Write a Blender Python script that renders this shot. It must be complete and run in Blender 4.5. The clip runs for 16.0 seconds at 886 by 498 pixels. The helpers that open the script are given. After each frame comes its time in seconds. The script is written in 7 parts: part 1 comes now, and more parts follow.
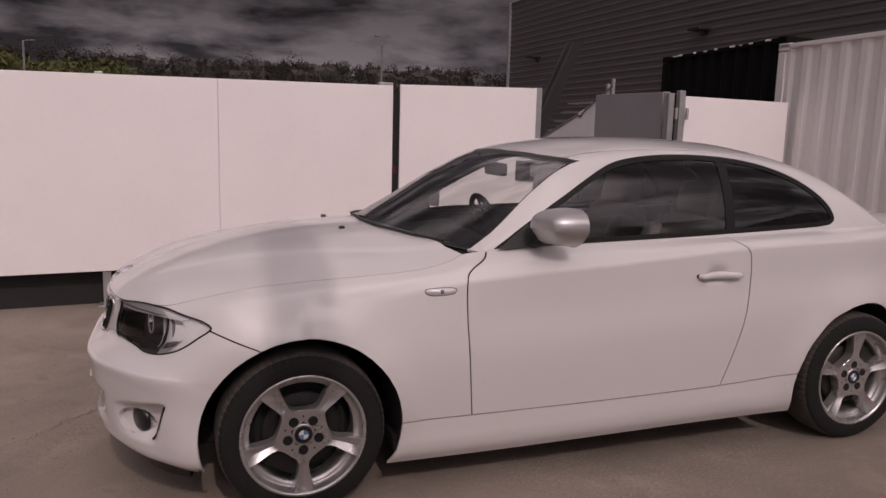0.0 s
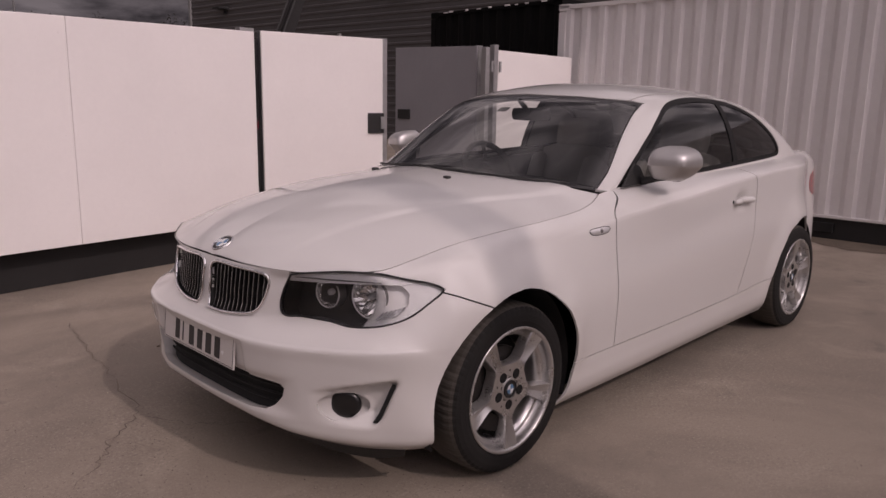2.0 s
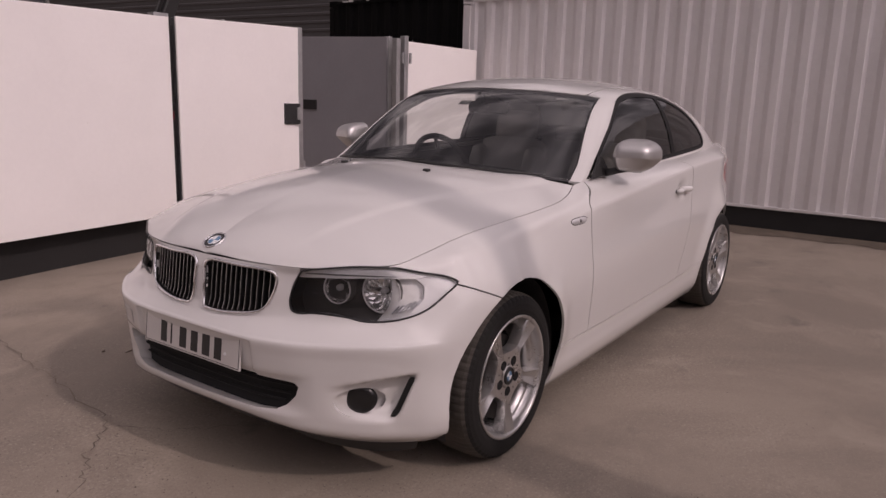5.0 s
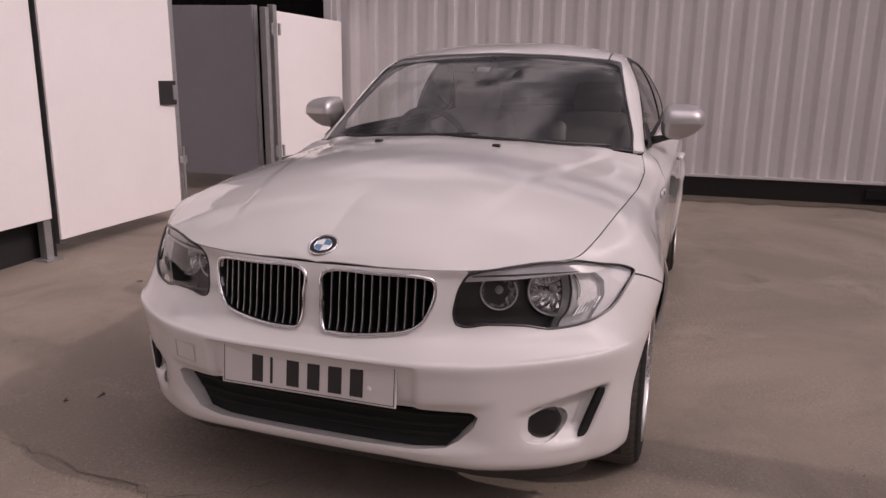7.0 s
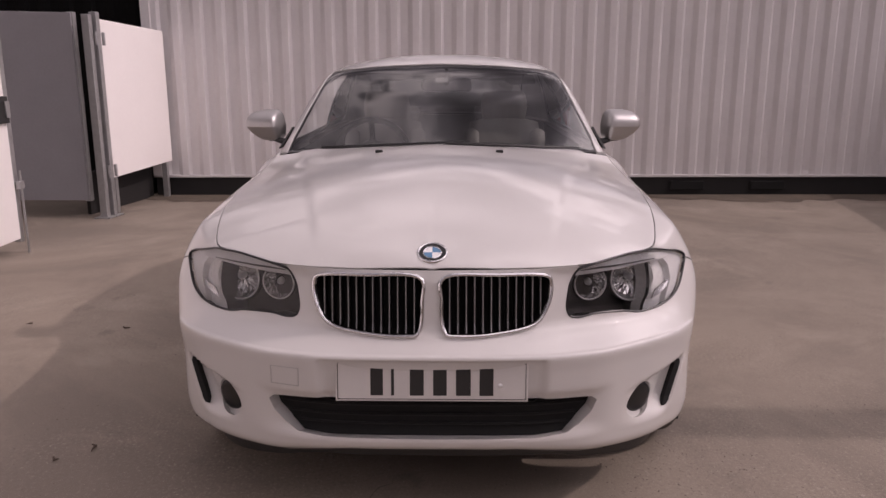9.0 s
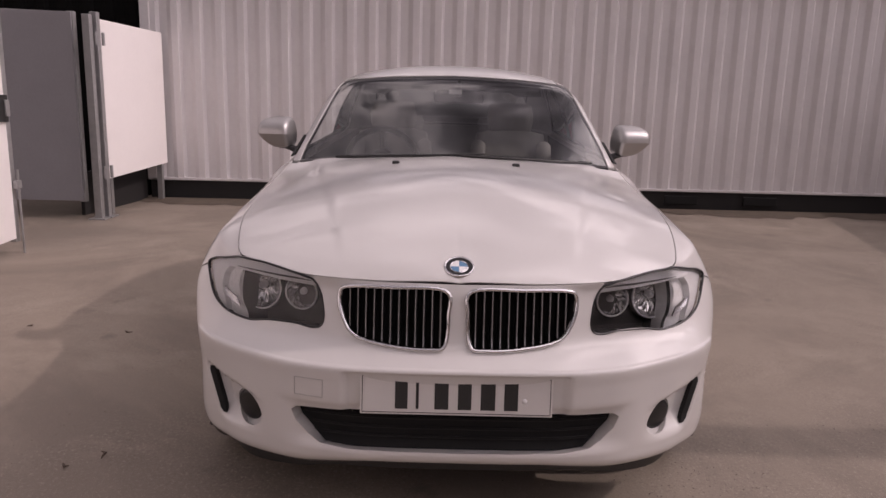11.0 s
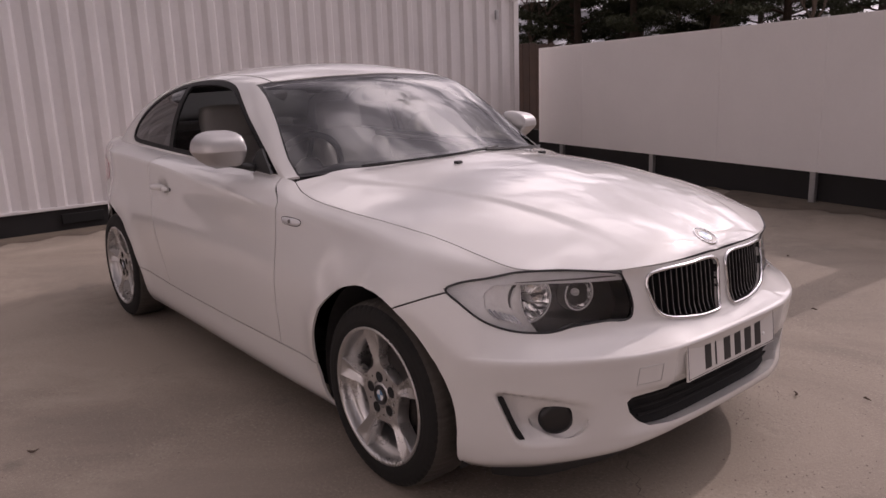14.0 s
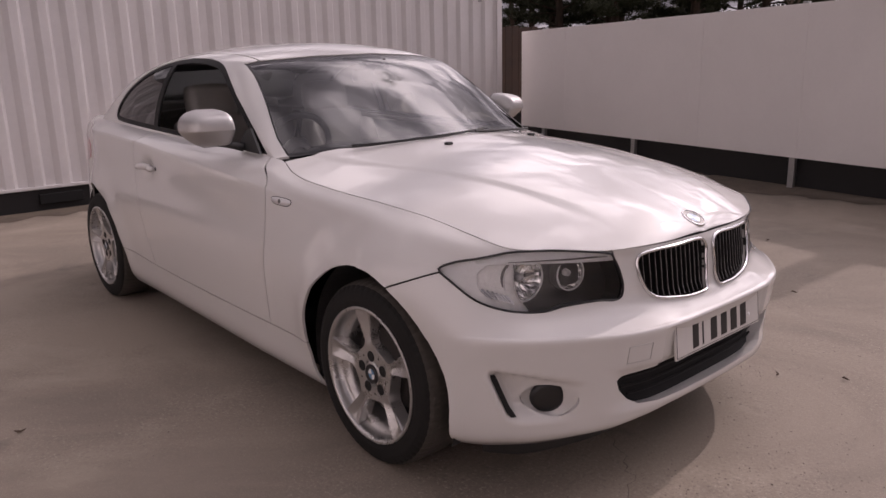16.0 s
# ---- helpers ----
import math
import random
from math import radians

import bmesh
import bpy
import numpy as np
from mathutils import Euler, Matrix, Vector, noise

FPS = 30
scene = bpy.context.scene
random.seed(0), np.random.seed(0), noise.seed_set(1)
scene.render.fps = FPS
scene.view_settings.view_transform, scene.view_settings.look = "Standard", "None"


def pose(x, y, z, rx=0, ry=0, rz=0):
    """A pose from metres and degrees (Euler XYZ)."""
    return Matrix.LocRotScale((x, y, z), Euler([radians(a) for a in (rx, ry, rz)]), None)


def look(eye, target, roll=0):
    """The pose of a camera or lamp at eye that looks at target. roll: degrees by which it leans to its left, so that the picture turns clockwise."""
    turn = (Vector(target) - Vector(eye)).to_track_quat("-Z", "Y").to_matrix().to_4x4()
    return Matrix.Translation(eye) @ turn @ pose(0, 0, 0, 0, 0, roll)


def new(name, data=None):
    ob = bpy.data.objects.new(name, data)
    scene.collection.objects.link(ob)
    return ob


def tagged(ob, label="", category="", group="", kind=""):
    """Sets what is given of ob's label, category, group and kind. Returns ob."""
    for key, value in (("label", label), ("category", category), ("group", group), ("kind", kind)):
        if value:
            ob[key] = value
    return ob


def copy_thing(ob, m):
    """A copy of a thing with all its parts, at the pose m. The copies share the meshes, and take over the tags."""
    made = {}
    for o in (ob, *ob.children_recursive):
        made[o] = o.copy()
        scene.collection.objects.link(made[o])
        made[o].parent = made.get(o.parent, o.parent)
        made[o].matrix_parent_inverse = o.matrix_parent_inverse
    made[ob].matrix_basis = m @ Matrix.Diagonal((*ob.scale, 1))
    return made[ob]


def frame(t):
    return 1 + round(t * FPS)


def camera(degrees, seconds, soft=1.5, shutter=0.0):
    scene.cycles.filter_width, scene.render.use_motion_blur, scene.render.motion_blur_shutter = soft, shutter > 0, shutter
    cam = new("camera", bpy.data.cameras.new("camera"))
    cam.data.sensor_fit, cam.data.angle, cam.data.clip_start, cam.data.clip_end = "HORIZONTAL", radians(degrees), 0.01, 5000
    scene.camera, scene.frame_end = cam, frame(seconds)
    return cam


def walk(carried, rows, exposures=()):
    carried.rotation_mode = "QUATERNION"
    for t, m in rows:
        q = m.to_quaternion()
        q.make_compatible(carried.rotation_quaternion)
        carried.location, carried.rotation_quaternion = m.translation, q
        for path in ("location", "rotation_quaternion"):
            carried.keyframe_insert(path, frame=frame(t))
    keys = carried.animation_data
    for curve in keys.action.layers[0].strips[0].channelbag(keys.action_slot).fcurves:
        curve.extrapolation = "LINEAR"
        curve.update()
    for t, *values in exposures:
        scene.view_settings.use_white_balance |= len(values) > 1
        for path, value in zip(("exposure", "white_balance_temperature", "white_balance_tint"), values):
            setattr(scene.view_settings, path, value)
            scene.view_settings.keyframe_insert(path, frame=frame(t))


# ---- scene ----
cam = camera(61.9, 16.0)
PATH = [
    (0, (0.386, 3.443, 1.418), (-0.265, 1.576, 1.115), 1.54),
    (0.5, (0.863, 3.167, 1.391), (0.026, 1.378, 1.075), 2.38),
    (1, (1.210, 2.875, 1.355), (0.121, 1.232, 1.017), 1.28),
    (1.5, (1.579, 2.588, 1.332), (0.334, 1.070, 0.951), 0.97),
    (2, (1.952, 2.415, 1.319), (0.562, 1.032, 0.927), 1.02),
    (2.5, (2.167, 2.347, 1.320), (0.650, 1.092, 0.971), 0.11),
    (3, (2.251, 2.186, 1.313), (0.661, 1.020, 0.975), 0.51),
    (3.5, (2.255, 2.143, 1.303), (0.641, 1.020, 0.934), 0.65),
    (3.7, (2.254, 2.140, 1.306), (0.640, 1.024, 0.918), 0.87),
    (6, (2.280, 1.924, 1.324), (0.679, 0.800, 0.909), 2.15),
    (6.5, (2.335, 1.484, 1.249), (0.625, 0.552, 0.794), 1.12),
    (7, (2.398, 0.937, 1.251), (0.554, 0.308, 0.797), 0.63),
    (7.5, (2.541, 0.474, 1.250), (0.610, 0.167, 0.832), 0.05),
    (8, (2.651, 0.225, 1.242), (0.699, 0.104, 0.822), -0.12),
    (8.5, (2.643, 0.102, 1.254), (0.682, 0.052, 0.864), -0.92),
    (8.7, (2.642, 0.081, 1.245), (0.686, 0.041, 0.829), -0.33),
    (11, (2.643, -0.054, 1.263), (0.685, -0.046, 0.859), 1.47),
    (11.5, (2.640, -0.403, 1.278), (0.673, -0.245, 0.948), 1.99),
    (12, (2.513, -0.850, 1.237), (0.607, -0.373, 0.866), 0.78),
    (12.5, (2.418, -1.296, 1.267), (0.597, -0.564, 0.881), 1.03),
    (13, (2.278, -1.644, 1.257), (0.602, -0.627, 0.864), -0.37),
    (13.5, (2.043, -1.926, 1.284), (0.432, -0.817, 0.866), -3.00),
    (14, (1.893, -2.100, 1.298), (0.387, -0.857, 0.865), -1.94),
    (14.5, (1.877, -2.131, 1.292), (0.412, -0.850, 0.832), -1.62),
    (15, (1.880, -2.139, 1.294), (0.410, -0.864, 0.831), -1.60),
    (15.5, (1.882, -2.140, 1.293), (0.414, -0.862, 0.831), -1.46),
    (16, (1.877, -2.141, 1.291), (0.415, -0.863, 0.814), -1.28),
]
walk(cam, [(t, look(eye, target, roll)) for t, eye, target, roll in PATH], exposures=[(0, -1.98, 7000, 33), (3.5, -1.82, 6950, 33), (6, -1.77, 6950, 33), (8.5, -1.48, 6900, 33), (11, -1.50, 6920, 32), (16, -1.37, 6800, 31)])

# ---------------------------------------------------------------- world, sun
SUN = Vector((0.02, 1.17, 1.0)).normalized()
ELEV = math.asin(SUN.z)
AZI = math.atan2(SUN.x, SUN.y)


def nd(tree, kind, **inputs):
    n = tree.nodes.new(kind)
    for k, v in inputs.items():
        n.inputs[k.replace("_", " ")].default_value = v
    return n


def math_node(tree, op, a, b=0.0, clamp=False):
    n = tree.nodes.new("ShaderNodeMath")
    n.operation, n.use_clamp = op, clamp
    for i, v in enumerate((a, b)):
        if isinstance(v, (int, float)):
            n.inputs[i].default_value = v
        else:
            tree.links.new(v, n.inputs[i])
    return n.outputs[0]


def ramp(tree, fac, stops):
    n = tree.nodes.new("ShaderNodeValToRGB")
    e = n.color_ramp.elements
    while len(e) < len(stops):
        e.new(0.5)
    for i, (p, c) in enumerate(stops):
        e[i].position = p
        e[i].color = (c, c, c, 1) if isinstance(c, (int, float)) else (*c, 1)
    tree.links.new(fac, n.inputs[0])
    return n.outputs[0]


def mix_rgb(tree, fac, a, b, blend="MIX"):
    n = tree.nodes.new("ShaderNodeMix")
    n.data_type, n.blend_type = "RGBA", blend
    for sock, v in ((n.inputs[0], fac), (n.inputs[6], a), (n.inputs[7], b)):
        if isinstance(v, (int, float)):
            sock.default_value = v
        elif isinstance(v, tuple):
            sock.default_value = (*v[:3], 1)
        else:
            tree.links.new(v, sock)
    return n.outputs[2]


def build_world():
    world = bpy.data.worlds.new("sky")
    scene.world = world
    world.use_nodes = True
    t = world.node_tree
    t.nodes.clear()
    out = t.nodes.new("ShaderNodeOutputWorld")
    bg = t.nodes.new("ShaderNodeBackground")
    sky = t.nodes.new("ShaderNodeTexSky")
    sky.sky_type, sky.sun_disc = "NISHITA", False
    sky.sun_elevation, sky.sun_rotation = ELEV, AZI
    sky.air_density, sky.dust_density = 1.0, 1.5
    co = t.nodes.new("ShaderNodeTexCoord")
    sep = t.nodes.new("ShaderNodeSeparateXYZ")
    t.links.new(co.outputs["Generated"], sep.inputs[0])
    up = math_node(t, "ADD", math_node(t, "MAXIMUM", sep.outputs[2], 0.0), 0.22)
    comb = t.nodes.new("ShaderNodeCombineXYZ")
    t.links.new(math_node(t, "DIVIDE", sep.outputs[0], up), comb.inputs[0])
    t.links.new(math_node(t, "DIVIDE", sep.outputs[1], up), comb.inputs[1])
    big = nd(t, "ShaderNodeTexNoise", Scale=2.2, Detail=12.0, Roughness=0.62, Distortion=0.3)
    t.links.new(comb.outputs[0], big.inputs["Vector"])
    cover = ramp(t, big.outputs[0], [(0.33, 0.0), (0.40, 1.0)])
    shade = nd(t, "ShaderNodeTexNoise", Scale=2.3, Detail=12.0, Roughness=0.58, Distortion=0.15)
    t.links.new(comb.outputs[0], shade.inputs["Vector"])
    thick = ramp(t, shade.outputs[0], [(0.42, 1.0), (0.465, 0.66), (0.515, 0.28), (0.61, 0.09)])
    # low in the sky the clouds close up and even out, less squeezed towards the horizon than a flat layer
    low = ramp(t, sep.outputs[2], [(0.16, 1.0), (0.42, 0.0)])
    cover = math_node(t, "MAXIMUM", cover, low)
    soft_low = nd(t, "ShaderNodeTexNoise", Scale=4.6, Detail=10.0, Roughness=0.55, Distortion=0.2)
    flat = t.nodes.new("ShaderNodeMapping")
    flat.inputs["Scale"].default_value = (1.0, 1.0, 3.2)
    t.links.new(co.outputs["Generated"], flat.inputs["Vector"])
    t.links.new(flat.outputs[0], soft_low.inputs["Vector"])
    even = ramp(t, soft_low.outputs[0], [(0.42, 0.07), (0.58, 0.56)])
    thick = mix_rgb(t, low, thick, even)
    dot = t.nodes.new("ShaderNodeVectorMath")
    dot.operation = "DOT_PRODUCT"
    t.links.new(co.outputs["Generated"], dot.inputs[0])
    dot.inputs[1].default_value = SUN
    toward = math_node(t, "MULTIPLY", math_node(t, "ADD", dot.outputs["Value"], 1.0), 0.5)
    glow = math_node(t, "ADD", math_node(t, "MULTIPLY", math_node(t, "POWER", toward, 3.0), CLOUD_LIT), CLOUD_DARK)
    glow = math_node(t, "ADD", glow, math_node(t, "MULTIPLY", math_node(t, "POWER", toward, 11.0), CLOUD_NEAR))
    # clouds seen edge-on near the horizon are the darkest
    rise = ramp(t, sep.outputs[2], [(0.0, 0.85), (0.09, 0.66), (0.15, 0.40), (0.26, 0.48), (0.45, 1.0)])
    # the storm bank stands away from the sun; the other quarters are bright down to the horizon
    open_side = ramp(t, math_node(t, "ADD", math_node(t, "MULTIPLY", sep.outputs[1], 0.5), 0.5), [(0.22, 0.0), (0.52, 1.0)])
    rise = mix_rgb(t, open_side, rise, ramp(t, sep.outputs[2], [(0.0, 0.85), (0.35, 1.0)]))
    glow = math_node(t, "MULTIPLY", glow, rise)
    cloud = t.nodes.new("ShaderNodeVectorMath")
    cloud.operation = "SCALE"
    tint = mix_rgb(t, thick, (0.93, 0.93, 1.0), (1.0, 0.985, 0.97))
    t.links.new(tint, cloud.inputs[0])
    t.links.new(math_node(t, "MULTIPLY", glow, math_node(t, "ADD", math_node(t, "MULTIPLY", thick, 1.26), 0.04)), cloud.inputs["Scale"])
    clear = t.nodes.new("ShaderNodeVectorMath")
    clear.operation = "SCALE"
    t.links.new(sky.outputs[0], clear.inputs[0])
    clear.inputs["Scale"].default_value = 0.55
    t.links.new(mix_rgb(t, cover, clear.outputs[0], cloud.outputs[0]), bg.inputs[0])
    bg.inputs[1].default_value = SKY
    t.links.new(bg.outputs[0], out.inputs[0])
    lamp = bpy.data.lights.new("sun", "SUN")
    lamp.energy, lamp.angle, lamp.color = SUN_POWER, radians(0.55), (1.0, 0.95, 0.88)
    ob = new("sun", lamp)
    ob.matrix_world = look(SUN * 50, (0, 0, 0))
    tagged(ob, kind="structure")


SKY, SUN_POWER, CLOUD_LIT, CLOUD_DARK, CLOUD_NEAR = 0.10, 3.1, 21.0, 12.0, 58.0
build_world()

# ---------------------------------------------------------------- materials


def material(name, base, rough=0.5, metal=0.0, vary=0.12, scale=8.0, fine=120.0, bump=0.1, coat=0.0, spec=0.5, depth=0.004, random_tone=0.0):
    """Base colour varied at two scales, with fine relief."""
    m = bpy.data.materials.new(name)
    m.use_nodes = True
    t = m.node_tree
    p = t.nodes["Principled BSDF"]
    co = t.nodes.new("ShaderNodeTexCoord")
    geo = t.nodes.new("ShaderNodeNewGeometry")
    a = nd(t, "ShaderNodeTexNoise", Scale=scale, Detail=6.0, Roughness=0.6)
    b = nd(t, "ShaderNodeTexNoise", Scale=fine, Detail=3.0, Roughness=0.6)
    t.links.new(geo.outputs["Position"], a.inputs["Vector"])
    t.links.new(geo.outputs["Position"], b.inputs["Vector"])
    f = math_node(t, "ADD", math_node(t, "MULTIPLY", a.outputs[0], 0.7), math_node(t, "MULTIPLY", b.outputs[0], 0.3))
    lo = tuple(c * (1 - vary) for c in base)
    hi = tuple(min(1.0, c * (1 + vary)) for c in base)
    col = ramp(t, f, [(0.3, lo), (0.7, hi)])
    if random_tone:
        info = t.nodes.new("ShaderNodeObjectInfo")
        tone = math_node(t, "ADD", math_node(t, "MULTIPLY", info.outputs["Random"], random_tone), 1 - random_tone / 2)
        col = mix_rgb(t, 1.0, col, tone, "MULTIPLY")
    t.links.new(col, p.inputs["Base Color"])
    r = math_node(t, "ADD", math_node(t, "MULTIPLY", math_node(t, "SUBTRACT", f, 0.5), 0.35 * rough), rough, True)
    t.links.new(r, p.inputs["Roughness"])
    p.inputs["Metallic"].default_value = metal
    p.inputs["Coat Weight"].default_value = coat
    p.inputs["Coat Roughness"].default_value = 0.02
    p.inputs["Specular IOR Level"].default_value = spec
    if bump:
        bn = nd(t, "ShaderNodeBump", Strength=bump, Distance=depth)
        t.links.new(b.outputs[0], bn.inputs["Height"])
        t.links.new(bn.outputs[0], p.inputs["Normal"])
    return m


def glass_material(name, tint, ior=1.45, dirt=0.0):
    m = bpy.data.materials.new(name)
    m.use_nodes = True
    t = m.node_tree
    t.nodes.clear()
    out = t.nodes.new("ShaderNodeOutputMaterial")
    clear = nd(t, "ShaderNodeBsdfTransparent", Color=(*tint, 1))
    gloss = nd(t, "ShaderNodeBsdfGlossy", Color=(1, 1, 1, 1), Roughness=0.005)
    fre = nd(t, "ShaderNodeFresnel", IOR=ior)
    mix = t.nodes.new("ShaderNodeMixShader")
    t.links.new(fre.outputs[0], mix.inputs[0])
    t.links.new(clear.outputs[0], mix.inputs[1])
    t.links.new(gloss.outputs[0], mix.inputs[2])
    t.links.new(mix.outputs[0], out.inputs[0])
    return m


def concrete_material():
    m = material("yard_concrete", (0.262, 0.217, 0.175), rough=0.8, vary=0.1, scale=0.9, fine=90.0, bump=0.25, depth=0.004)
    t = m.node_tree
    p = t.nodes["Principled BSDF"]
    geo = t.nodes.new("ShaderNodeNewGeometry")
    base = p.inputs["Base Color"].links[0].from_socket
    stain = nd(t, "ShaderNodeTexNoise", Scale=0.62, Detail=9.0, Roughness=0.68, Distortion=0.9)
    t.links.new(geo.outputs["Position"], stain.inputs["Vector"])
    col = mix_rgb(t, ramp(t, stain.outputs[0], [(0.40, 0.0), (0.60, 0.62)]), base, (0.142, 0.117, 0.094))
    speck = nd(t, "ShaderNodeTexNoise", Scale=260.0, Detail=2.0, Roughness=0.7)
    t.links.new(geo.outputs["Position"], speck.inputs["Vector"])
    col = mix_rgb(t, ramp(t, speck.outputs[0], [(0.60, 0.0), (0.72, 0.55)]), col, (0.42, 0.38, 0.32))
    col = mix_rgb(t, ramp(t, speck.outputs[0], [(0.28, 0.6), (0.38, 0.0)]), col, (0.13, 0.11, 0.09))
    pale = nd(t, "ShaderNodeTexNoise", Scale=1.7, Detail=7.0, Roughness=0.62, Distortion=0.5)
    t.links.new(geo.outputs["Position"], pale.inputs["Vector"])
    col = mix_rgb(t, ramp(t, pale.outputs[0], [(0.55, 0.0), (0.72, 0.55)]), col, (0.345, 0.292, 0.236))
    # loose grit gathers in patches
    grit = nd(t, "ShaderNodeTexNoise", Scale=75.0, Detail=3.0, Roughness=0.75)
    t.links.new(geo.outputs["Position"], grit.inputs["Vector"])
    where = nd(t, "ShaderNodeTexNoise", Scale=0.8, Detail=3.0, Roughness=0.6)
    t.links.new(geo.outputs["Position"], where.inputs["Vector"])
    heap = ramp(t, where.outputs[0], [(0.42, 0.12), (0.64, 0.85)])
    dark_grit = math_node(t, "MULTIPLY", ramp(t, grit.outputs[0], [(0.34, 0.85), (0.44, 0.0)]), heap)
    pale_grit = math_node(t, "MULTIPLY", ramp(t, grit.outputs[0], [(0.57, 0.0), (0.67, 0.7)]), heap)
    col = mix_rgb(t, dark_grit, col, (0.12, 0.10, 0.085))
    col = mix_rgb(t, pale_grit, col, (0.46, 0.42, 0.36))
    blot = nd(t, "ShaderNodeTexNoise", Scale=3.2, Detail=4.0, Roughness=0.5)
    t.links.new(geo.outputs["Position"], blot.inputs["Vector"])
    col = mix_rgb(t, ramp(t, blot.outputs[0], [(0.66, 0.0), (0.74, 0.5)]), col, (0.115, 0.096, 0.08))
    t.links.new(col, p.inputs["Base Color"])
    return m


CONCRETE = concrete_material()
BOARD = material("white_board", (0.87, 0.835, 0.815), rough=0.38, vary=0.03, scale=1.6, fine=30.0, bump=0.02, depth=0.002)
GREY_BOARD = material("grey_board", (0.295, 0.287, 0.30), rough=0.6, vary=0.08, scale=2.0, fine=40.0, bump=0.05)
POST_GREY = material("dark_post_steel", (0.13, 0.13, 0.13), rough=0.6, metal=0.3, vary=0.15, scale=6.0)
STEEL = material("galvanised_steel", (0.42, 0.42, 0.42), rough=0.42, metal=0.7, vary=0.15, scale=14.0)
BLACK = material("black_bitumen", (0.016, 0.015, 0.015), rough=0.75, vary=0.3, scale=4.0)
BLACK_PAINT = material("black_container_paint", (0.005, 0.005, 0.005), rough=0.9, spec=0.15, vary=0.2, scale=3.0)
CLADDING = material("dark_cladding", (0.085, 0.08, 0.08), rough=0.5, vary=0.1, scale=1.0, fine=30.0)
DIRT = material("damp_dirt", (0.105, 0.083, 0.063), rough=0.95, vary=0.35, scale=5.0, fine=60.0, bump=0.5, depth=0.01)
BROWN = material("brown_timber", (0.050, 0.027, 0.017), rough=0.8, vary=0.3, scale=6.0, random_tone=0.3)
PAINT = material("white_car_paint", (0.63, 0.62, 0.605), rough=0.42, vary=0.01, scale=2.0, fine=400.0, bump=0.0, coat=1.0, spec=0.25)
PAINT.node_tree.nodes["Principled BSDF"].inputs["Coat Roughness"].default_value = 0.012
SILVER = material("silver_mirror_paint", (0.47, 0.46, 0.455), rough=0.40, metal=0.7, vary=0.03, scale=3.0, fine=900.0, bump=0.0, coat=0.25)
REFLECTOR = material("lamp_reflector", (0.93, 0.93, 0.93), rough=0.20, metal=0.9, vary=0.05, bump=0.0)
CHROME = material("chrome", (0.75, 0.75, 0.76), rough=0.12, metal=1.0, vary=0.03, bump=0.0)
TRIM = material("black_gloss_trim", (0.012, 0.012, 0.013), rough=0.3, vary=0.2, bump=0.0)
WINDOW_TRIM = material("matt_black_window_trim", (0.008, 0.008, 0.008), rough=0.6, vary=0.15, bump=0.0, spec=0.25)
RUBBER = material("tyre_rubber", (0.0105, 0.010, 0.0095), rough=0.8, vary=0.25, scale=12.0, fine=150.0, bump=0.15, spec=0.3)
TREAD = material("dusty_tyre_tread", (0.062, 0.054, 0.046), rough=0.85, vary=0.25, scale=14.0, fine=150.0, bump=0.2)
ALLOY = material("silver_alloy", (0.50, 0.49, 0.48), rough=0.28, metal=0.78, vary=0.06, scale=10.0, fine=300.0, bump=0.02, coat=0.3)
DARK = material("dark_recess", (0.010, 0.010, 0.010), rough=0.9, vary=0.2, bump=0.0)
PLASTIC = material("black_plastic", (0.02, 0.02, 0.02), rough=0.55, vary=0.15, scale=20.0, fine=300.0, bump=0.08)
LEATHER = material("pale_grey_leather", (0.40, 0.38, 0.355), rough=0.5, vary=0.06, scale=9.0, fine=200.0, bump=0.12)
CARPET = material("dark_interior_fabric", (0.025, 0.024, 0.024), rough=0.9, vary=0.2, scale=20.0)
IRON = material("cast_iron", (0.022, 0.019, 0.017), rough=0.6, metal=0.3, vary=0.3, scale=30.0)
LAMP_DARK = material("lamp_dark_housing", (0.048, 0.044, 0.042), rough=0.3, vary=0.1, bump=0.0)
CHAMBER = material("indicator_chamber", (0.94, 0.93, 0.92), rough=0.18, metal=0.0, vary=0.08, scale=70.0, fine=55.0, bump=0.6, depth=0.006)
SLAT_EDGE = material("satin_slat_edge", (0.42, 0.42, 0.42), rough=0.3, metal=0.8, vary=0.05, bump=0.0)
LAMP_PALE = material("lamp_pale_reflector", (0.84, 0.84, 0.84), rough=0.3, metal=0.05, vary=0.04, scale=30.0, bump=0.0)
LAMP_GREY = material("lamp_grey_housing", (0.16, 0.155, 0.15), rough=0.45, vary=0.1, bump=0.0)
LAMP_SILVER = material("lamp_silver_trim", (0.62, 0.62, 0.63), rough=0.35, metal=0.3, vary=0.05, bump=0.0)
PLATE = material("plate_white", (0.62, 0.60, 0.58), rough=0.4, vary=0.03, bump=0.0)
PLATE_INK = material("plate_black", (0.02, 0.02, 0.02), rough=0.5, bump=0.0)
BLUE = material("badge_blue", (0.10, 0.24, 0.40), rough=0.3, bump=0.0)
WHITE = material("badge_white", (0.80, 0.80, 0.80), rough=0.3, bump=0.0)
RED_DULL = material("dull_red_plastic", (0.12, 0.012, 0.02), rough=0.4, bump=0.0)
RED_LENS = material("red_tail_lens", (0.35, 0.02, 0.02), rough=0.15, bump=0.0, coat=1.0)
ROOF_LINER = material("grey_headliner", (0.16, 0.155, 0.15), rough=0.9, vary=0.05)
GLASS = glass_material("windscreen_glass", (0.76, 0.785, 0.775), 1.78)
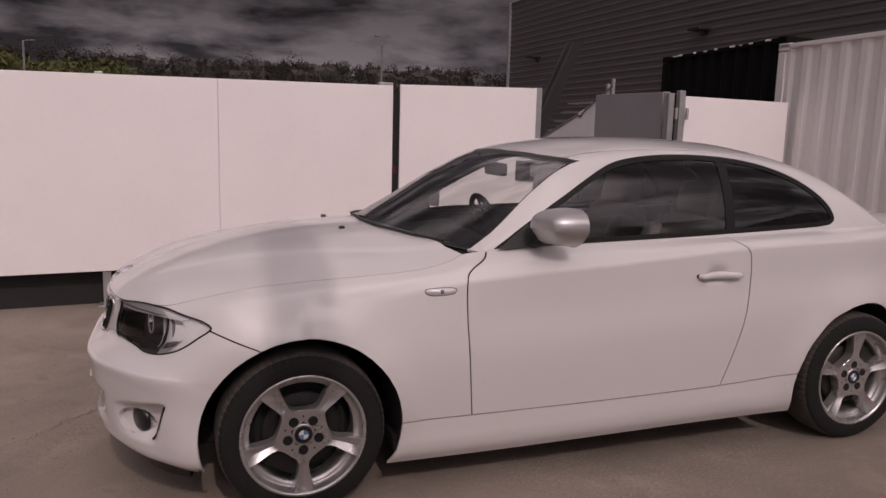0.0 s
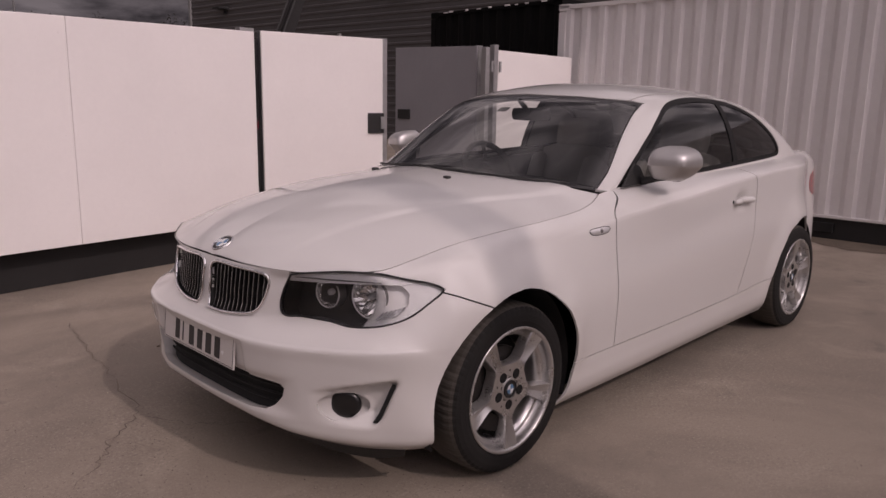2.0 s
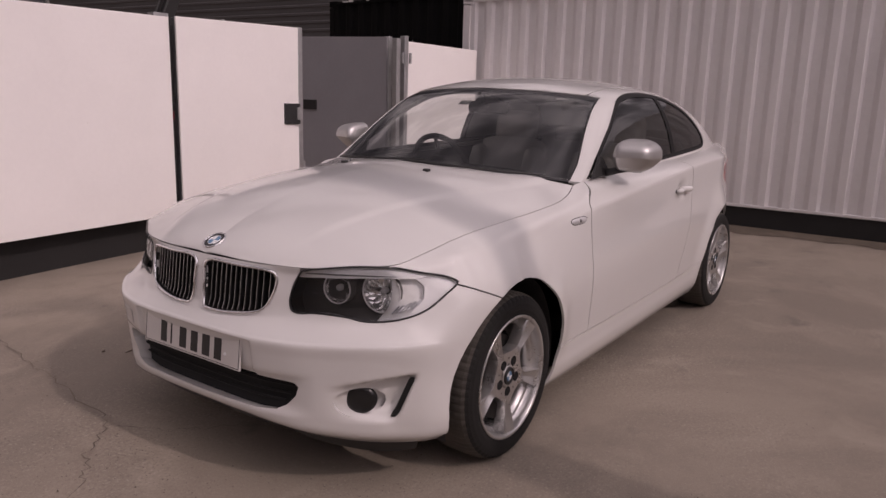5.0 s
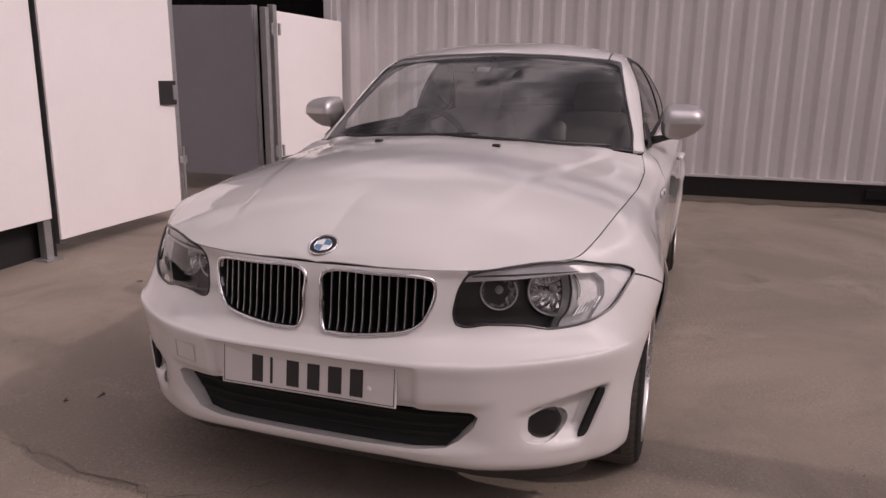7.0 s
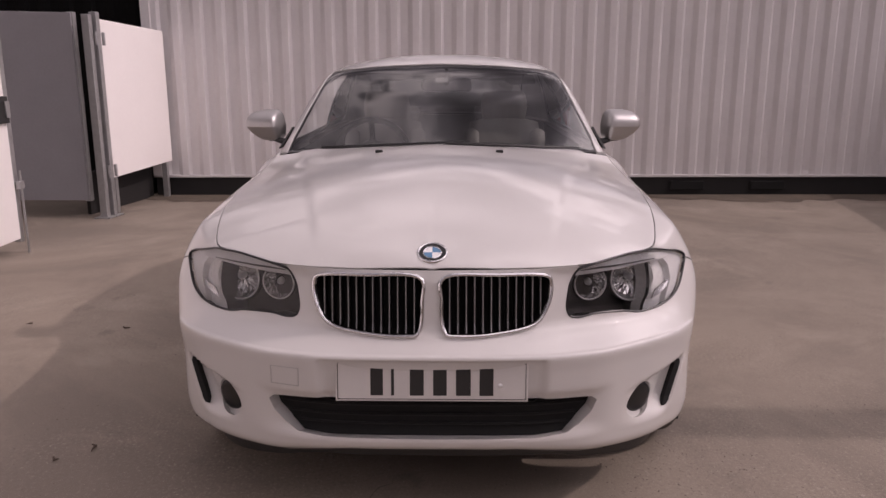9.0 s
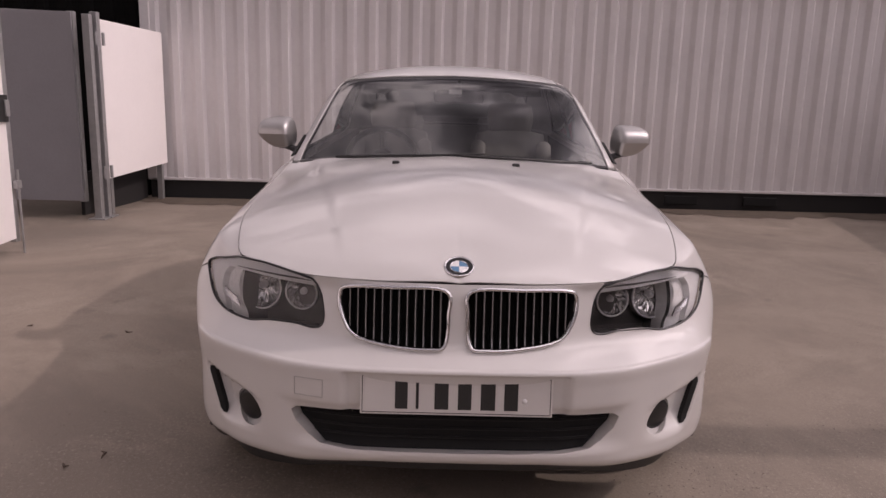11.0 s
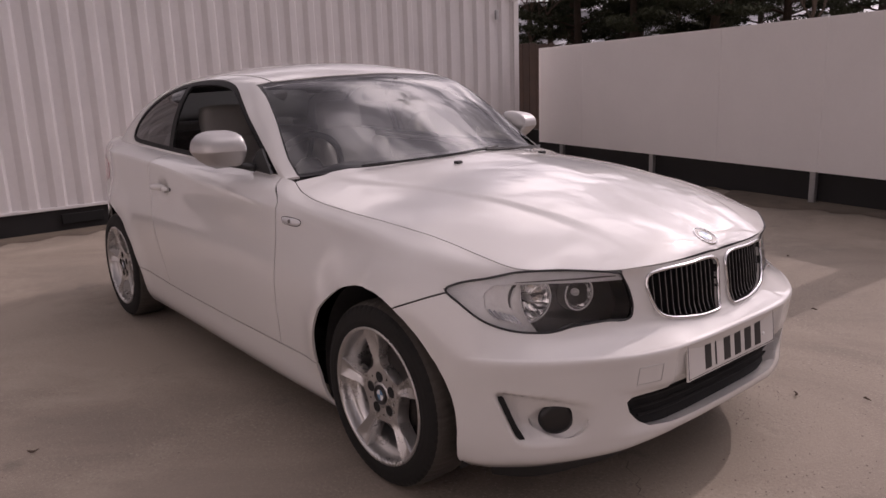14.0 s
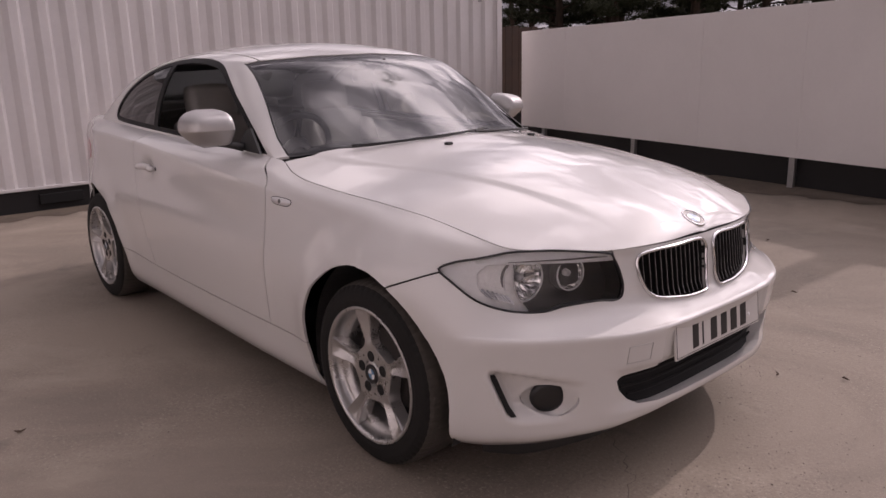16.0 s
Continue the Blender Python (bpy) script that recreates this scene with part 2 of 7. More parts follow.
GLASS_DARK = glass_material("tinted_side_glass", (0.66, 0.675, 0.67), 1.45)
GLASS_DEEP = glass_material("dark_quarter_glass", (0.12, 0.125, 0.125), 1.5)
LENS = glass_material("clear_lamp_lens", (0.95, 0.95, 0.95), 1.38)
BARK = material("pine_bark", (0.085, 0.06, 0.045), rough=0.9, vary=0.3, scale=5.0)
NEEDLES = material("pine_needles", (0.045, 0.052, 0.026), rough=0.8, vary=0.4, scale=0.7, fine=9.0)
TWIGS = material("bare_twigs", (0.15, 0.11, 0.085), rough=0.9, vary=0.3, scale=2.0)
# cloud shade over the far hill is put into this dark leaf colour
FAR_LEAF = material("cloud_shaded_woodland", (0.024, 0.022, 0.015), rough=0.9, vary=0.4, scale=0.03, fine=0.4)
HEDGE = material("hedge_leaves", (0.066, 0.072, 0.018), rough=0.85, vary=0.4, scale=0.12, fine=1.3)
HILL = material("hillside_grass", (0.022, 0.022, 0.014), rough=0.95, vary=0.45, scale=0.02, fine=0.2)
BRICK = material("house_brick", (0.050, 0.035, 0.03), rough=0.9, vary=0.2, scale=0.5, random_tone=0.5)
TILE = material("roof_tile", (0.045, 0.036, 0.033), rough=0.85, vary=0.2, scale=0.7, random_tone=0.5)
PANE = material("dark_window_pane", (0.03, 0.035, 0.04), rough=0.1, bump=0.0)
RENDERED = material("house_render", (0.065, 0.06, 0.055), rough=0.9, random_tone=0.4)

# ---------------------------------------------------------------- mesh tools


def mesh_of(name, bm, mat, smooth=False):
    me = bpy.data.meshes.new(name)
    bm.to_mesh(me)
    bm.free()
    me.materials.append(mat)
    if smooth:
        me.shade_smooth()
        if smooth is not True:   # an angle in radians: sharper edges stay crisp
            me.set_sharp_from_angle(angle=smooth)
    return me


def part(name, bm, mat, parent, label="", smooth=False):
    """One mesh object under a thing or under a part."""
    ob = new(name, mesh_of(name, bm, mat, smooth))
    ob.parent = parent
    if label:
        ob["label"] = label
    return ob


def empty(name, at=(0, 0, 0), rz=0.0):
    ob = new(name)
    ob.empty_display_size = 0.1
    ob.matrix_basis = pose(*at, 0, 0, rz)
    return ob


def box(bm, lo, hi, bevel=0.0, m=None):
    r = bmesh.ops.create_cube(bm, size=1.0)
    vs = r["verts"]
    lo, hi = Vector(lo), Vector(hi)
    for v in vs:
        v.co = Vector(((lo[i] + hi[i]) / 2 + v.co[i] * (hi[i] - lo[i]) for i in range(3)))
    if bevel:
        es = {e for v in vs for e in v.link_edges}
        r2 = bmesh.ops.bevel(bm, geom=list(es), offset=bevel, segments=2, affect="EDGES", profile=0.5)
        vs = list({v for v in r2["verts"]} | {v for v in vs if v.is_valid})
    if m is not None:
        bmesh.ops.transform(bm, matrix=m, verts=[v for v in vs if v.is_valid])
    return bm


def boxes(*specs, bevel=0.0):
    bm = bmesh.new()
    for lo, hi in specs:
        box(bm, lo, hi, bevel)
    return bm


def lathe(profile, n=48, axis="y", centre=(0, 0, 0), closed=False, arc=None):
    """Turns (radius, offset) pairs about an axis."""
    bm = bmesh.new()
    rows = []
    for r, o in profile:
        ring = []
        for i in range(n):
            a = 2 * math.pi * i / n
            c, s = r * math.cos(a), r * math.sin(a)
            p = {"y": (c, o, s), "x": (o, c, s), "z": (c, s, o)}[axis]
            ring.append(bm.verts.new(Vector(p) + Vector(centre)))
        rows.append(ring)
    pairs = list(zip(rows, rows[1:])) + ([(rows[-1], rows[0])] if closed else [])
    for a, b in pairs:
        for i in range(n):
            j = (i + 1) % n
            bm.faces.new((a[i], a[j], b[j], b[i]))
    bmesh.ops.recalc_face_normals(bm, faces=bm.faces)
    return bm


def tube(points, radius, n=8, closed=False, squash=None, bm=None):
    """A round bar along points; radius may be a list."""
    bm = bm or bmesh.new()
    pts = [Vector(p) for p in points]
    rows = []
    prev = None
    for i, p in enumerate(pts):
        if closed:
            d = pts[(i + 1) % len(pts)] - pts[i - 1]
        else:
            d = pts[min(i + 1, len(pts) - 1)] - pts[max(i - 1, 0)]
        d.normalize()
        ref = Vector((0, 0, 1)) if abs(d.z) < 0.9 else Vector((1, 0, 0))
        if prev is not None:
            ref = prev
        side = d.cross(ref).normalized()
        upv = side.cross(d).normalized()
        prev = upv
        r = radius[i] if isinstance(radius, (list, tuple)) else radius
        rows.append([bm.verts.new(p + side * (r * math.cos(2 * math.pi * k / n)) + upv * (r * (squash or 1.0) * math.sin(2 * math.pi * k / n))) for k in range(n)])
    for a, b in list(zip(rows, rows[1:])) + ([(rows[-1], rows[0])] if closed else []):
        for k in range(n):
            j = (k + 1) % n
            bm.faces.new((a[k], a[j], b[j], b[k]))
    if not closed:
        bm.faces.new(rows[0][::-1])
        bm.faces.new(rows[-1])
    bmesh.ops.recalc_face_normals(bm, faces=bm.faces)
    return bm


def prism(outline, lo, hi, axis="y", bm=None, bevel=0.0):
    """A flat outline given in the two other axes, pulled from lo to hi along axis."""
    bm = bm or bmesh.new()

    def at(p, o):
        return {"y": (p[0], o, p[1]), "x": (o, p[0], p[1]), "z": (p[0], p[1], o)}[axis]
    a = [bm.verts.new(at(p, lo)) for p in outline]
    b = [bm.verts.new(at(p, hi)) for p in outline]
    n = len(outline)
    fs = [bm.faces.new(a), bm.faces.new(b[::-1])]
    for i in range(n):
        j = (i + 1) % n
        fs.append(bm.faces.new((a[i], b[i], b[j], a[j])))
    bmesh.ops.recalc_face_normals(bm, faces=fs)
    if bevel:
        es = [e for e in bm.edges if e.is_boundary or len(e.link_faces) == 2 and e.calc_face_angle() > 0.6]
        bmesh.ops.bevel(bm, geom=es, offset=bevel, segments=2, affect="EDGES")
    return bm


def pchip(xs, ys):
    """Smooth curve through points with no overshoot; xs rising."""
    xs, ys = np.asarray(xs, float), np.asarray(ys, float)
    if xs[0] > xs[-1]:
        xs, ys = xs[::-1], ys[::-1]
    h, d = np.diff(xs), np.diff(ys) / np.diff(xs)
    m = np.zeros(len(xs))
    for i in range(1, len(xs) - 1):
        if d[i - 1] * d[i] > 0:
            w1, w2 = 2 * h[i] + h[i - 1], h[i] + 2 * h[i - 1]
            m[i] = (w1 + w2) / (w1 / d[i - 1] + w2 / d[i])
    m[0], m[-1] = d[0], d[-1]

    def f(x):
        x = min(max(x, xs[0]), xs[-1])
        i = min(max(int(np.searchsorted(xs, x)) - 1, 0), len(h) - 1)
        t = (x - xs[i]) / h[i]
        return float(ys[i] * (1 + 2 * t) * (1 - t) ** 2 + h[i] * m[i] * t * (1 - t) ** 2 + ys[i + 1] * t * t * (3 - 2 * t) + h[i] * m[i + 1] * t * t * (t - 1))
    return f


def smooth(a, b, x):
    t = min(max((x - a) / (b - a), 0.0), 1.0)
    return t * t * (3 - 2 * t)


def lerp(a, b, t):
    return a + (b - a) * t


def rounded(points, per=6, closed=True):
    """A smooth outline through a few points (Catmull-Rom)."""
    pts = [Vector(p) for p in points]
    out, n = [], len(pts)
    for i in range(n if closed else n - 1):
        g = [pts[(i + k) % n] if closed else pts[min(max(i + k, 0), n - 1)] for k in (-1, 0, 1, 2)]
        for s in range(per):
            t = s / per
            out.append(0.5 * (2 * g[1] + (g[2] - g[0]) * t + (2 * g[0] - 5 * g[1] + 4 * g[2] - g[3]) * t * t + (3 * g[1] - g[0] - 3 * g[2] + g[3]) * t ** 3))
    if not closed:
        out.append(pts[-1])
    return out

# ---------------------------------------------------------------- the yard


def build_ground():
    bm = bmesh.new()
    xs = [-900, -200, -60, -20] + [-12 + 0.5 * i for i in range(49)] + [20, 60, 200, 900]
    grid = [[bm.verts.new((x, y, 0.0)) for y in xs] for x in xs]
    for i in range(len(xs) - 1):
        for j in range(len(xs) - 1):
            bm.faces.new((grid[i][j], grid[i + 1][j], grid[i + 1][j + 1], grid[i][j + 1]))
    for v in bm.verts:
        far = max(abs(v.co.x), abs(v.co.y))
        if far < 12:
            v.co.z = 0.004 * noise.noise(v.co * 0.6)
        v.co.z -= 1.5 * smooth(20, 60, far)
    ob = new("ground", mesh_of("ground", bm, CONCRETE, True))
    tagged(ob, "worn tan-grey concrete yard with cracks and stains", "ground", kind="structure")
    return ob


build_ground()


def crack(points, width, seed):
    """A thin dark wandering crack lying on the concrete."""
    rnd = random.Random(seed)
    path = []
    for a, b in zip(points, points[1:]):
        a, b = Vector(a), Vector(b)
        n = max(3, int((b - a).length / 0.05))
        side = Vector((-(b - a).y, (b - a).x)).normalized()
        for i in range(n):
            path.append(a.lerp(b, i / n) + side * rnd.uniform(-0.018, 0.018))
    path.append(Vector(points[-1]))
    bm = bmesh.new()
    rows = []
    for i, p in enumerate(path):
        d = path[min(i + 1, len(path) - 1)] - path[max(i - 1, 0)]
        s = Vector((-d.y, d.x)).normalized() * width * rnd.uniform(0.2, 1.0) * (0.25 if i in (0, len(path) - 1) else 1)
        rows.append([bm.verts.new((p.x + k * s.x, p.y + k * s.y, 0.0055)) for k in (-1, 1)])
    for a, b in zip(rows, rows[1:]):
        bm.faces.new((a[0], a[1], b[1], b[0]))
    return bm


CRACK = material("crack_dirt", (0.145, 0.12, 0.097), rough=0.95, vary=0.3, scale=20.0)


def tilted_board(name, a, b, z0, z1, thick, mat, back=1):
    """An upright board between plan points a and b; zs are (at a, at b)."""
    a, b = Vector((*a, 0)), Vector((*b, 0))
    d = (b - a).normalized()
    n = Vector((-d.y, d.x, 0)) * back
    bm = bmesh.new()
    vs = [bm.verts.new(p + n * o + Vector((0, 0, z))) for o in (0, thick) for p, z in ((a, z0[0]), (b, z0[1]), (b, z1[1]), (a, z1[0]))]
    for f in ((0, 1, 2, 3), (7, 6, 5, 4), (0, 4, 5, 1), (1, 5, 6, 2), (2, 6, 7, 3), (3, 7, 4, 0)):
        bm.faces.new([vs[i] for i in f])
    bmesh.ops.recalc_face_normals(bm, faces=bm.faces)
    bmesh.ops.bevel(bm, geom=bm.edges[:], offset=0.003, segments=1, affect="EDGES")
    return bm


def on_line(p, q, s):
    return (p[0] + (q[0] - p[0]) * s, p[1] + (q[1] - p[1]) * s)


def screws(bm, a, b, zs, ss, out):
    a, b = Vector((*a, 0)), Vector((*b, 0))
    n = Vector((-(b - a).y, (b - a).x, 0)).normalized() * out
    for s in ss:
        for z in zs:
            p = a.lerp(b, s) + Vector((0, 0, z)) + n * 0.001
            m = Matrix.Translation(p) @ n.to_track_quat("Z", "Y").to_matrix().to_4x4()
            bmesh.ops.create_cone(bm, cap_ends=True, segments=8, radius1=0.005, radius2=0.0035, depth=0.003, matrix=m)
    return bm


# south fence: boards on posts, in front of a low black upstand
FENCE_A, FENCE_B = (7.60, -2.054), (-1.40, -3.1565)   # along the boards' front


def south_at(x):
    return (x, FENCE_B[1] + (x - FENCE_B[0]) * (FENCE_A[1] - FENCE_B[1]) / (FENCE_A[0] - FENCE_B[0]))


def board_fence(name, label, edges, at, z0, z1, back, post_xs, cover=True):
    fence = empty(name)
    for a, b in zip(edges, edges[1:]):
        gap = 0.0015 if a > b else -0.0015
        pa, pb = at(a - gap), at(b + gap)
        p = part("panel", tilted_board("panel", pa, pb, (z0(a), z0(b)), (z1(a), z1(b)), 0.018, BOARD, back), BOARD, fence)
        for s in (0.02, 0.5, 0.98):
            for z in (0.42, 1.05, 1.72):
                part("screw", screws(bmesh.new(), pa, pb, (z,), (s,), -back), BOARD, p)
    for x in post_xs:
        q = at(x)
        n = Vector((-(at(1)[1] - at(0)[1]), 1.0)).normalized()
        c = Vector(q) + n * (0.055 if q[1] > 0 else -0.055)
        bm = boxes(((c.x - 0.03, c.y - 0.03, 0.0), (c.x + 0.03, c.y + 0.03, z1(x) + 0.02)), ((c.x - 0.07, c.y - 0.07, 0.0), (c.x + 0.07, c.y + 0.07, 0.012)), bevel=0.004)
        part("post", bm, STEEL, fence, "grey galvanised square steel post")
    tagged(fence, label, "fence")
    return fence


south = board_fence("fence", "white painted board fence on steel posts in sunlight", [7.45, 5.01, 2.57, 0.13, -1.40], south_at,
                    lambda x: 0.288, lambda x: 1.832 - 0.016 * x, 1, [7.3, 5.1, 3.1, 1.0, -1.38])


def upstand(name, a, b, height, thick, back):
    bm = tilted_board(name, a, b, (0, 0), (height, height), thick, BLACK, back)
    ob = new(name, mesh_of(name, bm, BLACK))
    return tagged(ob, "low black bitumen-coated upstand under the boards", "kerb", kind="structure")


sa, sb = south_at(7.6), south_at(-1.45)
upstand("south_upstand", (sa[0], sa[1] - 0.15), (sb[0], sb[1] - 0.15), 0.5, 0.1, 1)

# north fence, with its yard face in shade
NORTH_A, NORTH_B = (-1.0, 5.35), (-6.1, 6.545)


def north_at(x):
    return (x, NORTH_A[1] + (x - NORTH_A[0]) * (NORTH_B[1] - NORTH_A[1]) / (NORTH_B[0] - NORTH_A[0]))


north = board_fence("fence", "white painted board fence on steel posts, shaded face", [-6.13, -5.07, -2.63, -1.36, 1.08, 3.52, 5.96, 8.4], north_at,
                    lambda x: 0.312 - 0.011 * x, lambda x: 1.822 + 0.004 * x, 1, [-5.6, -3.70, -1.43, 0.9, 3.3, 5.7])
na, nb = north_at(8.4), north_at(-7.4)
upstand("north_upstand", (nb[0], nb[1] + 0.24), (na[0], na[1] + 0.24), 0.55, 0.1, -1)

# timber hoarding behind the white container's corner
hoard = empty("hoarding", (-6.75, 6.80, 0))
for i in range(16):
    part("plank", boxes(((0, -0.6 + i * 0.155, 0.0), (0.025, -0.6 + i * 0.155 + 0.15, 1.90 + 0.01 * (i % 3))), bevel=0.003), BROWN, hoard)
tagged(hoard, "brown timber plank hoarding beside the container", "fence")

# gate: one white leaf nearly closed, one grey leaf swung open, a fixed white panel
gate = empty("gate")
LA, LB = (-1.47, -3.167), (-2.90, -3.290)
part("panel", tilted_board("panel", LA, LB, (0.125, 0.118), (1.868, 1.905), 0.02, BOARD, 1), BOARD, gate)
for s, w in ((0.0, 0.0), (1.0, 0.05)):
    p = on_line(LA, LB, s)
    part("stile", boxes(((p[0] - 0.06, p[1] - 0.075 + 0.02 * s, 0.09), (p[0] - 0.002, p[1] - 0.026 + 0.022 * s, 1.86 + 0.05 * s)), bevel=0.004), STEEL if s else POST_GREY, gate, "galvanised steel stile" if s else "dark steel hinge stile")
lk = on_line(LA, LB, 0.925)
lock = part("lock_plate", boxes(((lk[0] - 0.10, lk[1] - 0.006, 1.00), (lk[0] + 0.10, lk[1] + 0.022, 1.195)), bevel=0.004), PLASTIC, gate, "black square lock plate")
part("keeper", boxes(((lk[0] - 0.10, lk[1] + 0.022, 1.04), (lk[0] - 0.05, lk[1] + 0.034, 1.16)), bevel=0.003), STEEL, lock)
part("drop_bolt", tube([(-2.94, -3.262, 0.64), (-2.94, -3.262, 0.0)], 0.009), STEEL, gate, "thin steel drop bolt reaching the ground")
part("bolt_bracket", boxes(((-2.97, -3.29, 0.50), (-2.91, -3.252, 0.56)), bevel=0.003), STEEL, gate)
# black upright added behind the gap so that no bright ground shows through
part("hinge_post", boxes(((-1.475, -3.30, 0.0), (-1.395, -3.228, 1.80)), bevel=0.004), BLACK, gate, "dark filler added behind the gap to darken it")
part("cap", boxes(((-1.40, -3.24, 1.855), (-1.27, -3.16, 1.880)), bevel=0.003), STEEL, gate)
part("reflector", boxes(((-1.452, -3.222, 1.06), (-1.416, -3.214, 1.13)), bevel=0.002), RED_DULL, gate, "small red plastic reflector in the gap")
tagged(gate, "white board gate leaf with black lock plate, nearly closed", "gate")

leaf = empty("gate")
part("panel", tilted_board("panel", (-4.55, -3.56), (-4.56, -4.99), (0.17, 0.17), (1.952, 1.985), 0.02, GREY_BOARD, -1), GREY_BOARD, leaf)
for y in (-3.58, -4.97):
    part("stile", boxes(((-4.64, y - 0.03, 0.16), (-4.573, y + 0.03, 1.96)), bevel=0.004), STEEL, leaf)
for z in (0.25, 1.0, 1.90):
    part("rail", boxes(((-4.65, -4.96, z - 0.025), (-4.58, -3.60, z + 0.025)), bevel=0.004), STEEL, leaf)
part("keeper", boxes(((-4.565, -4.92, 1.09), (-4.536, -4.70, 1.21)), bevel=0.003), PLASTIC, leaf, "black lock keeper")
tagged(leaf, "dark grey board gate leaf swung wide open", "gate")

for dx, dy, h in ((0.0, 0.0, 1.932), (-0.13, 0.012, 1.965)):
    post = empty("gate_post", (-4.53 + dx, -3.40 + dy, 0))
    part("shaft", boxes(((-0.035, -0.035, 0), (0.035, 0.035, h)), bevel=0.005), STEEL, post)
    part("base_plate", boxes(((-0.08, -0.08, 0), (0.08, 0.08, 0.014)), bevel=0.003), STEEL, post)
    for z in (0.45, 1.72):
        part("hinge", tube([(-0.06, 0.045, z - 0.06), (-0.06, 0.045, z + 0.06)], 0.016), STEEL, post)
    tagged(post, "galvanised square steel gate post with hinges", "post", "gate posts")

fixed = empty("fence")
WA, WB = (-4.72, -3.385), (-5.985, -3.25)
part("panel", tilted_board("panel", WA, WB, (0.37, 0.43), (1.91, 1.885), 0.018, BOARD, 1), BOARD, fixed)
for s in (0.1, 0.95):
    p = on_line(WA, WB, s)
    part("post", boxes(((p[0] - 0.03, p[1] - 0.09, 0), (p[0] + 0.03, p[1] - 0.03, 1.85)), bevel=0.004), STEEL, fixed)
part("skirt", tilted_board("skirt", (WA[0], WA[1] - 0.25), (WB[0], WB[1] - 0.25), (0, 0), (0.42, 0.5), 0.04, BLACK, 1), BLACK, fixed, "black board under the panel")
tagged(fixed, "white fixed board panel between gate post and container", "fence")


# ---------------------------------------------------------------- containers
def corrugated(bm, p, q, z0, z1, pitch, deep, out):
    """A pressed wall with flat, slope, flat, slope folds from p to q."""
    p, q = Vector((*p, 0)), Vector((*q, 0))
    d = q - p
    n = max(2, round(d.length / pitch))
    nrm = Vector((-d.y, d.x, 0)).normalized() * out
    prev = None
    for i in range(n):
        for f, o in ((0.0, 0.0), (0.30, 0.0), (0.43, -deep), (0.78, -deep)):
            c = p + d * ((i + f) / n) + nrm * o
            cur = [bm.verts.new((c.x, c.y, z)) for z in (z0, z1)]
            if prev:
                bm.faces.new((prev[0], cur[0], cur[1], prev[1]))
            prev = cur
    cur = [bm.verts.new((q.x, q.y, z)) for z in (z0, z1)]
    bm.faces.new((prev[0], cur[0], cur[1], prev[1]))
    return bm


CONT_PAINT = material("white_container_paint", (0.74, 0.715, 0.71), rough=0.42, vary=0.06, scale=1.3, fine=24.0, bump=0.05)


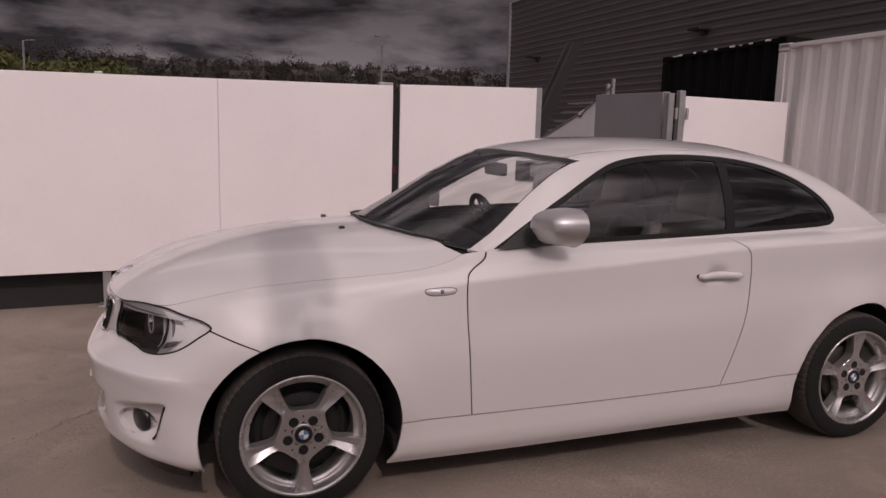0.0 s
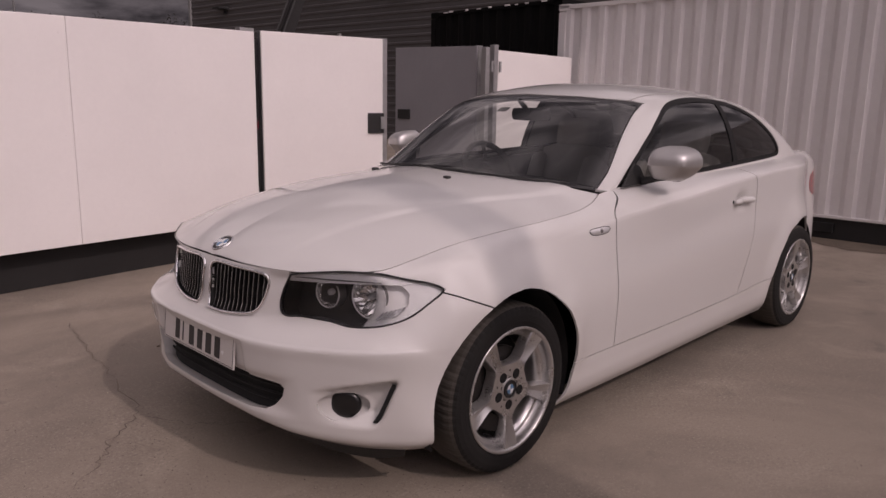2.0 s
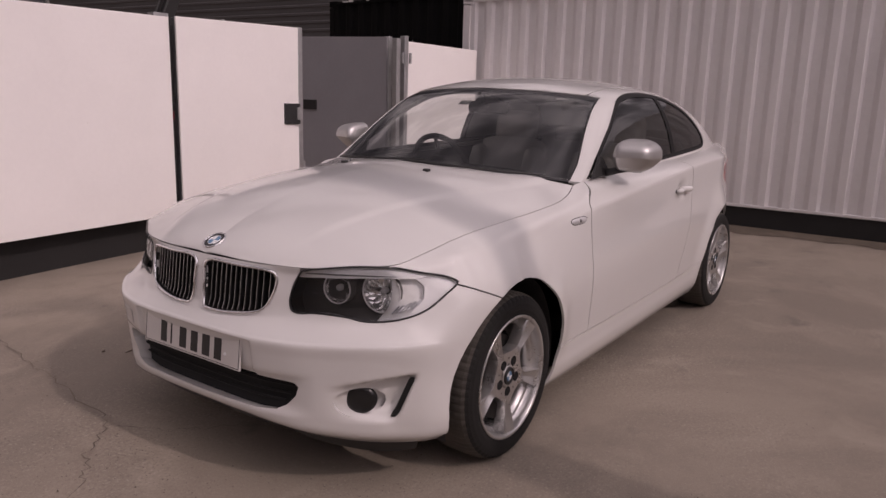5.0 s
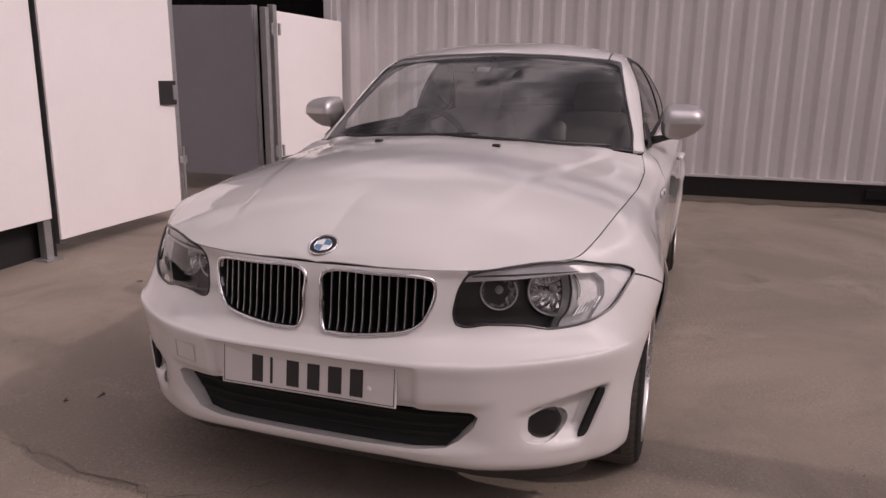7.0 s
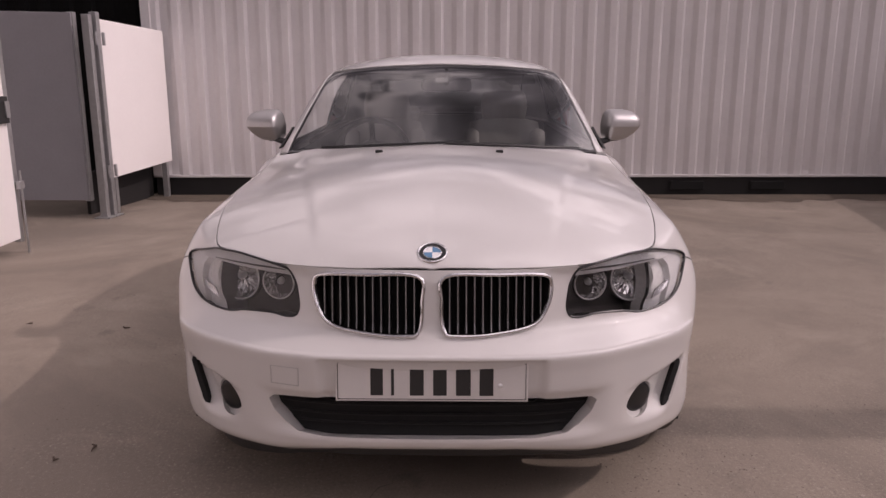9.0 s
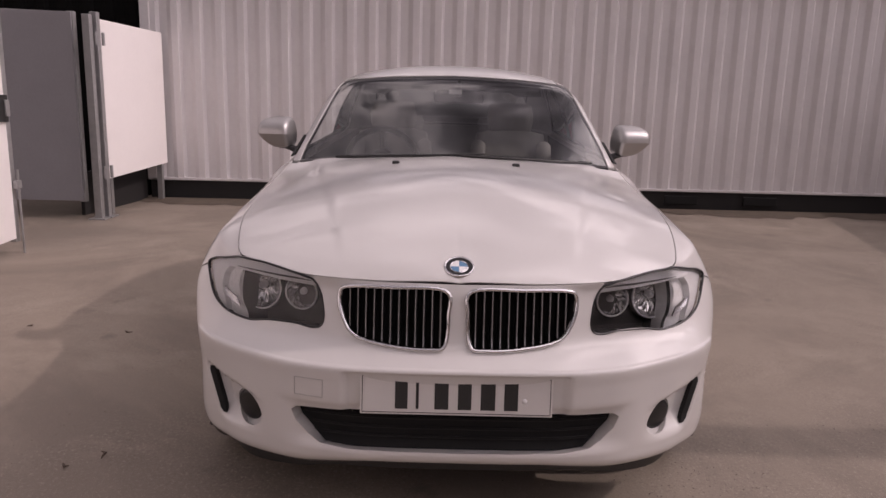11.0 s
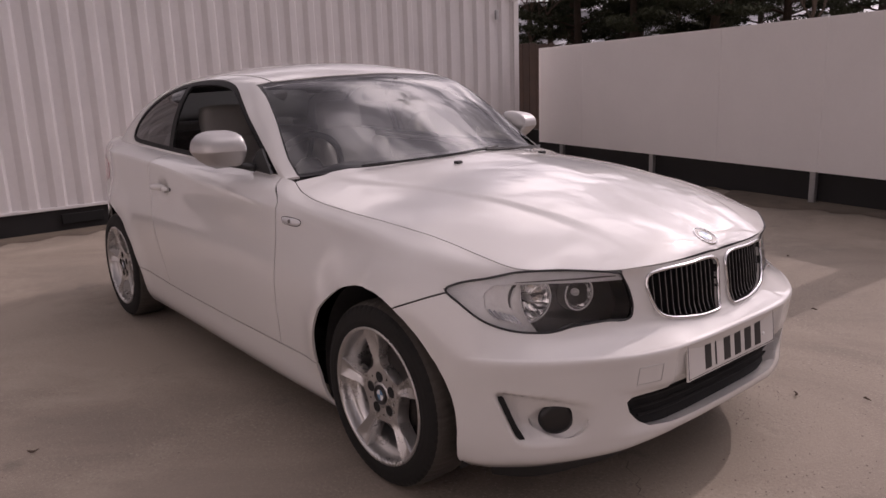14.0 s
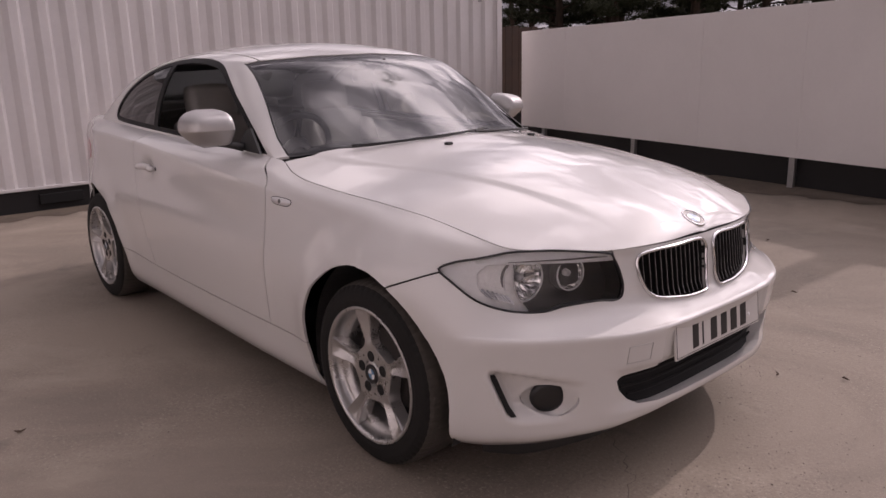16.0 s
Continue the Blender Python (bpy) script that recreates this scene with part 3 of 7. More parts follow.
def shipping_container(name, p, q, depth, z0, z1, paint, label, pitch):
    """Front wall from p to q; the box runs back by depth."""
    c = empty(name)
    P, Q = Vector((*p, 0)), Vector((*q, 0))
    d = (Q - P).normalized()
    back = Vector((-d.y, d.x, 0))
    if back.x > 0:
        back = -back
    A, B = P + back * depth, Q + back * depth
    s = 1 if Vector((-d.y, d.x, 0)).dot(back) < 0 else -1
    ins = 0.012
    fp, fq = P + d * 0.1 + back * ins, Q - d * 0.1 + back * ins
    part("side_wall", corrugated(bmesh.new(), fp[:2], fq[:2], z0 + 0.025, z1 - 0.05, pitch, 0.036, s), paint, c, "pressed corrugated steel wall")
    part("side_wall", corrugated(bmesh.new(), (A + d * 0.1)[:2], (B - d * 0.1)[:2], z0 + 0.025, z1 - 0.05, pitch, 0.036, -s), paint, c)
    part("end_wall", corrugated(bmesh.new(), (P + back * 0.1 + d * ins)[:2], (A - back * 0.1 + d * ins)[:2], z0 + 0.025, z1 - 0.05, pitch, 0.036, -s), paint, c)
    part("end_wall", corrugated(bmesh.new(), (Q + back * 0.1 - d * ins)[:2], (B - back * 0.1 - d * ins)[:2], z0 + 0.025, z1 - 0.05, pitch, 0.036, s), paint, c)

    def bar(a, b, za, zb, w, nm):
        e = (b - a).normalized()
        side = Vector((-e.y, e.x, 0))
        cen = (P + Q + A + B) / 4
        if side.dot(cen - a) < 0:
            side = -side
        bm = bmesh.new()
        vs = [bm.verts.new((x.x, x.y, z)) for z in (za, zb) for x in (a, b, b + side * w, a + side * w)]
        for f in ((0, 1, 2, 3), (7, 6, 5, 4), (0, 4, 5, 1), (1, 5, 6, 2), (2, 6, 7, 3), (3, 7, 4, 0)):
            bm.faces.new([vs[i] for i in f])
        bmesh.ops.recalc_face_normals(bm, faces=bm.faces)
        bmesh.ops.bevel(bm, geom=bm.edges[:], offset=0.006, segments=2, affect="EDGES")
        part(nm, bm, paint, c)
    for a, b in ((P, Q), (Q, B), (B, A), (A, P)):
        bar(a, b, z1 - 0.055, z1 - 0.005, 0.06, "top_rail")
        bar(a, b, z0, z0 + 0.030, 0.06, "bottom_rail")
    for corner, e in ((P, d), (Q, -d), (A, d), (B, -d)):
        bar(corner + e * 0.0, corner + e * 0.11, z0, z1 - 0.09, 0.11, "corner_post")
        bar(corner - e * 0.004, corner + e * 0.16, z1 - 0.08, z1 + 0.004, 0.16, "corner_casting")
    roof = bmesh.new()
    vs = [roof.verts.new((x.x, x.y, z1 - 0.03)) for x in (P, Q, B, A)]
    roof.faces.new(vs)
    part("roof", roof, paint, c)
    base = bmesh.new()
    i = 0.035
    pts = [P + back * i + d * 0.02, Q + back * i - d * 0.02, B - back * i, A - back * i]
    vs = [base.verts.new((x.x, x.y, z)) for z in (0.0, z0 + 0.01) for x in pts]
    for f in ((0, 1, 5, 4), (1, 2, 6, 5), (2, 3, 7, 6), (3, 0, 4, 7), (4, 5, 6, 7)):
        base.faces.new([vs[k] for k in f])
    bmesh.ops.recalc_face_normals(base, faces=base.faces)
    part("plinth", base, BLACK, c, "black base under the container")
    if z0 > 0.1:
        for s0 in (2.35, 3.30, 6.3, 7.25):
            e = P + d * s0
            # each pocket is a solid dark block; its hollow's shade is in the colour
            pk = boxes(((-0.20, -0.004, 0.075), (0.20, 0.030, 0.175)), bevel=0.006)
            put_m = Matrix.Translation(e + back * 0.03) @ Matrix((d, -back, Vector((0, 0, 1)))).transposed().to_4x4()
            bmesh.ops.transform(pk, matrix=put_m, verts=pk.verts[:])
            part("forklift_pocket", pk, DARK, c, "dark block drawn as a shaded forklift pocket")
    return tagged(c, label, "container")


shipping_container("shipping_container", (-6.012, -3.50), (-6.132, 6.13), 2.44, 0.224, 2.545, CONT_PAINT, "long white corrugated steel shipping container on black base", 0.2485)
shipping_container("shipping_container", (-6.40, -6.25), (-6.20, -3.60), 6.0, 0.0, 2.66, BLACK_PAINT, "black shipping container seen end on behind the gate", 0.28)


vent = Vector((-6.113, 5.66, 2.26))
white_box = [o for o in scene.objects if o.name.startswith("shipping_container")][0]
part("vent", boxes(((vent.x - 0.02, vent.y - 0.028, vent.z - 0.065), (vent.x + 0.012, vent.y + 0.028, vent.z + 0.065)), bevel=0.006), STEEL, white_box, "small grey vent cover")


black_box = [o for o in scene.objects if o.name.startswith("shipping_container")][-1]
r8 = random.Random(2)
for k in range(9):
    y = -5.95 + 0.26 * k + r8.uniform(-0.08, 0.08)
    x = -6.392 + (y + 6.25) * 0.0755
    w = r8.uniform(0.015, 0.05)
    part("paint_chip", boxes(((x + 0.008, y - w, 2.635), (x + 0.016, y + w, 2.635 + r8.uniform(0.012, 0.03))), bevel=0.002), CONT_PAINT, black_box, "bare pale chip on the top rail")


def dirt_drift(p, q, wide, seed):
    """Damp dirt gathered along a wall's foot, with a ragged edge."""
    r6 = random.Random(seed)
    p, q = Vector((*p, 0)), Vector((*q, 0))
    d = (q - p).normalized()
    out = Vector((d.y, -d.x, 0))
    n = int((q - p).length / 0.04)
    bm = bmesh.new()
    rows = []
    for i in range(n + 1):
        c = p.lerp(q, i / n)
        w = wide * (0.75 + 0.8 * noise.noise(c * 0.9) + 0.35 * noise.noise(c * 5.0)) + r6.uniform(-0.012, 0.012)
        w = max(w, 0.05)
        rows.append([bm.verts.new(c + out * (w * k) + Vector((0, 0, h))) for k, h in ((0, 0.022), (0.45, 0.016), (0.85, 0.011), (1.0, 0.004))])
    for a, b in zip(rows, rows[1:]):
        for i in range(3):
            bm.faces.new((a[i], b[i], b[i + 1], a[i + 1]))
    bmesh.ops.recalc_face_normals(bm, faces=bm.faces)
    if bm.faces[:][0].normal.z < 0:
        bmesh.ops.reverse_faces(bm, faces=bm.faces[:])
    ob = new("dirt", mesh_of("dirt", bm, DIRT, True))
    tagged(ob, "ragged strip of damp dirt along the wall foot", "dirt", kind="stuff")


dirt_drift((-5.99, -3.5), (-6.11, 6.1), 0.42, 3)
dirt_drift((-6.4, 6.84), (6.0, 3.93), 0.72, 4)

# ---------------------------------------------------------------- clad building
def cladding_wall(bm, p, q, z0, z1, pitch, deep, out):
    p, q = Vector((*p, 0)), Vector((*q, 0))
    nrm = Vector((-(q - p).y, (q - p).x, 0)).normalized() * out
    prev, z = None, z0
    while z < z1:
        for f, o in ((0, 0), (0.55, 0), (0.68, deep), (0.9, deep)):
            zz = min(z + f * pitch, z1)
            cur = [bm.verts.new((c.x + nrm.x * o, c.y + nrm.y * o, zz)) for c in (p, q)]
            if prev:
                bm.faces.new((prev[0], prev[1], cur[1], cur[0]))
            prev = cur
        z += pitch
    return bm


BW_A, BW_B = (-14.40, -30.0), (-15.9, -3.4)
hall = empty("building")
part("wall", cladding_wall(bmesh.new(), BW_A, BW_B, 0, 7.69, 0.25, 0.038, -1), CLADDING, hall, "dark grey horizontal profiled cladding")
part("wall", cladding_wall(bmesh.new(), (-45, -31.7), BW_A, 0, 7.69, 0.25, 0.038, -1), CLADDING, hall)
part("wall", cladding_wall(bmesh.new(), BW_B, (-45, -5.1), 0, 7.69, 0.25, 0.038, -1), CLADDING, hall)
bm = bmesh.new()
vs = [bm.verts.new(v) for v in ((-14.30, -30.2, 7.69), (-15.8, -3.3, 7.69), (-45, -5.0, 7.85), (-45, -31.8, 7.85))]
bm.faces.new(vs)
bmesh.ops.solidify(bm, geom=bm.faces[:], thickness=0.14)
part("roof", bm, CLADDING, hall)
part("corner_trim", boxes(((-14.46, -30.08, 0), (-14.30, -29.92, 7.71)), bevel=0.01), STEEL, hall, "pale corner flashing")
for y, z in ((-27.2, 5.0), (-16.6, 4.95)):
    x = -14.40 - (y + 30.0) * 0.0564
    lampb = part("wall_light", boxes(((x + 0.0, y - 0.28, z - 0.06), (x + 0.5, y + 0.28, z + 0.04)), bevel=0.02), PLASTIC, hall, "black flood light on the wall")
    part("bracket", boxes(((x - 0.02, y - 0.05, z - 0.22), (x + 0.12, y + 0.05, z - 0.06)), bevel=0.01), PLASTIC, lampb)
tagged(hall, "large hall clad in dark grey profiled sheet", "building")

# outside stair beside the hall: closed side, handrail, dark conveyor beam over it
stair = empty("outside_stair")
bm = prism([(-7.65, 0), (-7.65, 1.30), (-9.32, 2.42), (-10.65, 2.42), (-10.65, 0)], -13.0, -12.9)
part("side_panel", bm, GREY_BOARD, stair, "grey sheet stair side")
for k in range(10):
    part("tread", boxes(((-7.80 - 0.18 * k, -14.2, 0.25 + 0.117 * k * 2 - 0.03), (-7.50 - 0.18 * k, -13.0, 0.25 + 0.117 * k * 2)), bevel=0.004), STEEL, stair)
part("handrail", tube([(-7.65, -12.86, 1.38), (-8.70, -12.86, 2.02), (-8.78, -12.86, 1.97), (-8.90, -12.86, 2.14), (-9.62, -12.86, 2.74)], 0.025), PLASTIC, stair, "dark bent handrail")
for x, z in ((-9.56, 2.80), (-9.70, 2.93)):
    part("rail_post", boxes(((x - 0.04, -13.0, 0), (x + 0.04, -12.92, z)), bevel=0.005), STEEL, stair)
tagged(stair, "grey outside stair with handrail beside the hall", "stair")
beam = empty("conveyor")
for y in (-13.62, -13.30):
    part("side_plate", prism([(-7.43, 0.9), (-8.74, 3.80), (-8.98, 3.80), (-7.78, 0.9)], y - 0.012, y + 0.012), BLACK, beam, "black sheet side plate")
    part("edge_rail", tube([(-7.40, y, 0.9), (-8.72, y, 3.81)], 0.022, 6), PLASTIC, beam)
part("belt", prism([(-7.52, 0.95), (-8.80, 3.78), (-8.84, 3.78), (-7.56, 0.95)], -13.60, -13.32), BLACK, beam, "black rubber belt")
for x, z in ((-7.95, 1.5),):
    part("leg", boxes(((x - 0.04, -13.40, 0), (x + 0.04, -13.32, z)), bevel=0.004), PLASTIC, beam)
tagged(beam, "dark slanting conveyor leaning up towards the hall wall", "conveyor")


# ---------------------------------------------------------------- lamp posts
def street_lamp(at, height, radius, arm, label):
    lamp = empty("street_lamp", at)
    part("column", tube([(0, 0, 0), (0, 0, 0.9), (0, 0, 1.0), (0, 0, height)], [radius * 1.25, radius * 1.25, radius, radius * 0.8], 16), POST_GREY, lamp, smooth=True)
    part("arm", tube([(0, 0, height - 0.05), (arm * 0.5, 0, height + 0.05), (arm, 0, height + 0.06)], radius * 0.45), POST_GREY, lamp)
    part("head", boxes(((min(arm, arm * 1.6), -0.12, height), (max(arm, arm * 1.6), 0.12, height + 0.12)), bevel=0.03), POST_GREY, lamp, "grey lamp head")
    part("base_plate", boxes(((-0.2, -0.2, 0), (0.2, 0.2, 0.02)), bevel=0.004), POST_GREY, lamp)
    return tagged(lamp, label, "street lamp", "street lamps")


street_lamp((11.6, -60, -1.5), 9.05, 0.10, -0.5, "grey steel street lamp behind the fence")
street_lamp((-15.7, -60, -1.5), 11.1, 0.10, 0.4, "tall grey steel street lamp on the road beyond")
street_lamp((0.11, 7.3, 0), 8.2, 0.145, 0.8, "grey steel lamp column whose shadow crosses the bonnet")
street_lamp((-21.0, 14.4, -0.2), 9.0, 0.05, 0.5, "thin grey lamp column beyond the container")


# ---------------------------------------------------------------- distance
def hill_height(x, y):
    d = math.hypot(x, y)
    return (0.12 + 0.88 * smooth(-0.1, -0.5, y / max(d, 1.0))) * 51 * smooth(180, 690, d) + 7 * noise.noise(Vector((x, y, 0)) * 0.005) * smooth(200, 500, d)


def build_hills():
    bm = bmesh.new()
    rows = []
    for i in range(18):
        r = 110 + 38 * i
        rows.append([bm.verts.new((r * math.cos(a), r * math.sin(a), -2.0 + hill_height(r * math.cos(a), r * math.sin(a)))) for a in [2 * math.pi * k / 120 for k in range(120)]])
    for a, b in zip(rows, rows[1:]):
        for k in range(120):
            j = (k + 1) % 120
            bm.faces.new((a[k], a[j], b[j], b[k]))
    bmesh.ops.recalc_face_normals(bm, faces=bm.faces)
    ob = new("hills", mesh_of("hills", bm, HILL, True))
    tagged(ob, "low dark green hillside with housing", "hill", kind="structure")


build_hills()


def leaf_cloud(bm, centre, size, count, leaf, rnd, flat=1.0):
    for _ in range(count):
        u = Vector((rnd.gauss(0, 1), rnd.gauss(0, 1), rnd.gauss(0, 1))).normalized() * rnd.random() ** 0.45
        p = Vector(centre) + Vector((u.x * size[0], u.y * size[1], u.z * size[2]))
        e1 = Vector((rnd.uniform(-1, 1), rnd.uniform(-1, 1), rnd.uniform(-1, 1) * flat)).normalized()
        e2 = e1.cross(Vector((rnd.uniform(-1, 1), rnd.uniform(-1, 1), rnd.uniform(-1, 1)))).normalized()
        s = leaf * rnd.uniform(0.5, 1.3)
        bm.faces.new([bm.verts.new(p + e1 * s), bm.verts.new(p + e2 * s * 0.6), bm.verts.new(p - e1 * s)])


def house(at, rz, w, d, h, wall_mat):
    ob = empty("house", at, rz)
    part("wall", boxes(((-w / 2, -d / 2, -2), (w / 2, d / 2, h))), wall_mat, ob)
    bm = prism([(-d / 2 - 0.3, h), (d / 2 + 0.3, h), (0, h + d * 0.36)], -w / 2 - 0.2, w / 2 + 0.2, "x")
    r = part("roof", bm, TILE, ob, "dark tiled pitched roof")
    part("chimney", boxes(((w * 0.3, -0.4, h + d * 0.2), (w * 0.3 + 0.8, 0.4, h + d * 0.36 + 1.2))), BRICK, r)
    for sx in (-0.3, 0.05, 0.3):
        for z in (1.0, 3.6):
            for sy in (-1, 1):
                y = sy * (d / 2 + 0.02)
                part("window", boxes(((w * sx - 0.6, y - 0.05, z), (w * sx + 0.6, y + 0.05, z + 1.3))), PANE, ob)
    tagged(ob, "distant brick house with dark tiled roof on the hillside", "house", "houses on the hill")
    return ob


rnd = random.Random(11)
homes = [house((0, 0, -60), 0, 9, 8, 5.4, BRICK), house((0, 0, -60), 0, 13, 8, 5.2, RENDERED)]
spots = []
for i in range(26):
    a = radians(rnd.uniform(-112, -86))
    r = rnd.uniform(440, 620)
    spots.append((r * math.cos(a), r * math.sin(a)))
for i, (x, y) in enumerate(spots):
    m = pose(x, y, hill_height(x, y) - 2.2, 0, 0, rnd.uniform(-40, 40))
    if i < 2:
        homes[i].matrix_basis = m
    else:
        copy_thing(homes[i % 2], m)


def build_far_trees():
    bm = bmesh.new()
    r2 = random.Random(5)
    for i in range(680):
        a = radians(r2.uniform(-122, -78))
        r = r2.uniform(300, 690)
        x, y = r * math.cos(a), r * math.sin(a)
        h = r2.uniform(5, 12) * (1.5 if r2.random() < 0.06 else 1.0)
        w = h * r2.uniform(0.25, 0.6)
        leaf_cloud(bm, (x, y, hill_height(x, y) - 2 + h * 0.5), (w, w, h * 0.55), 120, 1.05, r2)
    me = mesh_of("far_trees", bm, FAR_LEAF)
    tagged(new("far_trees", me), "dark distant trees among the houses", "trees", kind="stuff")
    bm = bmesh.new()
    for i in range(130):
        x = (r2.uniform(6.0, 24) if i % 3 else r2.uniform(20, 60)) if i % 6 else r2.uniform(0, 8)
        y = -70 + r2.uniform(-8, 8)
        h = r2.uniform(7.4, 8.8) if x > 5 else r2.uniform(4.0, 6.5)
        leaf_cloud(bm, (x, y, h * 0.5 - 1.0), (2.8, 2.8, h * 0.46), 1100, 0.36, r2)
    me = mesh_of("hedge", bm, HEDGE)
    tagged(new("hedge", me), "green overgrown hedge and shrubs behind the fence", "hedge", kind="stuff")


build_far_trees()


def pine(at, height, seed):
    r3 = random.Random(seed)
    tree = empty("pine_tree", at)
    lean = Vector((r3.uniform(-0.03, 0.03), r3.uniform(-0.03, 0.03), 0))
    path = [Vector((0, 0, 0)) + lean * z + Vector((0, 0, z)) for z in np.linspace(0, height, 9)]
    part("trunk", tube(path, [0.22 * (1 - 0.9 * i / 8) + 0.02 for i in range(9)], 8), BARK, tree)
    limbs, crown = bmesh.new(), bmesh.new()
    for k in range(58):
        z = height * (0.12 + 0.86 * r3.random())
        reach = (1 - z / height) * 3.6 + 0.7
        reach *= r3.uniform(0.5, 1.1)
        a = r3.uniform(0, 2 * math.pi)
        d = Vector((math.cos(a), math.sin(a), r3.uniform(-0.25, 0.35)))
        o = Vector((0, 0, z)) + lean * z
        tip = o + d * reach
        tube([o, o.lerp(tip, 0.5) + Vector((0, 0, 0.1)), tip], [0.045, 0.03, 0.012], 4, bm=limbs)
        for s in (0.40, 0.56, 0.72, 0.86, 1.0):
            leaf_cloud(crown, o.lerp(tip, s), (0.60, 0.60, 0.20), 95, 0.115, r3)
    tagged(part("limb", limbs, BARK, tree), kind="stuff")
    part("crown", crown, NEEDLES, tree, "dark green needle clumps with gaps")
    return tagged(tree, "tall dark pine tree behind the fence", "tree", "pines behind the fence")


def bare_tree(at, height, seed):
    r3 = random.Random(seed)
    tree = empty("bare_tree", at)
    limbs = bmesh.new()

    def grow(p, d, length, rad, level):
        q = p + d * length
        tube([p, p.lerp(q, 0.5) + Vector((r3.uniform(-1, 1), r3.uniform(-1, 1), 0)) * length * 0.05, q], [rad, rad * 0.8, rad * 0.6], 4, bm=limbs)
        if level:
            for _ in range(4):
                e = (d + Vector((r3.uniform(-1, 1), r3.uniform(-1, 1), r3.uniform(-0.2, 0.7))) * 0.7).normalized()
                grow(p.lerp(q, r3.uniform(0.45, 1)), e, length * r3.uniform(0.5, 0.75), rad * 0.55, level - 1)
    part("trunk", tube([(0, 0, 0), (0.05, 0, height * 0.3)], [0.12, 0.09], 8), TWIGS, tree)
    grow(Vector((0.05, 0, height * 0.28)), Vector((0, 0, 1)), height * 0.3, 0.08, 4)
    part("limb", limbs, TWIGS, tree, "bare brown twigs in early spring")
    return tagged(tree, "bare deciduous tree in early spring", "tree", "bare trees")


pines = [pine((-19.5, 27.0, -0.8), 13.0, 1), pine((-24.0, 28.0, -0.8), 12.0, 2)]
for i, (x, y, rz, s) in enumerate([(-21.6, 31.0, 40, 1.05), (-16.6, 30.0, 160, 0.95), (-13.6, 29.5, 250, 1.0), (-27.0, 30.0, 80, 0.92), (-10.6, 32.0, 20, 1.05), (-17.6, 25.0, 200, 0.9), (-34.5, 26, 300, 1.0),
                                   (-14.8, 26.0, 10, 0.9), (-20.8, 25.2, 75, 0.9), (-18.0, 36, 60, 1.1), (-24, 38, 140, 1.1), (-12, 38, 210, 1.1)]):
    copy_thing(pines[i % 2], pose(x, y, -1.0, 0, 0, rz))
bares = [bare_tree((-27.5, 24.0, -0.8), 9.0, 4)]
for x, y, rz in ((-25.6, 23.0, 70), (-29.2, 25.5, 150), (-23.2, 24.5, 250), (-15.0, 26.5, 300), (-11.5, 27.5, 20)):
    copy_thing(bares[0], pose(x, y, -0.9, 0, 0, rz))


def build_undergrowth():
    bm = bmesh.new()
    r4 = random.Random(9)
    for i in range(60):
        x = r4.uniform(-36, -8)
        h = r4.uniform(1.6, 3.2)
        leaf_cloud(bm, (x, 20.5 + r4.uniform(-2, 3) - x * 0.05, h * 0.45 - 0.8), (1.6, 1.4, h * 0.6), 220, 0.16, r4)
    tagged(new("undergrowth", mesh_of("undergrowth", bm, HEDGE)), "green shrubs below the pines", "shrubs", kind="stuff")


build_undergrowth()

# ---------------------------------------------------------------- the car: body surface
# x ahead, y to the car's left, z up; the origin lies on the ground under the front axle
WHEELBASE, ARCH_R, HUB_Z = 2.66, 0.375, 0.310

V_ARC = [0, 0.14, 0.26, 0.42, 0.57, 0.71, 0.82, 0.91, 1.0]
front_x = pchip(V_ARC, [0.785, 0.784, 0.778, 0.742, 0.655, 0.540, 0.425, 0.300, 0.160])
front_y = pchip(V_ARC, [0.0, 0.15, 0.27, 0.43, 0.588, 0.728, 0.806, 0.848, 0.862])
lip_x = pchip(V_ARC, [0.704, 0.700, 0.684, 0.638, 0.572, 0.470, 0.350, 0.248, 0.160])
lip_y = pchip(V_ARC, [0.0, 0.15, 0.27, 0.42, 0.53, 0.655, 0.692, 0.711, 0.724])
lip_z = pchip(V_ARC, [0.765, 0.766, 0.765, 0.765, 0.776, 0.784, 0.812, 0.836, 0.852])
# above the bumper's crease the lamps and the wings' noses stand farther back
set_back = pchip(V_ARC, [0.0, 0.006, 0.018, 0.038, 0.026, 0.026, 0.037, 0.022, 0.0])
BACK_SHARE = [0, 0, 0, 0, 0, 0, 0.12, 0.9, 1, 1]
X_SIDE = [0.16, -0.05, -0.25, -0.45, -0.57, -0.66, -0.77, -1.30, -1.92, -2.55, -3.05]
belt_y = pchip(X_SIDE, [0.724, 0.745, 0.757, 0.757, 0.748, 0.732, 0.735, 0.742, 0.738, 0.722, 0.655])
belt_z = pchip(X_SIDE, [0.852, 0.8725, 0.886, 0.902, 0.925, 0.958, 0.966, 0.984, 1.003, 1.026, 1.035])
W_ARC = [0, 0.2, 0.4, 0.62, 0.82, 1.0]
rear_x = pchip(W_ARC, [-3.05, -3.25, -3.41, -3.51, -3.56, -3.58])
rear_y = pchip(W_ARC, [0.740, 0.715, 0.650, 0.50, 0.27, 0.0])
tail_x = pchip(W_ARC, [-3.05, -3.22, -3.36, -3.43, -3.46, -3.47])
tail_y = pchip(W_ARC, [0.655, 0.625, 0.55, 0.40, 0.2, 0.0])
FRONT_Z = [0.186, 0.226, 0.280, 0.395, 0.495, 0.5445, 0.5525, 0.600, 0.680, 0.740]
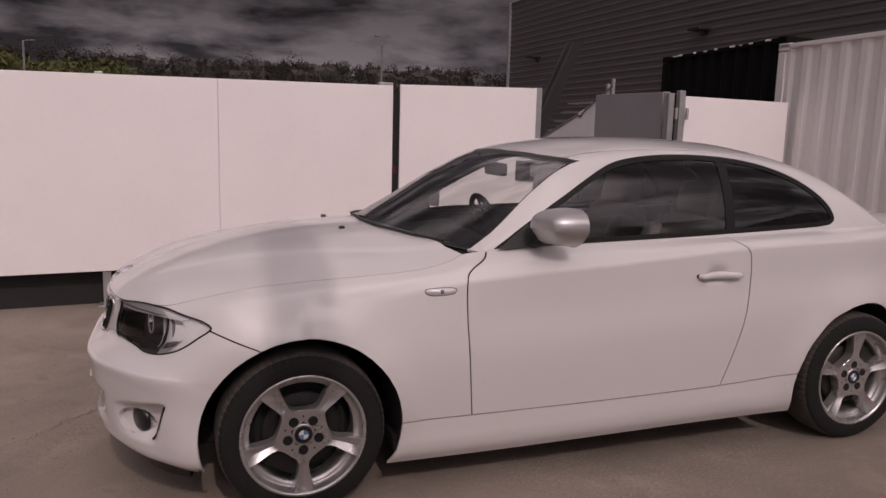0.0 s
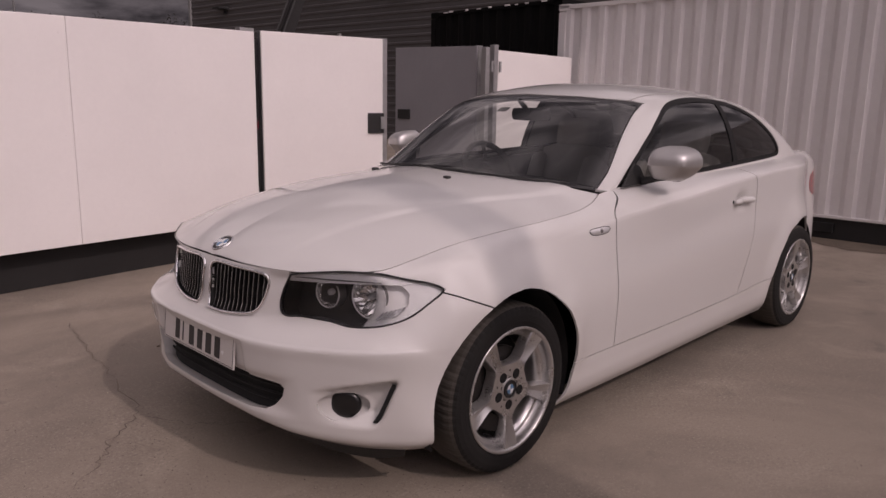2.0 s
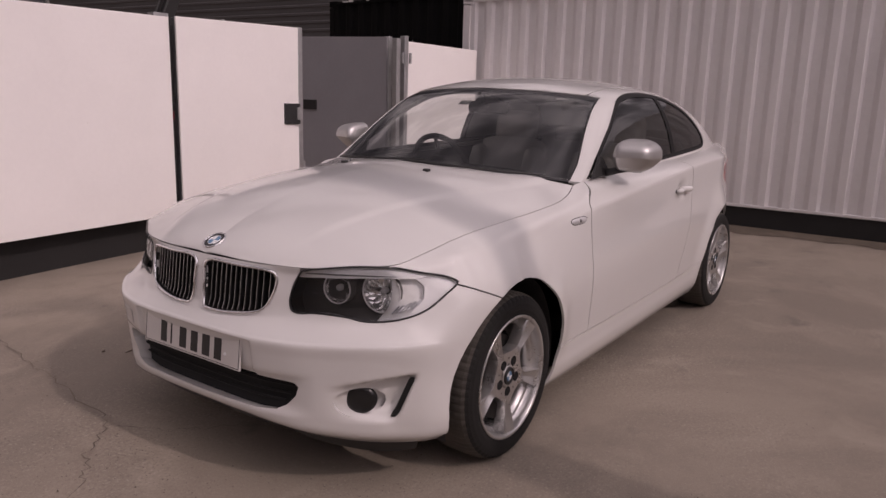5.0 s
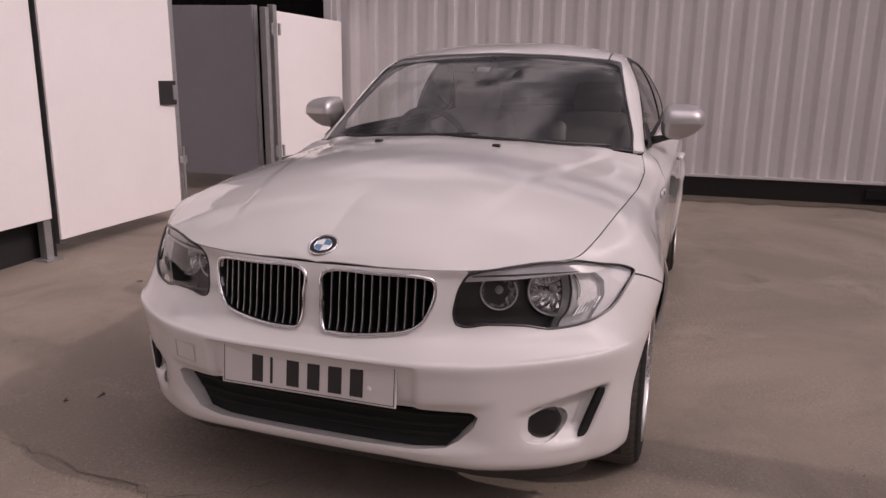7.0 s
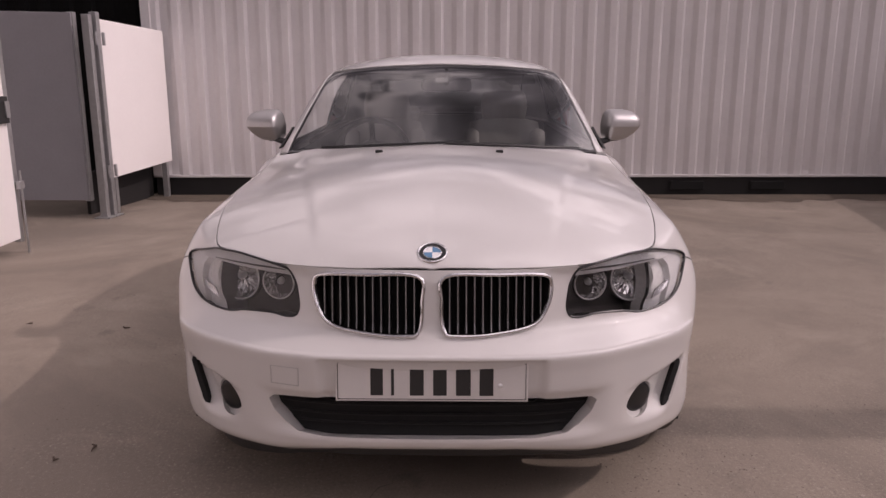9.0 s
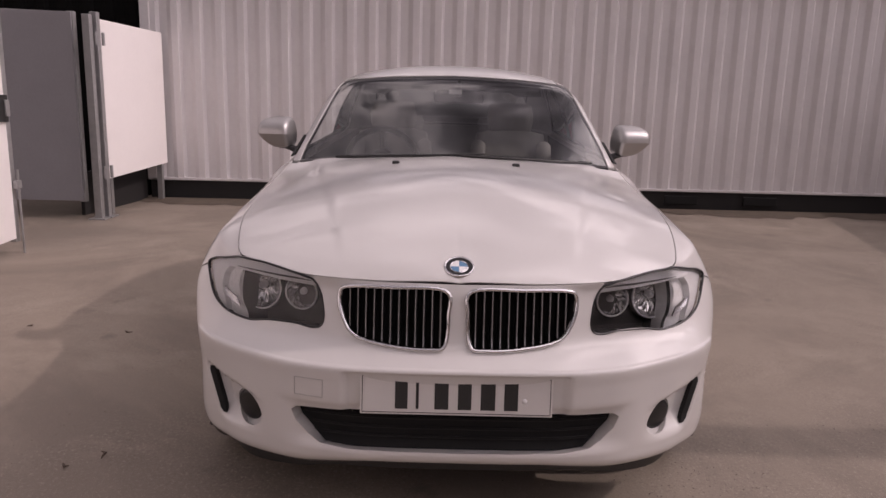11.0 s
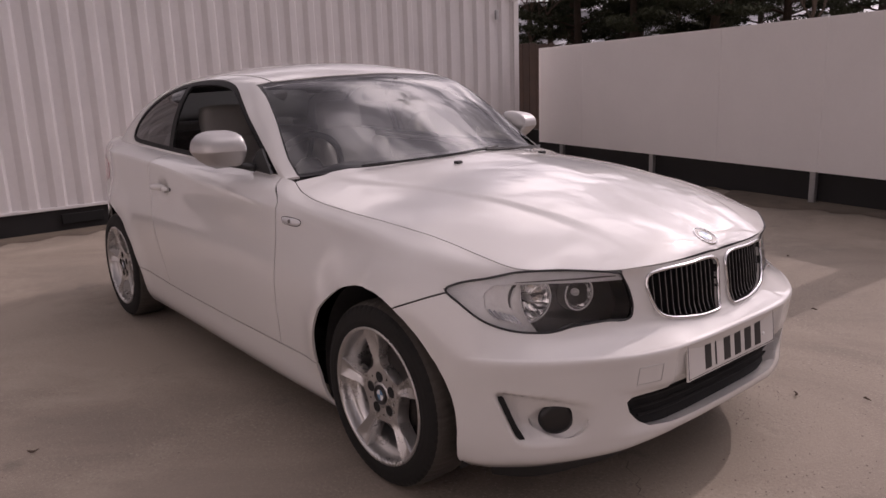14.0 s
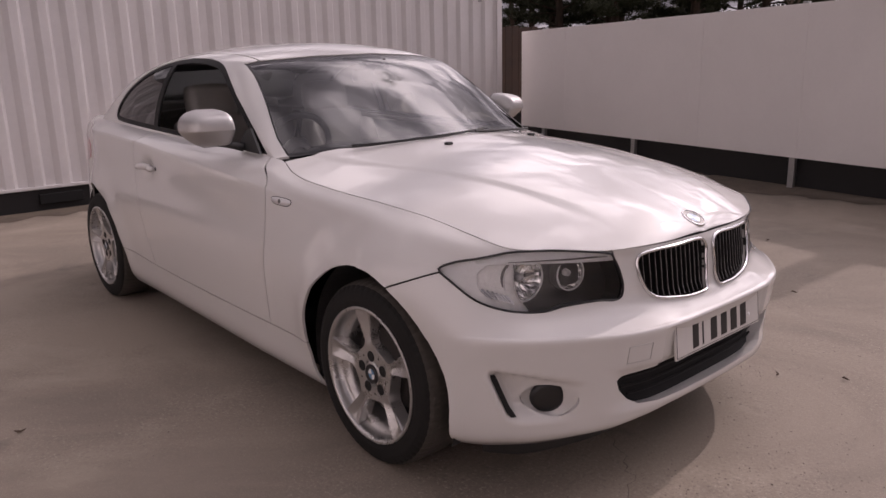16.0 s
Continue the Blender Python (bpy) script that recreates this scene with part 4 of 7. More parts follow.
FRONT_OUT = [-0.085, -0.034, -0.024, -0.014, -0.003, 0.002, -0.010, -0.052, -0.066, -0.074]
CORNER_OUT = [0.014, 0.020, 0.021, 0.017, 0.006, 0.0, 0.0, 0.0, 0.0, 0.0]   # the bumper's corner ahead of the wheel
FRONT_RISE = {0: 0.050, 1: 0.042, 2: 0.012}   # the lip under the middle of the bumper
REAR_Z = [0.22, 0.27, 0.33, 0.40, 0.50, 0.58, 0.66, 0.76, 0.88, 0.97]
REAR_OUT = [-0.06, -0.03, -0.02, -0.01, 0.0, 0.0, -0.008, -0.015, -0.03, -0.05]
SIDE_F = [0.0, 0.055, 0.12, 0.19, 0.33, 0.47, 0.62, 0.80, 1.0]
SIDE_Y = [0.784, 0.812, 0.826, 0.830, 0.840, 0.850, 0.855, 0.850, 0.836]
crease_z = pchip([0.16, -0.1, -0.45, -0.74, -1.32, -1.94, -2.6, -3.05], [0.785, 0.798, 0.836, 0.876, 0.918, 0.966, 0.990, 0.985])
bonnet_z = pchip([0.704, 0.690, 0.657, 0.56, 0.475, 0.225, -0.09, -0.40], [0.765, 0.780, 0.800, 0.846, 0.876, 0.949, 0.997, 1.020])
boot_z = pchip([-2.7, -2.95, -3.25, -3.47], [1.09, 1.080, 1.068, 1.042])


def flare(x, z):
    out = 0.0
    for wx in (0.0, -WHEELBASE):
        d = math.hypot(x - wx, z - HUB_Z)
        near_front = wx > -1 and x > 0
        out += (0.030 if near_front else 0.022) * math.exp(-((d - 0.37) / 0.075) ** 2) * (smooth(0.15, 0.36, z) if near_front else smooth(0.20, 0.45, z))
    return out


def taper(x):
    """The flanks draw in behind the rear wheels."""
    return 0.33 * max(0.0, -2.52 - x) ** 1.45


def side_column(x):
    c, by, bz = crease_z(x), belt_y(x), belt_z(x)
    soft = smooth(-0.3, -0.9, x) if x > -2 else 1.0
    pts = []
    for f, y in zip(SIDE_F, SIDE_Y):
        z = lerp(0.138 + 0.020 * smooth(-0.6, -2.2, x) + 0.040 * smooth(-0.30, 0.10, x), c, f)
        if f == 1.0:
            y = lerp(0.812, 0.841, soft)
        elif f == 0.80:
            y = lerp(0.842, 0.8435, soft)
        pts.append(Vector((x, y + flare(x, z) - taper(x) * lerp(0.75, 1.0, f), z)))
    pts.append(Vector((x, lerp(pts[-1].y, by, 0.5) + 0.012, lerp(c, bz, 0.56))))
    pts.append(Vector((x, by, bz)))
    return pts


def plan_normal(fx, fy, v, sign):
    h = 0.004
    d = Vector((fx(v + h) - fx(v - h), fy(v + h) - fy(v - h)))
    n = Vector((d.y, -d.x)) * sign
    return n.normalized() if n.length > 1e-9 else Vector((1, 0))


def front_column(v):
    side = side_column(0.16)
    n = plan_normal(front_x, front_y, v, 1) if 0.004 < v < 0.996 else Vector((1, 0)) if v < 0.5 else Vector((0, 1))
    pts = []
    for k in range(10):
        w = smooth(0.78 if k == 5 else 0.60, 1.0, v)   # the bumper's crease keeps level round the corner
        off = lerp(FRONT_OUT[k], side[k].y - 0.862, w) + CORNER_OUT[k] * smooth(0.70, 0.84, v) * (1 - 0.6 * smooth(0.88, 1.0, v))
        z = lerp(FRONT_Z[k] + FRONT_RISE.get(k, 0.0) * (1 - smooth(0.20, 0.72, v)), side[k].z, w)
        pts.append(Vector((front_x(v) + n.x * off - set_back(v) * BACK_SHARE[k], front_y(v) + n.y * off, z)))
    pts.append(Vector((lip_x(v), lip_y(v), lip_z(v))))
    return pts


def rear_column(v):
    side = side_column(-3.05)
    w = 1 - smooth(0.0, 0.5, v)
    n = plan_normal(rear_x, rear_y, v, 1) if 0.004 < v < 0.996 else Vector((-1, 0)) if v > 0.5 else Vector((0, 1))
    pts = []
    for k in range(10):
        off = lerp(REAR_OUT[k], side[k].y - 0.740, w)
        z = lerp(REAR_Z[k], side[k].z, w)
        pts.append(Vector((rear_x(v) + n.x * off, rear_y(v) + n.y * off, z)))
    pts.append(Vector((tail_x(v), tail_y(v), 1.037)))
    return pts


def densify(pts, per):
    """Points along a smooth curve through pts, the same number for each."""
    out = []
    n = len(pts)
    for i in range(n - 1):
        a, b = pts[i], pts[i + 1]
        p = pts[i - 1] if i else a + (a - b)
        q = pts[i + 2] if i + 2 < n else b + (b - a)
        t0, t1 = max((a - p).length, 1e-5) ** 0.5, max((b - a).length, 1e-5) ** 0.5
        t2 = max((q - b).length, 1e-5) ** 0.5
        m1 = ((a - p) / t0 - (b - p) / (t0 + t1) + (b - a) / t1) * t1
        m2 = ((b - a) / t1 - (q - a) / (t1 + t2) + (q - b) / t2) * t1
        for s in range(per):
            t = s / per
            out.append(a * (1 + 2 * t) * (1 - t) ** 2 + m1 * t * (1 - t) ** 2 + b * t * t * (3 - 2 * t) + m2 * t * t * (t - 1))
    out.append(pts[-1])
    return out


def dent(p):
    """The pressed hollows of the front bumper round the fog lamps and the number plate."""
    x, y, z = p
    q = Vector(p)
    if x > 0.3 and z < 0.56:
        s = min(max((y - 0.57) / 0.185, 0.0), 1.0)
        top = lerp(0.408, 0.449, s)
        deep = 0.044 * (1 - smooth(top - 0.014, top, z)) * smooth(0.278, 0.330, z) * smooth(0.53, 0.70, y) * (1 - min(max((y - lerp(0.696, 0.740, (z - 0.30) / 0.13)) / 0.023, 0.0), 1.0))
        q.x -= deep
        q.y -= deep * 0.6
        e = max(abs(z - 0.475) / 0.062, abs(y) / 0.315)
        q.x -= 0.014 * (1 - smooth(0.93, 1.0, e))
        e = max(abs(z - 0.35) / 0.085, (abs(y) - 0.0) / 0.52)
        q.x -= 0.016 * (1 - smooth(0.78, 1.0, e)) * smooth(0.285, 0.33, z)
    if y > 0.6 and -2.0 < x < -1.6:
        q.y -= 0.026 * math.exp(-((x + 1.795) / 0.055) ** 4 - ((z - 0.850) / 0.030) ** 2)
    return q


def bulge(x, y):
    """The raised middle of the bonnet inside two soft creases."""
    line = 0.315 + (0.65 - x) * 0.235
    return 0.0065 * (1 - smooth(line - 0.010, line + 0.022, y)) * smooth(0.64, 0.44, x) if x < 0.64 else 0.0


def grid_faces(bm, rows, tag=0):
    lay = bm.faces.layers.int.get("patch") or bm.faces.layers.int.new("patch")
    vs = [[bm.verts.new(p) for p in r] for r in rows]
    for a, b in zip(vs, vs[1:]):
        for i in range(len(a) - 1):
            f = bm.faces.new((a[i], a[i + 1], b[i + 1], b[i]))
            f[lay] = tag
    return vs


PER, N_FRONT = 9, 116


def lower_body():
    """The left half of skirt, bonnet and boot lid as one dense sheet."""
    bm = bmesh.new()
    cols = [front_column(i / N_FRONT) for i in range(N_FRONT)]
    xs = list(np.linspace(0.16, -3.05, 165))
    cols += [side_column(x) for x in xs]
    cols += [rear_column(i / 30) for i in range(1, 31)]
    rows = []
    for i, c in enumerate(cols):
        line = densify(c, PER)
        edge = smooth(0.12, -0.40, c[8].x) * 0.85 if i >= N_FRONT and c[8].x > -3.04 else 0.0
        if edge:   # the shoulder crease is a folded edge, not a soft turn
            fold = densify(c[:9], PER)[:-1] + densify(c[8:], PER)
            line = [a.lerp(b, edge) for a, b in zip(line, fold)]
        rows.append([dent(p) for p in line])
    for r in rows:
        for i, p in enumerate(r):
            if p.y < 1e-4:
                r[i] = Vector((p.x, 0, p.z))
    grid_faces(bm, rows, 0)
    top = []
    for i, c in enumerate(cols):
        s = c[-1]
        if i < N_FRONT:
            xc = 0.704 - 0.498 * (i / N_FRONT) ** 1.3
        elif s.x >= -0.66:
            xc = lerp(0.206, -0.38, (0.16 - s.x) / 0.82)
        else:
            break
        line = []
        for k in range(61):
            q = k / 60
            x, y = lerp(s.x, xc, q), s.y * (1 - q)
            line.append(Vector((x, y, lerp(s.z, bonnet_z(xc), 1 - (1 - q) ** 2.1) + bulge(x, y) * smooth(0, 0.15, q))))
        top.append(line)
    grid_faces(bm, top, 1)
    back = []
    for c in cols:
        s = c[-1]
        if s.x > -2.62:
            continue
        xc = lerp(-2.75, -3.47, min(max((-2.62 - s.x) / 0.85, 0), 1))
        back.append([Vector((lerp(s.x, xc, k / 20), s.y * (1 - k / 20), lerp(s.z, max(boot_z(xc), s.z), 1 - (1 - k / 20) ** 2.4))) for k in range(21)])
    grid_faces(bm, back, 2)
    bmesh.ops.remove_doubles(bm, verts=bm.verts[:], dist=0.0002)
    bmesh.ops.dissolve_degenerate(bm, dist=1e-5, edges=bm.edges[:])
    return bm


ROOF_X = [-0.36, -0.55, -0.80, -1.03, -1.20, -1.45, -1.75, -2.10, -2.40, -2.65, -2.85, -3.14]
roof_z = pchip(ROOF_X, [1.011, 1.115, 1.252, 1.354, 1.396, 1.427, 1.438, 1.428, 1.390, 1.322, 1.238, 1.075])
sweep = pchip(ROOF_X, [0.34, 0.315, 0.262, 0.19, 0.145, 0.085, 0.0, -0.04, -0.09, -0.14, -0.19, -0.24])
edge_drop = pchip(ROOF_X, [0.055, 0.052, 0.048, 0.046, 0.056, 0.071, 0.079, 0.079, 0.076, 0.066, 0.056, 0.040])


def upper_body():
    """The left half of the greenhouse, from the belt over the pillars to the roof's middle."""
    bm = bmesh.new()
    rows = []
    for xs in np.linspace(-0.36, -3.14, 170):
        zr = roof_z(xs)
        xb = xs - sweep(xs) * 1.04
        yb, zb = belt_y(xb) - 0.002, belt_z(xb) - 0.004
        ze = max(zr - edge_drop(xs), zb + 0.006)
        ye = yb - (ze - zb) * 0.40 - 0.06 * max(ze - zb, 0) ** 2
        side = [(lerp(yb, ye, t) + 0.022 * math.sin(math.pi * t) * min(1, (ze - zb) / 0.3), lerp(zb, ze, t)) for t in [k / 18 for k in range(18)]]
        roof = [(ye * (1 - t), zr - (zr - ze) * (1 - t) ** 2.3) for t in [k / 30 for k in range(31)]]
        line = side + roof
        for _ in range(14):
            line = [line[0]] + [((line[i - 1][0] + 2 * line[i][0] + line[i + 1][0]) / 4, (line[i - 1][1] + 2 * line[i][1] + line[i + 1][1]) / 4) if abs(i - 18) < 5 else line[i] for i in range(1, len(line) - 1)] + [line[-1]]
        rows.append([Vector((xs - sweep(xs) * (y / 0.72) ** 2, y, z)) for y, z in line])
    grid_faces(bm, rows, 3)
    return bm


# ---------------------------------------------------------------- cutting sheets into panels
def inside(poly, p, q):
    hit = False
    j = len(poly) - 1
    for i in range(len(poly)):
        a, b = poly[i], poly[j]
        if (a[1] > q) != (b[1] > q) and p < (b[0] - a[0]) * (q - a[1]) / (b[1] - a[1]) + a[0]:
            hit = not hit
        j = i
    return hit


AXES = {"yz": (1, 2), "xz": (0, 2), "xy": (0, 1)}


def cut(bm, poly, plane, where=None):
    """Cuts the sheet along a closed outline seen along one axis."""
    i, j = AXES[plane]
    third = 3 - i - j
    lo = (min(p[0] for p in poly) - 0.02, min(p[1] for p in poly) - 0.02)
    hi = (max(p[0] for p in poly) + 0.02, max(p[1] for p in poly) + 0.02)
    near = [f for f in bm.faces if (where is None or where(f)) and any(lo[0] < v.co[i] < hi[0] and lo[1] < v.co[j] < hi[1] for v in f.verts)]
    pool = set(near)
    n = len(poly)
    for k in range(n):
        a, b = poly[k], poly[(k + 1) % n]
        ax, bx = sorted((a[0], b[0]))
        ay, by = sorted((a[1], b[1]))
        sel = []
        for f in pool:
            c = [v.co for v in f.verts]
            if max(p[i] for p in c) > ax - 1e-4 and min(p[i] for p in c) < bx + 1e-4 and max(p[j] for p in c) > ay - 1e-4 and min(p[j] for p in c) < by + 1e-4:
                sel.append(f)
        if not sel:
            continue
        no, co = [0, 0, 0], [0, 0, 0]
        no[i], no[j] = -(b[1] - a[1]), b[0] - a[0]
        co[i], co[j] = a[0], a[1]
        if Vector(no).length < 1e-9:
            continue
        es = list({e for f in sel for e in f.edges})
        vs = list({v for f in sel for v in f.verts})
        around = {g for v in vs for g in v.link_faces}
        r = bmesh.ops.bisect_plane(bm, geom=sel + es + vs, dist=1e-5, plane_co=co, plane_no=Vector(no).normalized())
        pool = {f for f in pool if f.is_valid}
        for g in r["geom"]:
            if isinstance(g, bmesh.types.BMFace):
                pool.add(g)
        for g in r["geom_cut"]:
            if isinstance(g, bmesh.types.BMVert):
                pool.update(f for f in g.link_faces if where is None or where(f))


def strip(path, width):
    """A narrow closed outline along a path."""
    pts = [Vector(p) for p in path]
    left, right = [], []
    for k, p in enumerate(pts):
        d = (pts[min(k + 1, len(pts) - 1)] - pts[max(k - 1, 0)]).normalized()
        s = Vector((-d.y, d.x)) * width / 2
        left.append(p + s)
        right.append(p - s)
    return [tuple(p) for p in left + right[::-1]]


class Sheet:
    """A dense sheet whose faces are told apart by outlines, and split off as smooth panels."""

    def __init__(self, bm):
        self.bm = bm
        bmesh.ops.recalc_face_normals(bm, faces=bm.faces[:])
        bm.normal_update()
        if sum(f.normal.dot(f.calc_center_median() - Vector((-1.4, 0, 0.6))) for f in bm.faces) < 0:
            bmesh.ops.reverse_faces(bm, faces=bm.faces[:])
            bm.normal_update()
        from_bm = bm.copy()
        bmesh.ops.triangulate(from_bm, faces=from_bm.faces[:])
        from_bm.normal_update()
        from_bm.faces.ensure_lookup_table()
        self.tree = BVHTree.FromBMesh(from_bm)
        self.tris = []
        for f in from_bm.faces:
            ns = []
            for v in f.verts:
                q = v.normal.copy()
                if abs(v.co.y) < 1e-4:
                    q.y = 0
                ns.append(q.normalized())
            self.tris.append(([v.co.copy() for v in f.verts], ns))
        from_bm.free()
        self.regions = []

    def add(self, name, poly, plane, where=None):
        cut(self.bm, poly, plane, where)
        self.regions.append((name, poly, AXES[plane], where))

    def names(self):
        out = {}
        for f in self.bm.faces:
            c = f.calc_center_median()
            for name, poly, (i, j), where in self.regions:
                if (where is None or where(f)) and inside(poly, c[i], c[j]):
                    out.setdefault(name, []).append(f)
                    break
            else:
                out.setdefault("rest", []).append(f)
        return out

    def normal(self, p):
        loc, _, idx, _ = self.tree.find_nearest(p)
        co, ns = self.tris[idx]
        w = poly_3d_calc(co, loc)
        n = ns[0] * w[0] + ns[1] * w[1] + ns[2] * w[2]
        return n.normalized()

    def panel(self, faces, push=0.0, lip=0.010, both=True, rim_only=False):
        """Mesh of some faces, both car halves, with turned-in edges of their own."""
        vmap, verts, norms, polys = {}, [], [], []
        for f in faces:
            ids = []
            for v in f.verts:
                if v not in vmap:
                    n = self.normal(v.co)
                    vmap[v] = len(verts)
                    verts.append(v.co + n * push)
                    norms.append(n)
                ids.append(vmap[v])
            if f.normal.dot(norms[ids[0]]) < 0:
                ids.reverse()
            polys.append(ids)
        skin = len(polys)
        if lip:
            count = {}
            for ids in polys:
                for a, b in zip(ids, ids[1:] + ids[:1]):
                    count[(a, b)] = 1
            low = {}
            for a, b in list(count):
                if (b, a) in count or (abs(verts[a].y) < 1e-4 and abs(verts[b].y) < 1e-4):
                    continue
                quad = []
                for v in (a, b):
                    quad.append(len(verts))
                    verts.append(verts[v].copy())
                    norms.append(None)
                for v in (b, a):
                    quad.append(len(verts))
                    verts.append(verts[v] - norms[v] * lip)
                    norms.append(None)
                side = (verts[b] - verts[a]).cross(norms[a]).normalized()
                for k in quad:
                    norms[k] = side if side.length > 0.1 else norms[a]
                polys.append([quad[1], quad[0], quad[3], quad[2]])
        if rim_only:
            polys = polys[skin:]
        if both:
            n0 = len(verts)
            idx = []
            for k in range(n0):
                idx.append(len(verts))
                verts.append(Vector((verts[k].x, -verts[k].y, verts[k].z)))
                norms.append(Vector((norms[k].x, -norms[k].y, norms[k].z)))
            polys += [[idx[k] for k in reversed(ids)] for ids in polys]
        return verts, norms, polys


def sheet_object(name, data, mat, parent, label=""):
    verts, norms, polys = data
    me = bpy.data.meshes.new(name)
    me.from_pydata([tuple(v) for v in verts], [], polys)
    me.materials.append(mat)
    me.update()
    me.shade_smooth()
    me.normals_split_custom_set_from_vertices([tuple(n) for n in norms])
    ob = new(name, me)
    ob.parent = parent
    if label:
        ob["label"] = label
    return ob


from mathutils.bvhtree import BVHTree
from mathutils.interpolate import poly_3d_calc

CAR = empty("car")
tagged(CAR, "white two-door coupe with silver mirrors and five-spoke alloy wheels", "car")

# ---- outlines on the body, in metres
circle = lambda cx, cz, r, n=44: [(cx + r * math.cos(2 * math.pi * k / n), cz + r * math.sin(2 * math.pi * k / n)) for k in range(n)]
KIDNEY = [tuple(p) for p in rounded([(0.034, 0.600), (0.026, 0.680), (0.036, 0.748), (0.18, 0.752), (0.300, 0.748), (0.326, 0.722), (0.318, 0.665), (0.278, 0.612), (0.17, 0.592), (0.075, 0.588)], 5)]
LAMP = [tuple(p) for p in rounded([(0.377, 0.631), (0.372, 0.655), (0.375, 0.683), (0.382, 0.718), (0.403, 0.755)], 3, False)] + [(0.43, 0.80), (0.645, 0.83), (0.645, 0.795), (0.647, 0.7805), (0.685, 0.7705), (0.723, 0.7590), (0.768, 0.7455), (0.800, 0.7280)] + \
    [tuple(p) for p in rounded([(0.798, 0.716), (0.785, 0.692), (0.750, 0.641), (0.690, 0.6125), (0.610, 0.604), (0.546, 0.617), (0.464, 0.6225), (0.414, 0.617), (0.388, 0.620)], 4, False)]
INTAKE = [(-0.02, 0.416), (0.30, 0.414), (0.445, 0.408), (0.460, 0.396), (0.447, 0.362), (0.412, 0.326), (0.378, 0.307), (0.30, 0.300), (-0.02, 0.297)]
FOG = [(0.609 + 0.052 * math.cos(2 * math.pi * k / 28), 0.346 + 0.047 * math.sin(2 * math.pi * k / 28)) for k in range(28)]
DOOR_FRONT = [tuple(p) for p in rounded([(-0.755, 0.985), (-0.725, 0.945), (-0.658, 0.905), (-0.632, 0.86), (-0.631, 0.72), (-0.644, 0.53), (-0.665, 0.322)], 5, False)]
DOOR_REAR = [tuple(p) for p in rounded([(-1.862, 0.338), (-1.905, 0.47), (-1.950, 0.64), (-1.972, 0.80), (-1.968, 0.92), (-1.945, 0.965), (-1.89, 1.01)], 5, False)]
SILL = [tuple(p) for p in rounded([(-0.30, 0.322), (-0.665, 0.322), (-1.25, 0.325), (-1.862, 0.338), (-2.40, 0.370)], 6, False)]
BUMPER_SEAM = [(0.372, 0.731), (0.334, 0.722), (0.29, 0.706), (0.165, 0.655), (0.12, 0.63)]
front_only = lambda f: f.calc_center_median().x > 0.15
left_side = lambda f: f.calc_center_median().y > 0.5

lower = Sheet(lower_body())
PATCH = lower.bm.faces.layers.int["patch"]
is_skirt = lambda f: f[PATCH] == 0
front_skirt = lambda f: f[PATCH] == 0 and f.calc_center_median().x > 0.15
side_skirt = lambda f: f[PATCH] == 0 and f.calc_center_median().y > 0.55
lower.add("hole", circle(0.0, HUB_Z, ARCH_R), "xz", side_skirt)
lower.add("hole", circle(-WHEELBASE, HUB_Z, ARCH_R), "xz", side_skirt)
lower.add("hole", [(-0.30, 0.1), (0.30, 0.1), (0.365, 0.30), (-0.365, 0.30)], "xz", side_skirt)
lower.add("hole", [(-0.28 - WHEELBASE, 0.1), (0.30 - WHEELBASE, 0.1), (0.365 - WHEELBASE, 0.30), (-0.365 - WHEELBASE, 0.30)], "xz", side_skirt)
lower.add("kidney", KIDNEY, "yz", front_skirt)
in_lamp = lambda f: front_skirt(f) and inside(LAMP, f.calc_center_median().y, f.calc_center_median().z)
BROW = [(0.36, 0.731), (0.409, 0.734), (0.464, 0.737), (0.570, 0.741), (0.66, 0.742), (0.710, 0.740), (0.730, 0.746), (0.730, 0.85), (0.36, 0.85)]
TIP = [tuple(p) for p in rounded([(0.710, 0.740), (0.731, 0.7195), (0.7365, 0.700), (0.737, 0.671), (0.713, 0.631), (0.70, 0.59)], 4, False)] + [(0.90, 0.59), (0.90, 0.79), (0.730, 0.79)]
PARTING = [tuple(p) for p in rounded([(0.654, 0.76), (0.656, 0.740), (0.662, 0.703), (0.662, 0.671), (0.655, 0.643), (0.638, 0.621), (0.626, 0.59)], 4, False)]
cut(lower.bm, LAMP, "yz", front_skirt)
lower.add("lamp_brow", BROW, "yz", in_lamp)
lower.add("lamp_tip", TIP, "yz", in_lamp)
lower.add("lamp_outer", PARTING + [(0.76, 0.59), (0.76, 0.76)], "yz", in_lamp)
lower.add("lamp", LAMP, "yz", front_skirt)
lower.add("intake", INTAKE, "yz", front_skirt)
lower.add("fog", FOG, "yz", front_skirt)
TAIL = [tuple(p) for p in rounded([(-3.16, 0.90), (-3.13, 0.85), (-3.16, 0.78), (-3.30, 0.75), (-3.62, 0.76), (-3.62, 0.93), (-3.35, 0.93)], 4)]
lower.add("tail", TAIL, "xz", lambda f: f[PATCH] == 0 and f.calc_center_median().x < -3.0 and f.calc_center_median().y > 0.35)
for path in (DOOR_FRONT, DOOR_REAR, SILL, BUMPER_SEAM):
    lower.add("gap", strip(path, 0.0055), "xz", side_skirt)
lower.add("door", DOOR_FRONT + DOOR_REAR + [(-1.89, 1.3), (-0.755, 1.3)], "xz", side_skirt)
lower.add("sill", [(-0.1, 0.322)] + SILL + [(-2.5, 0.370), (-2.5, 0.0), (-0.1, 0.0)], "xz", side_skirt)
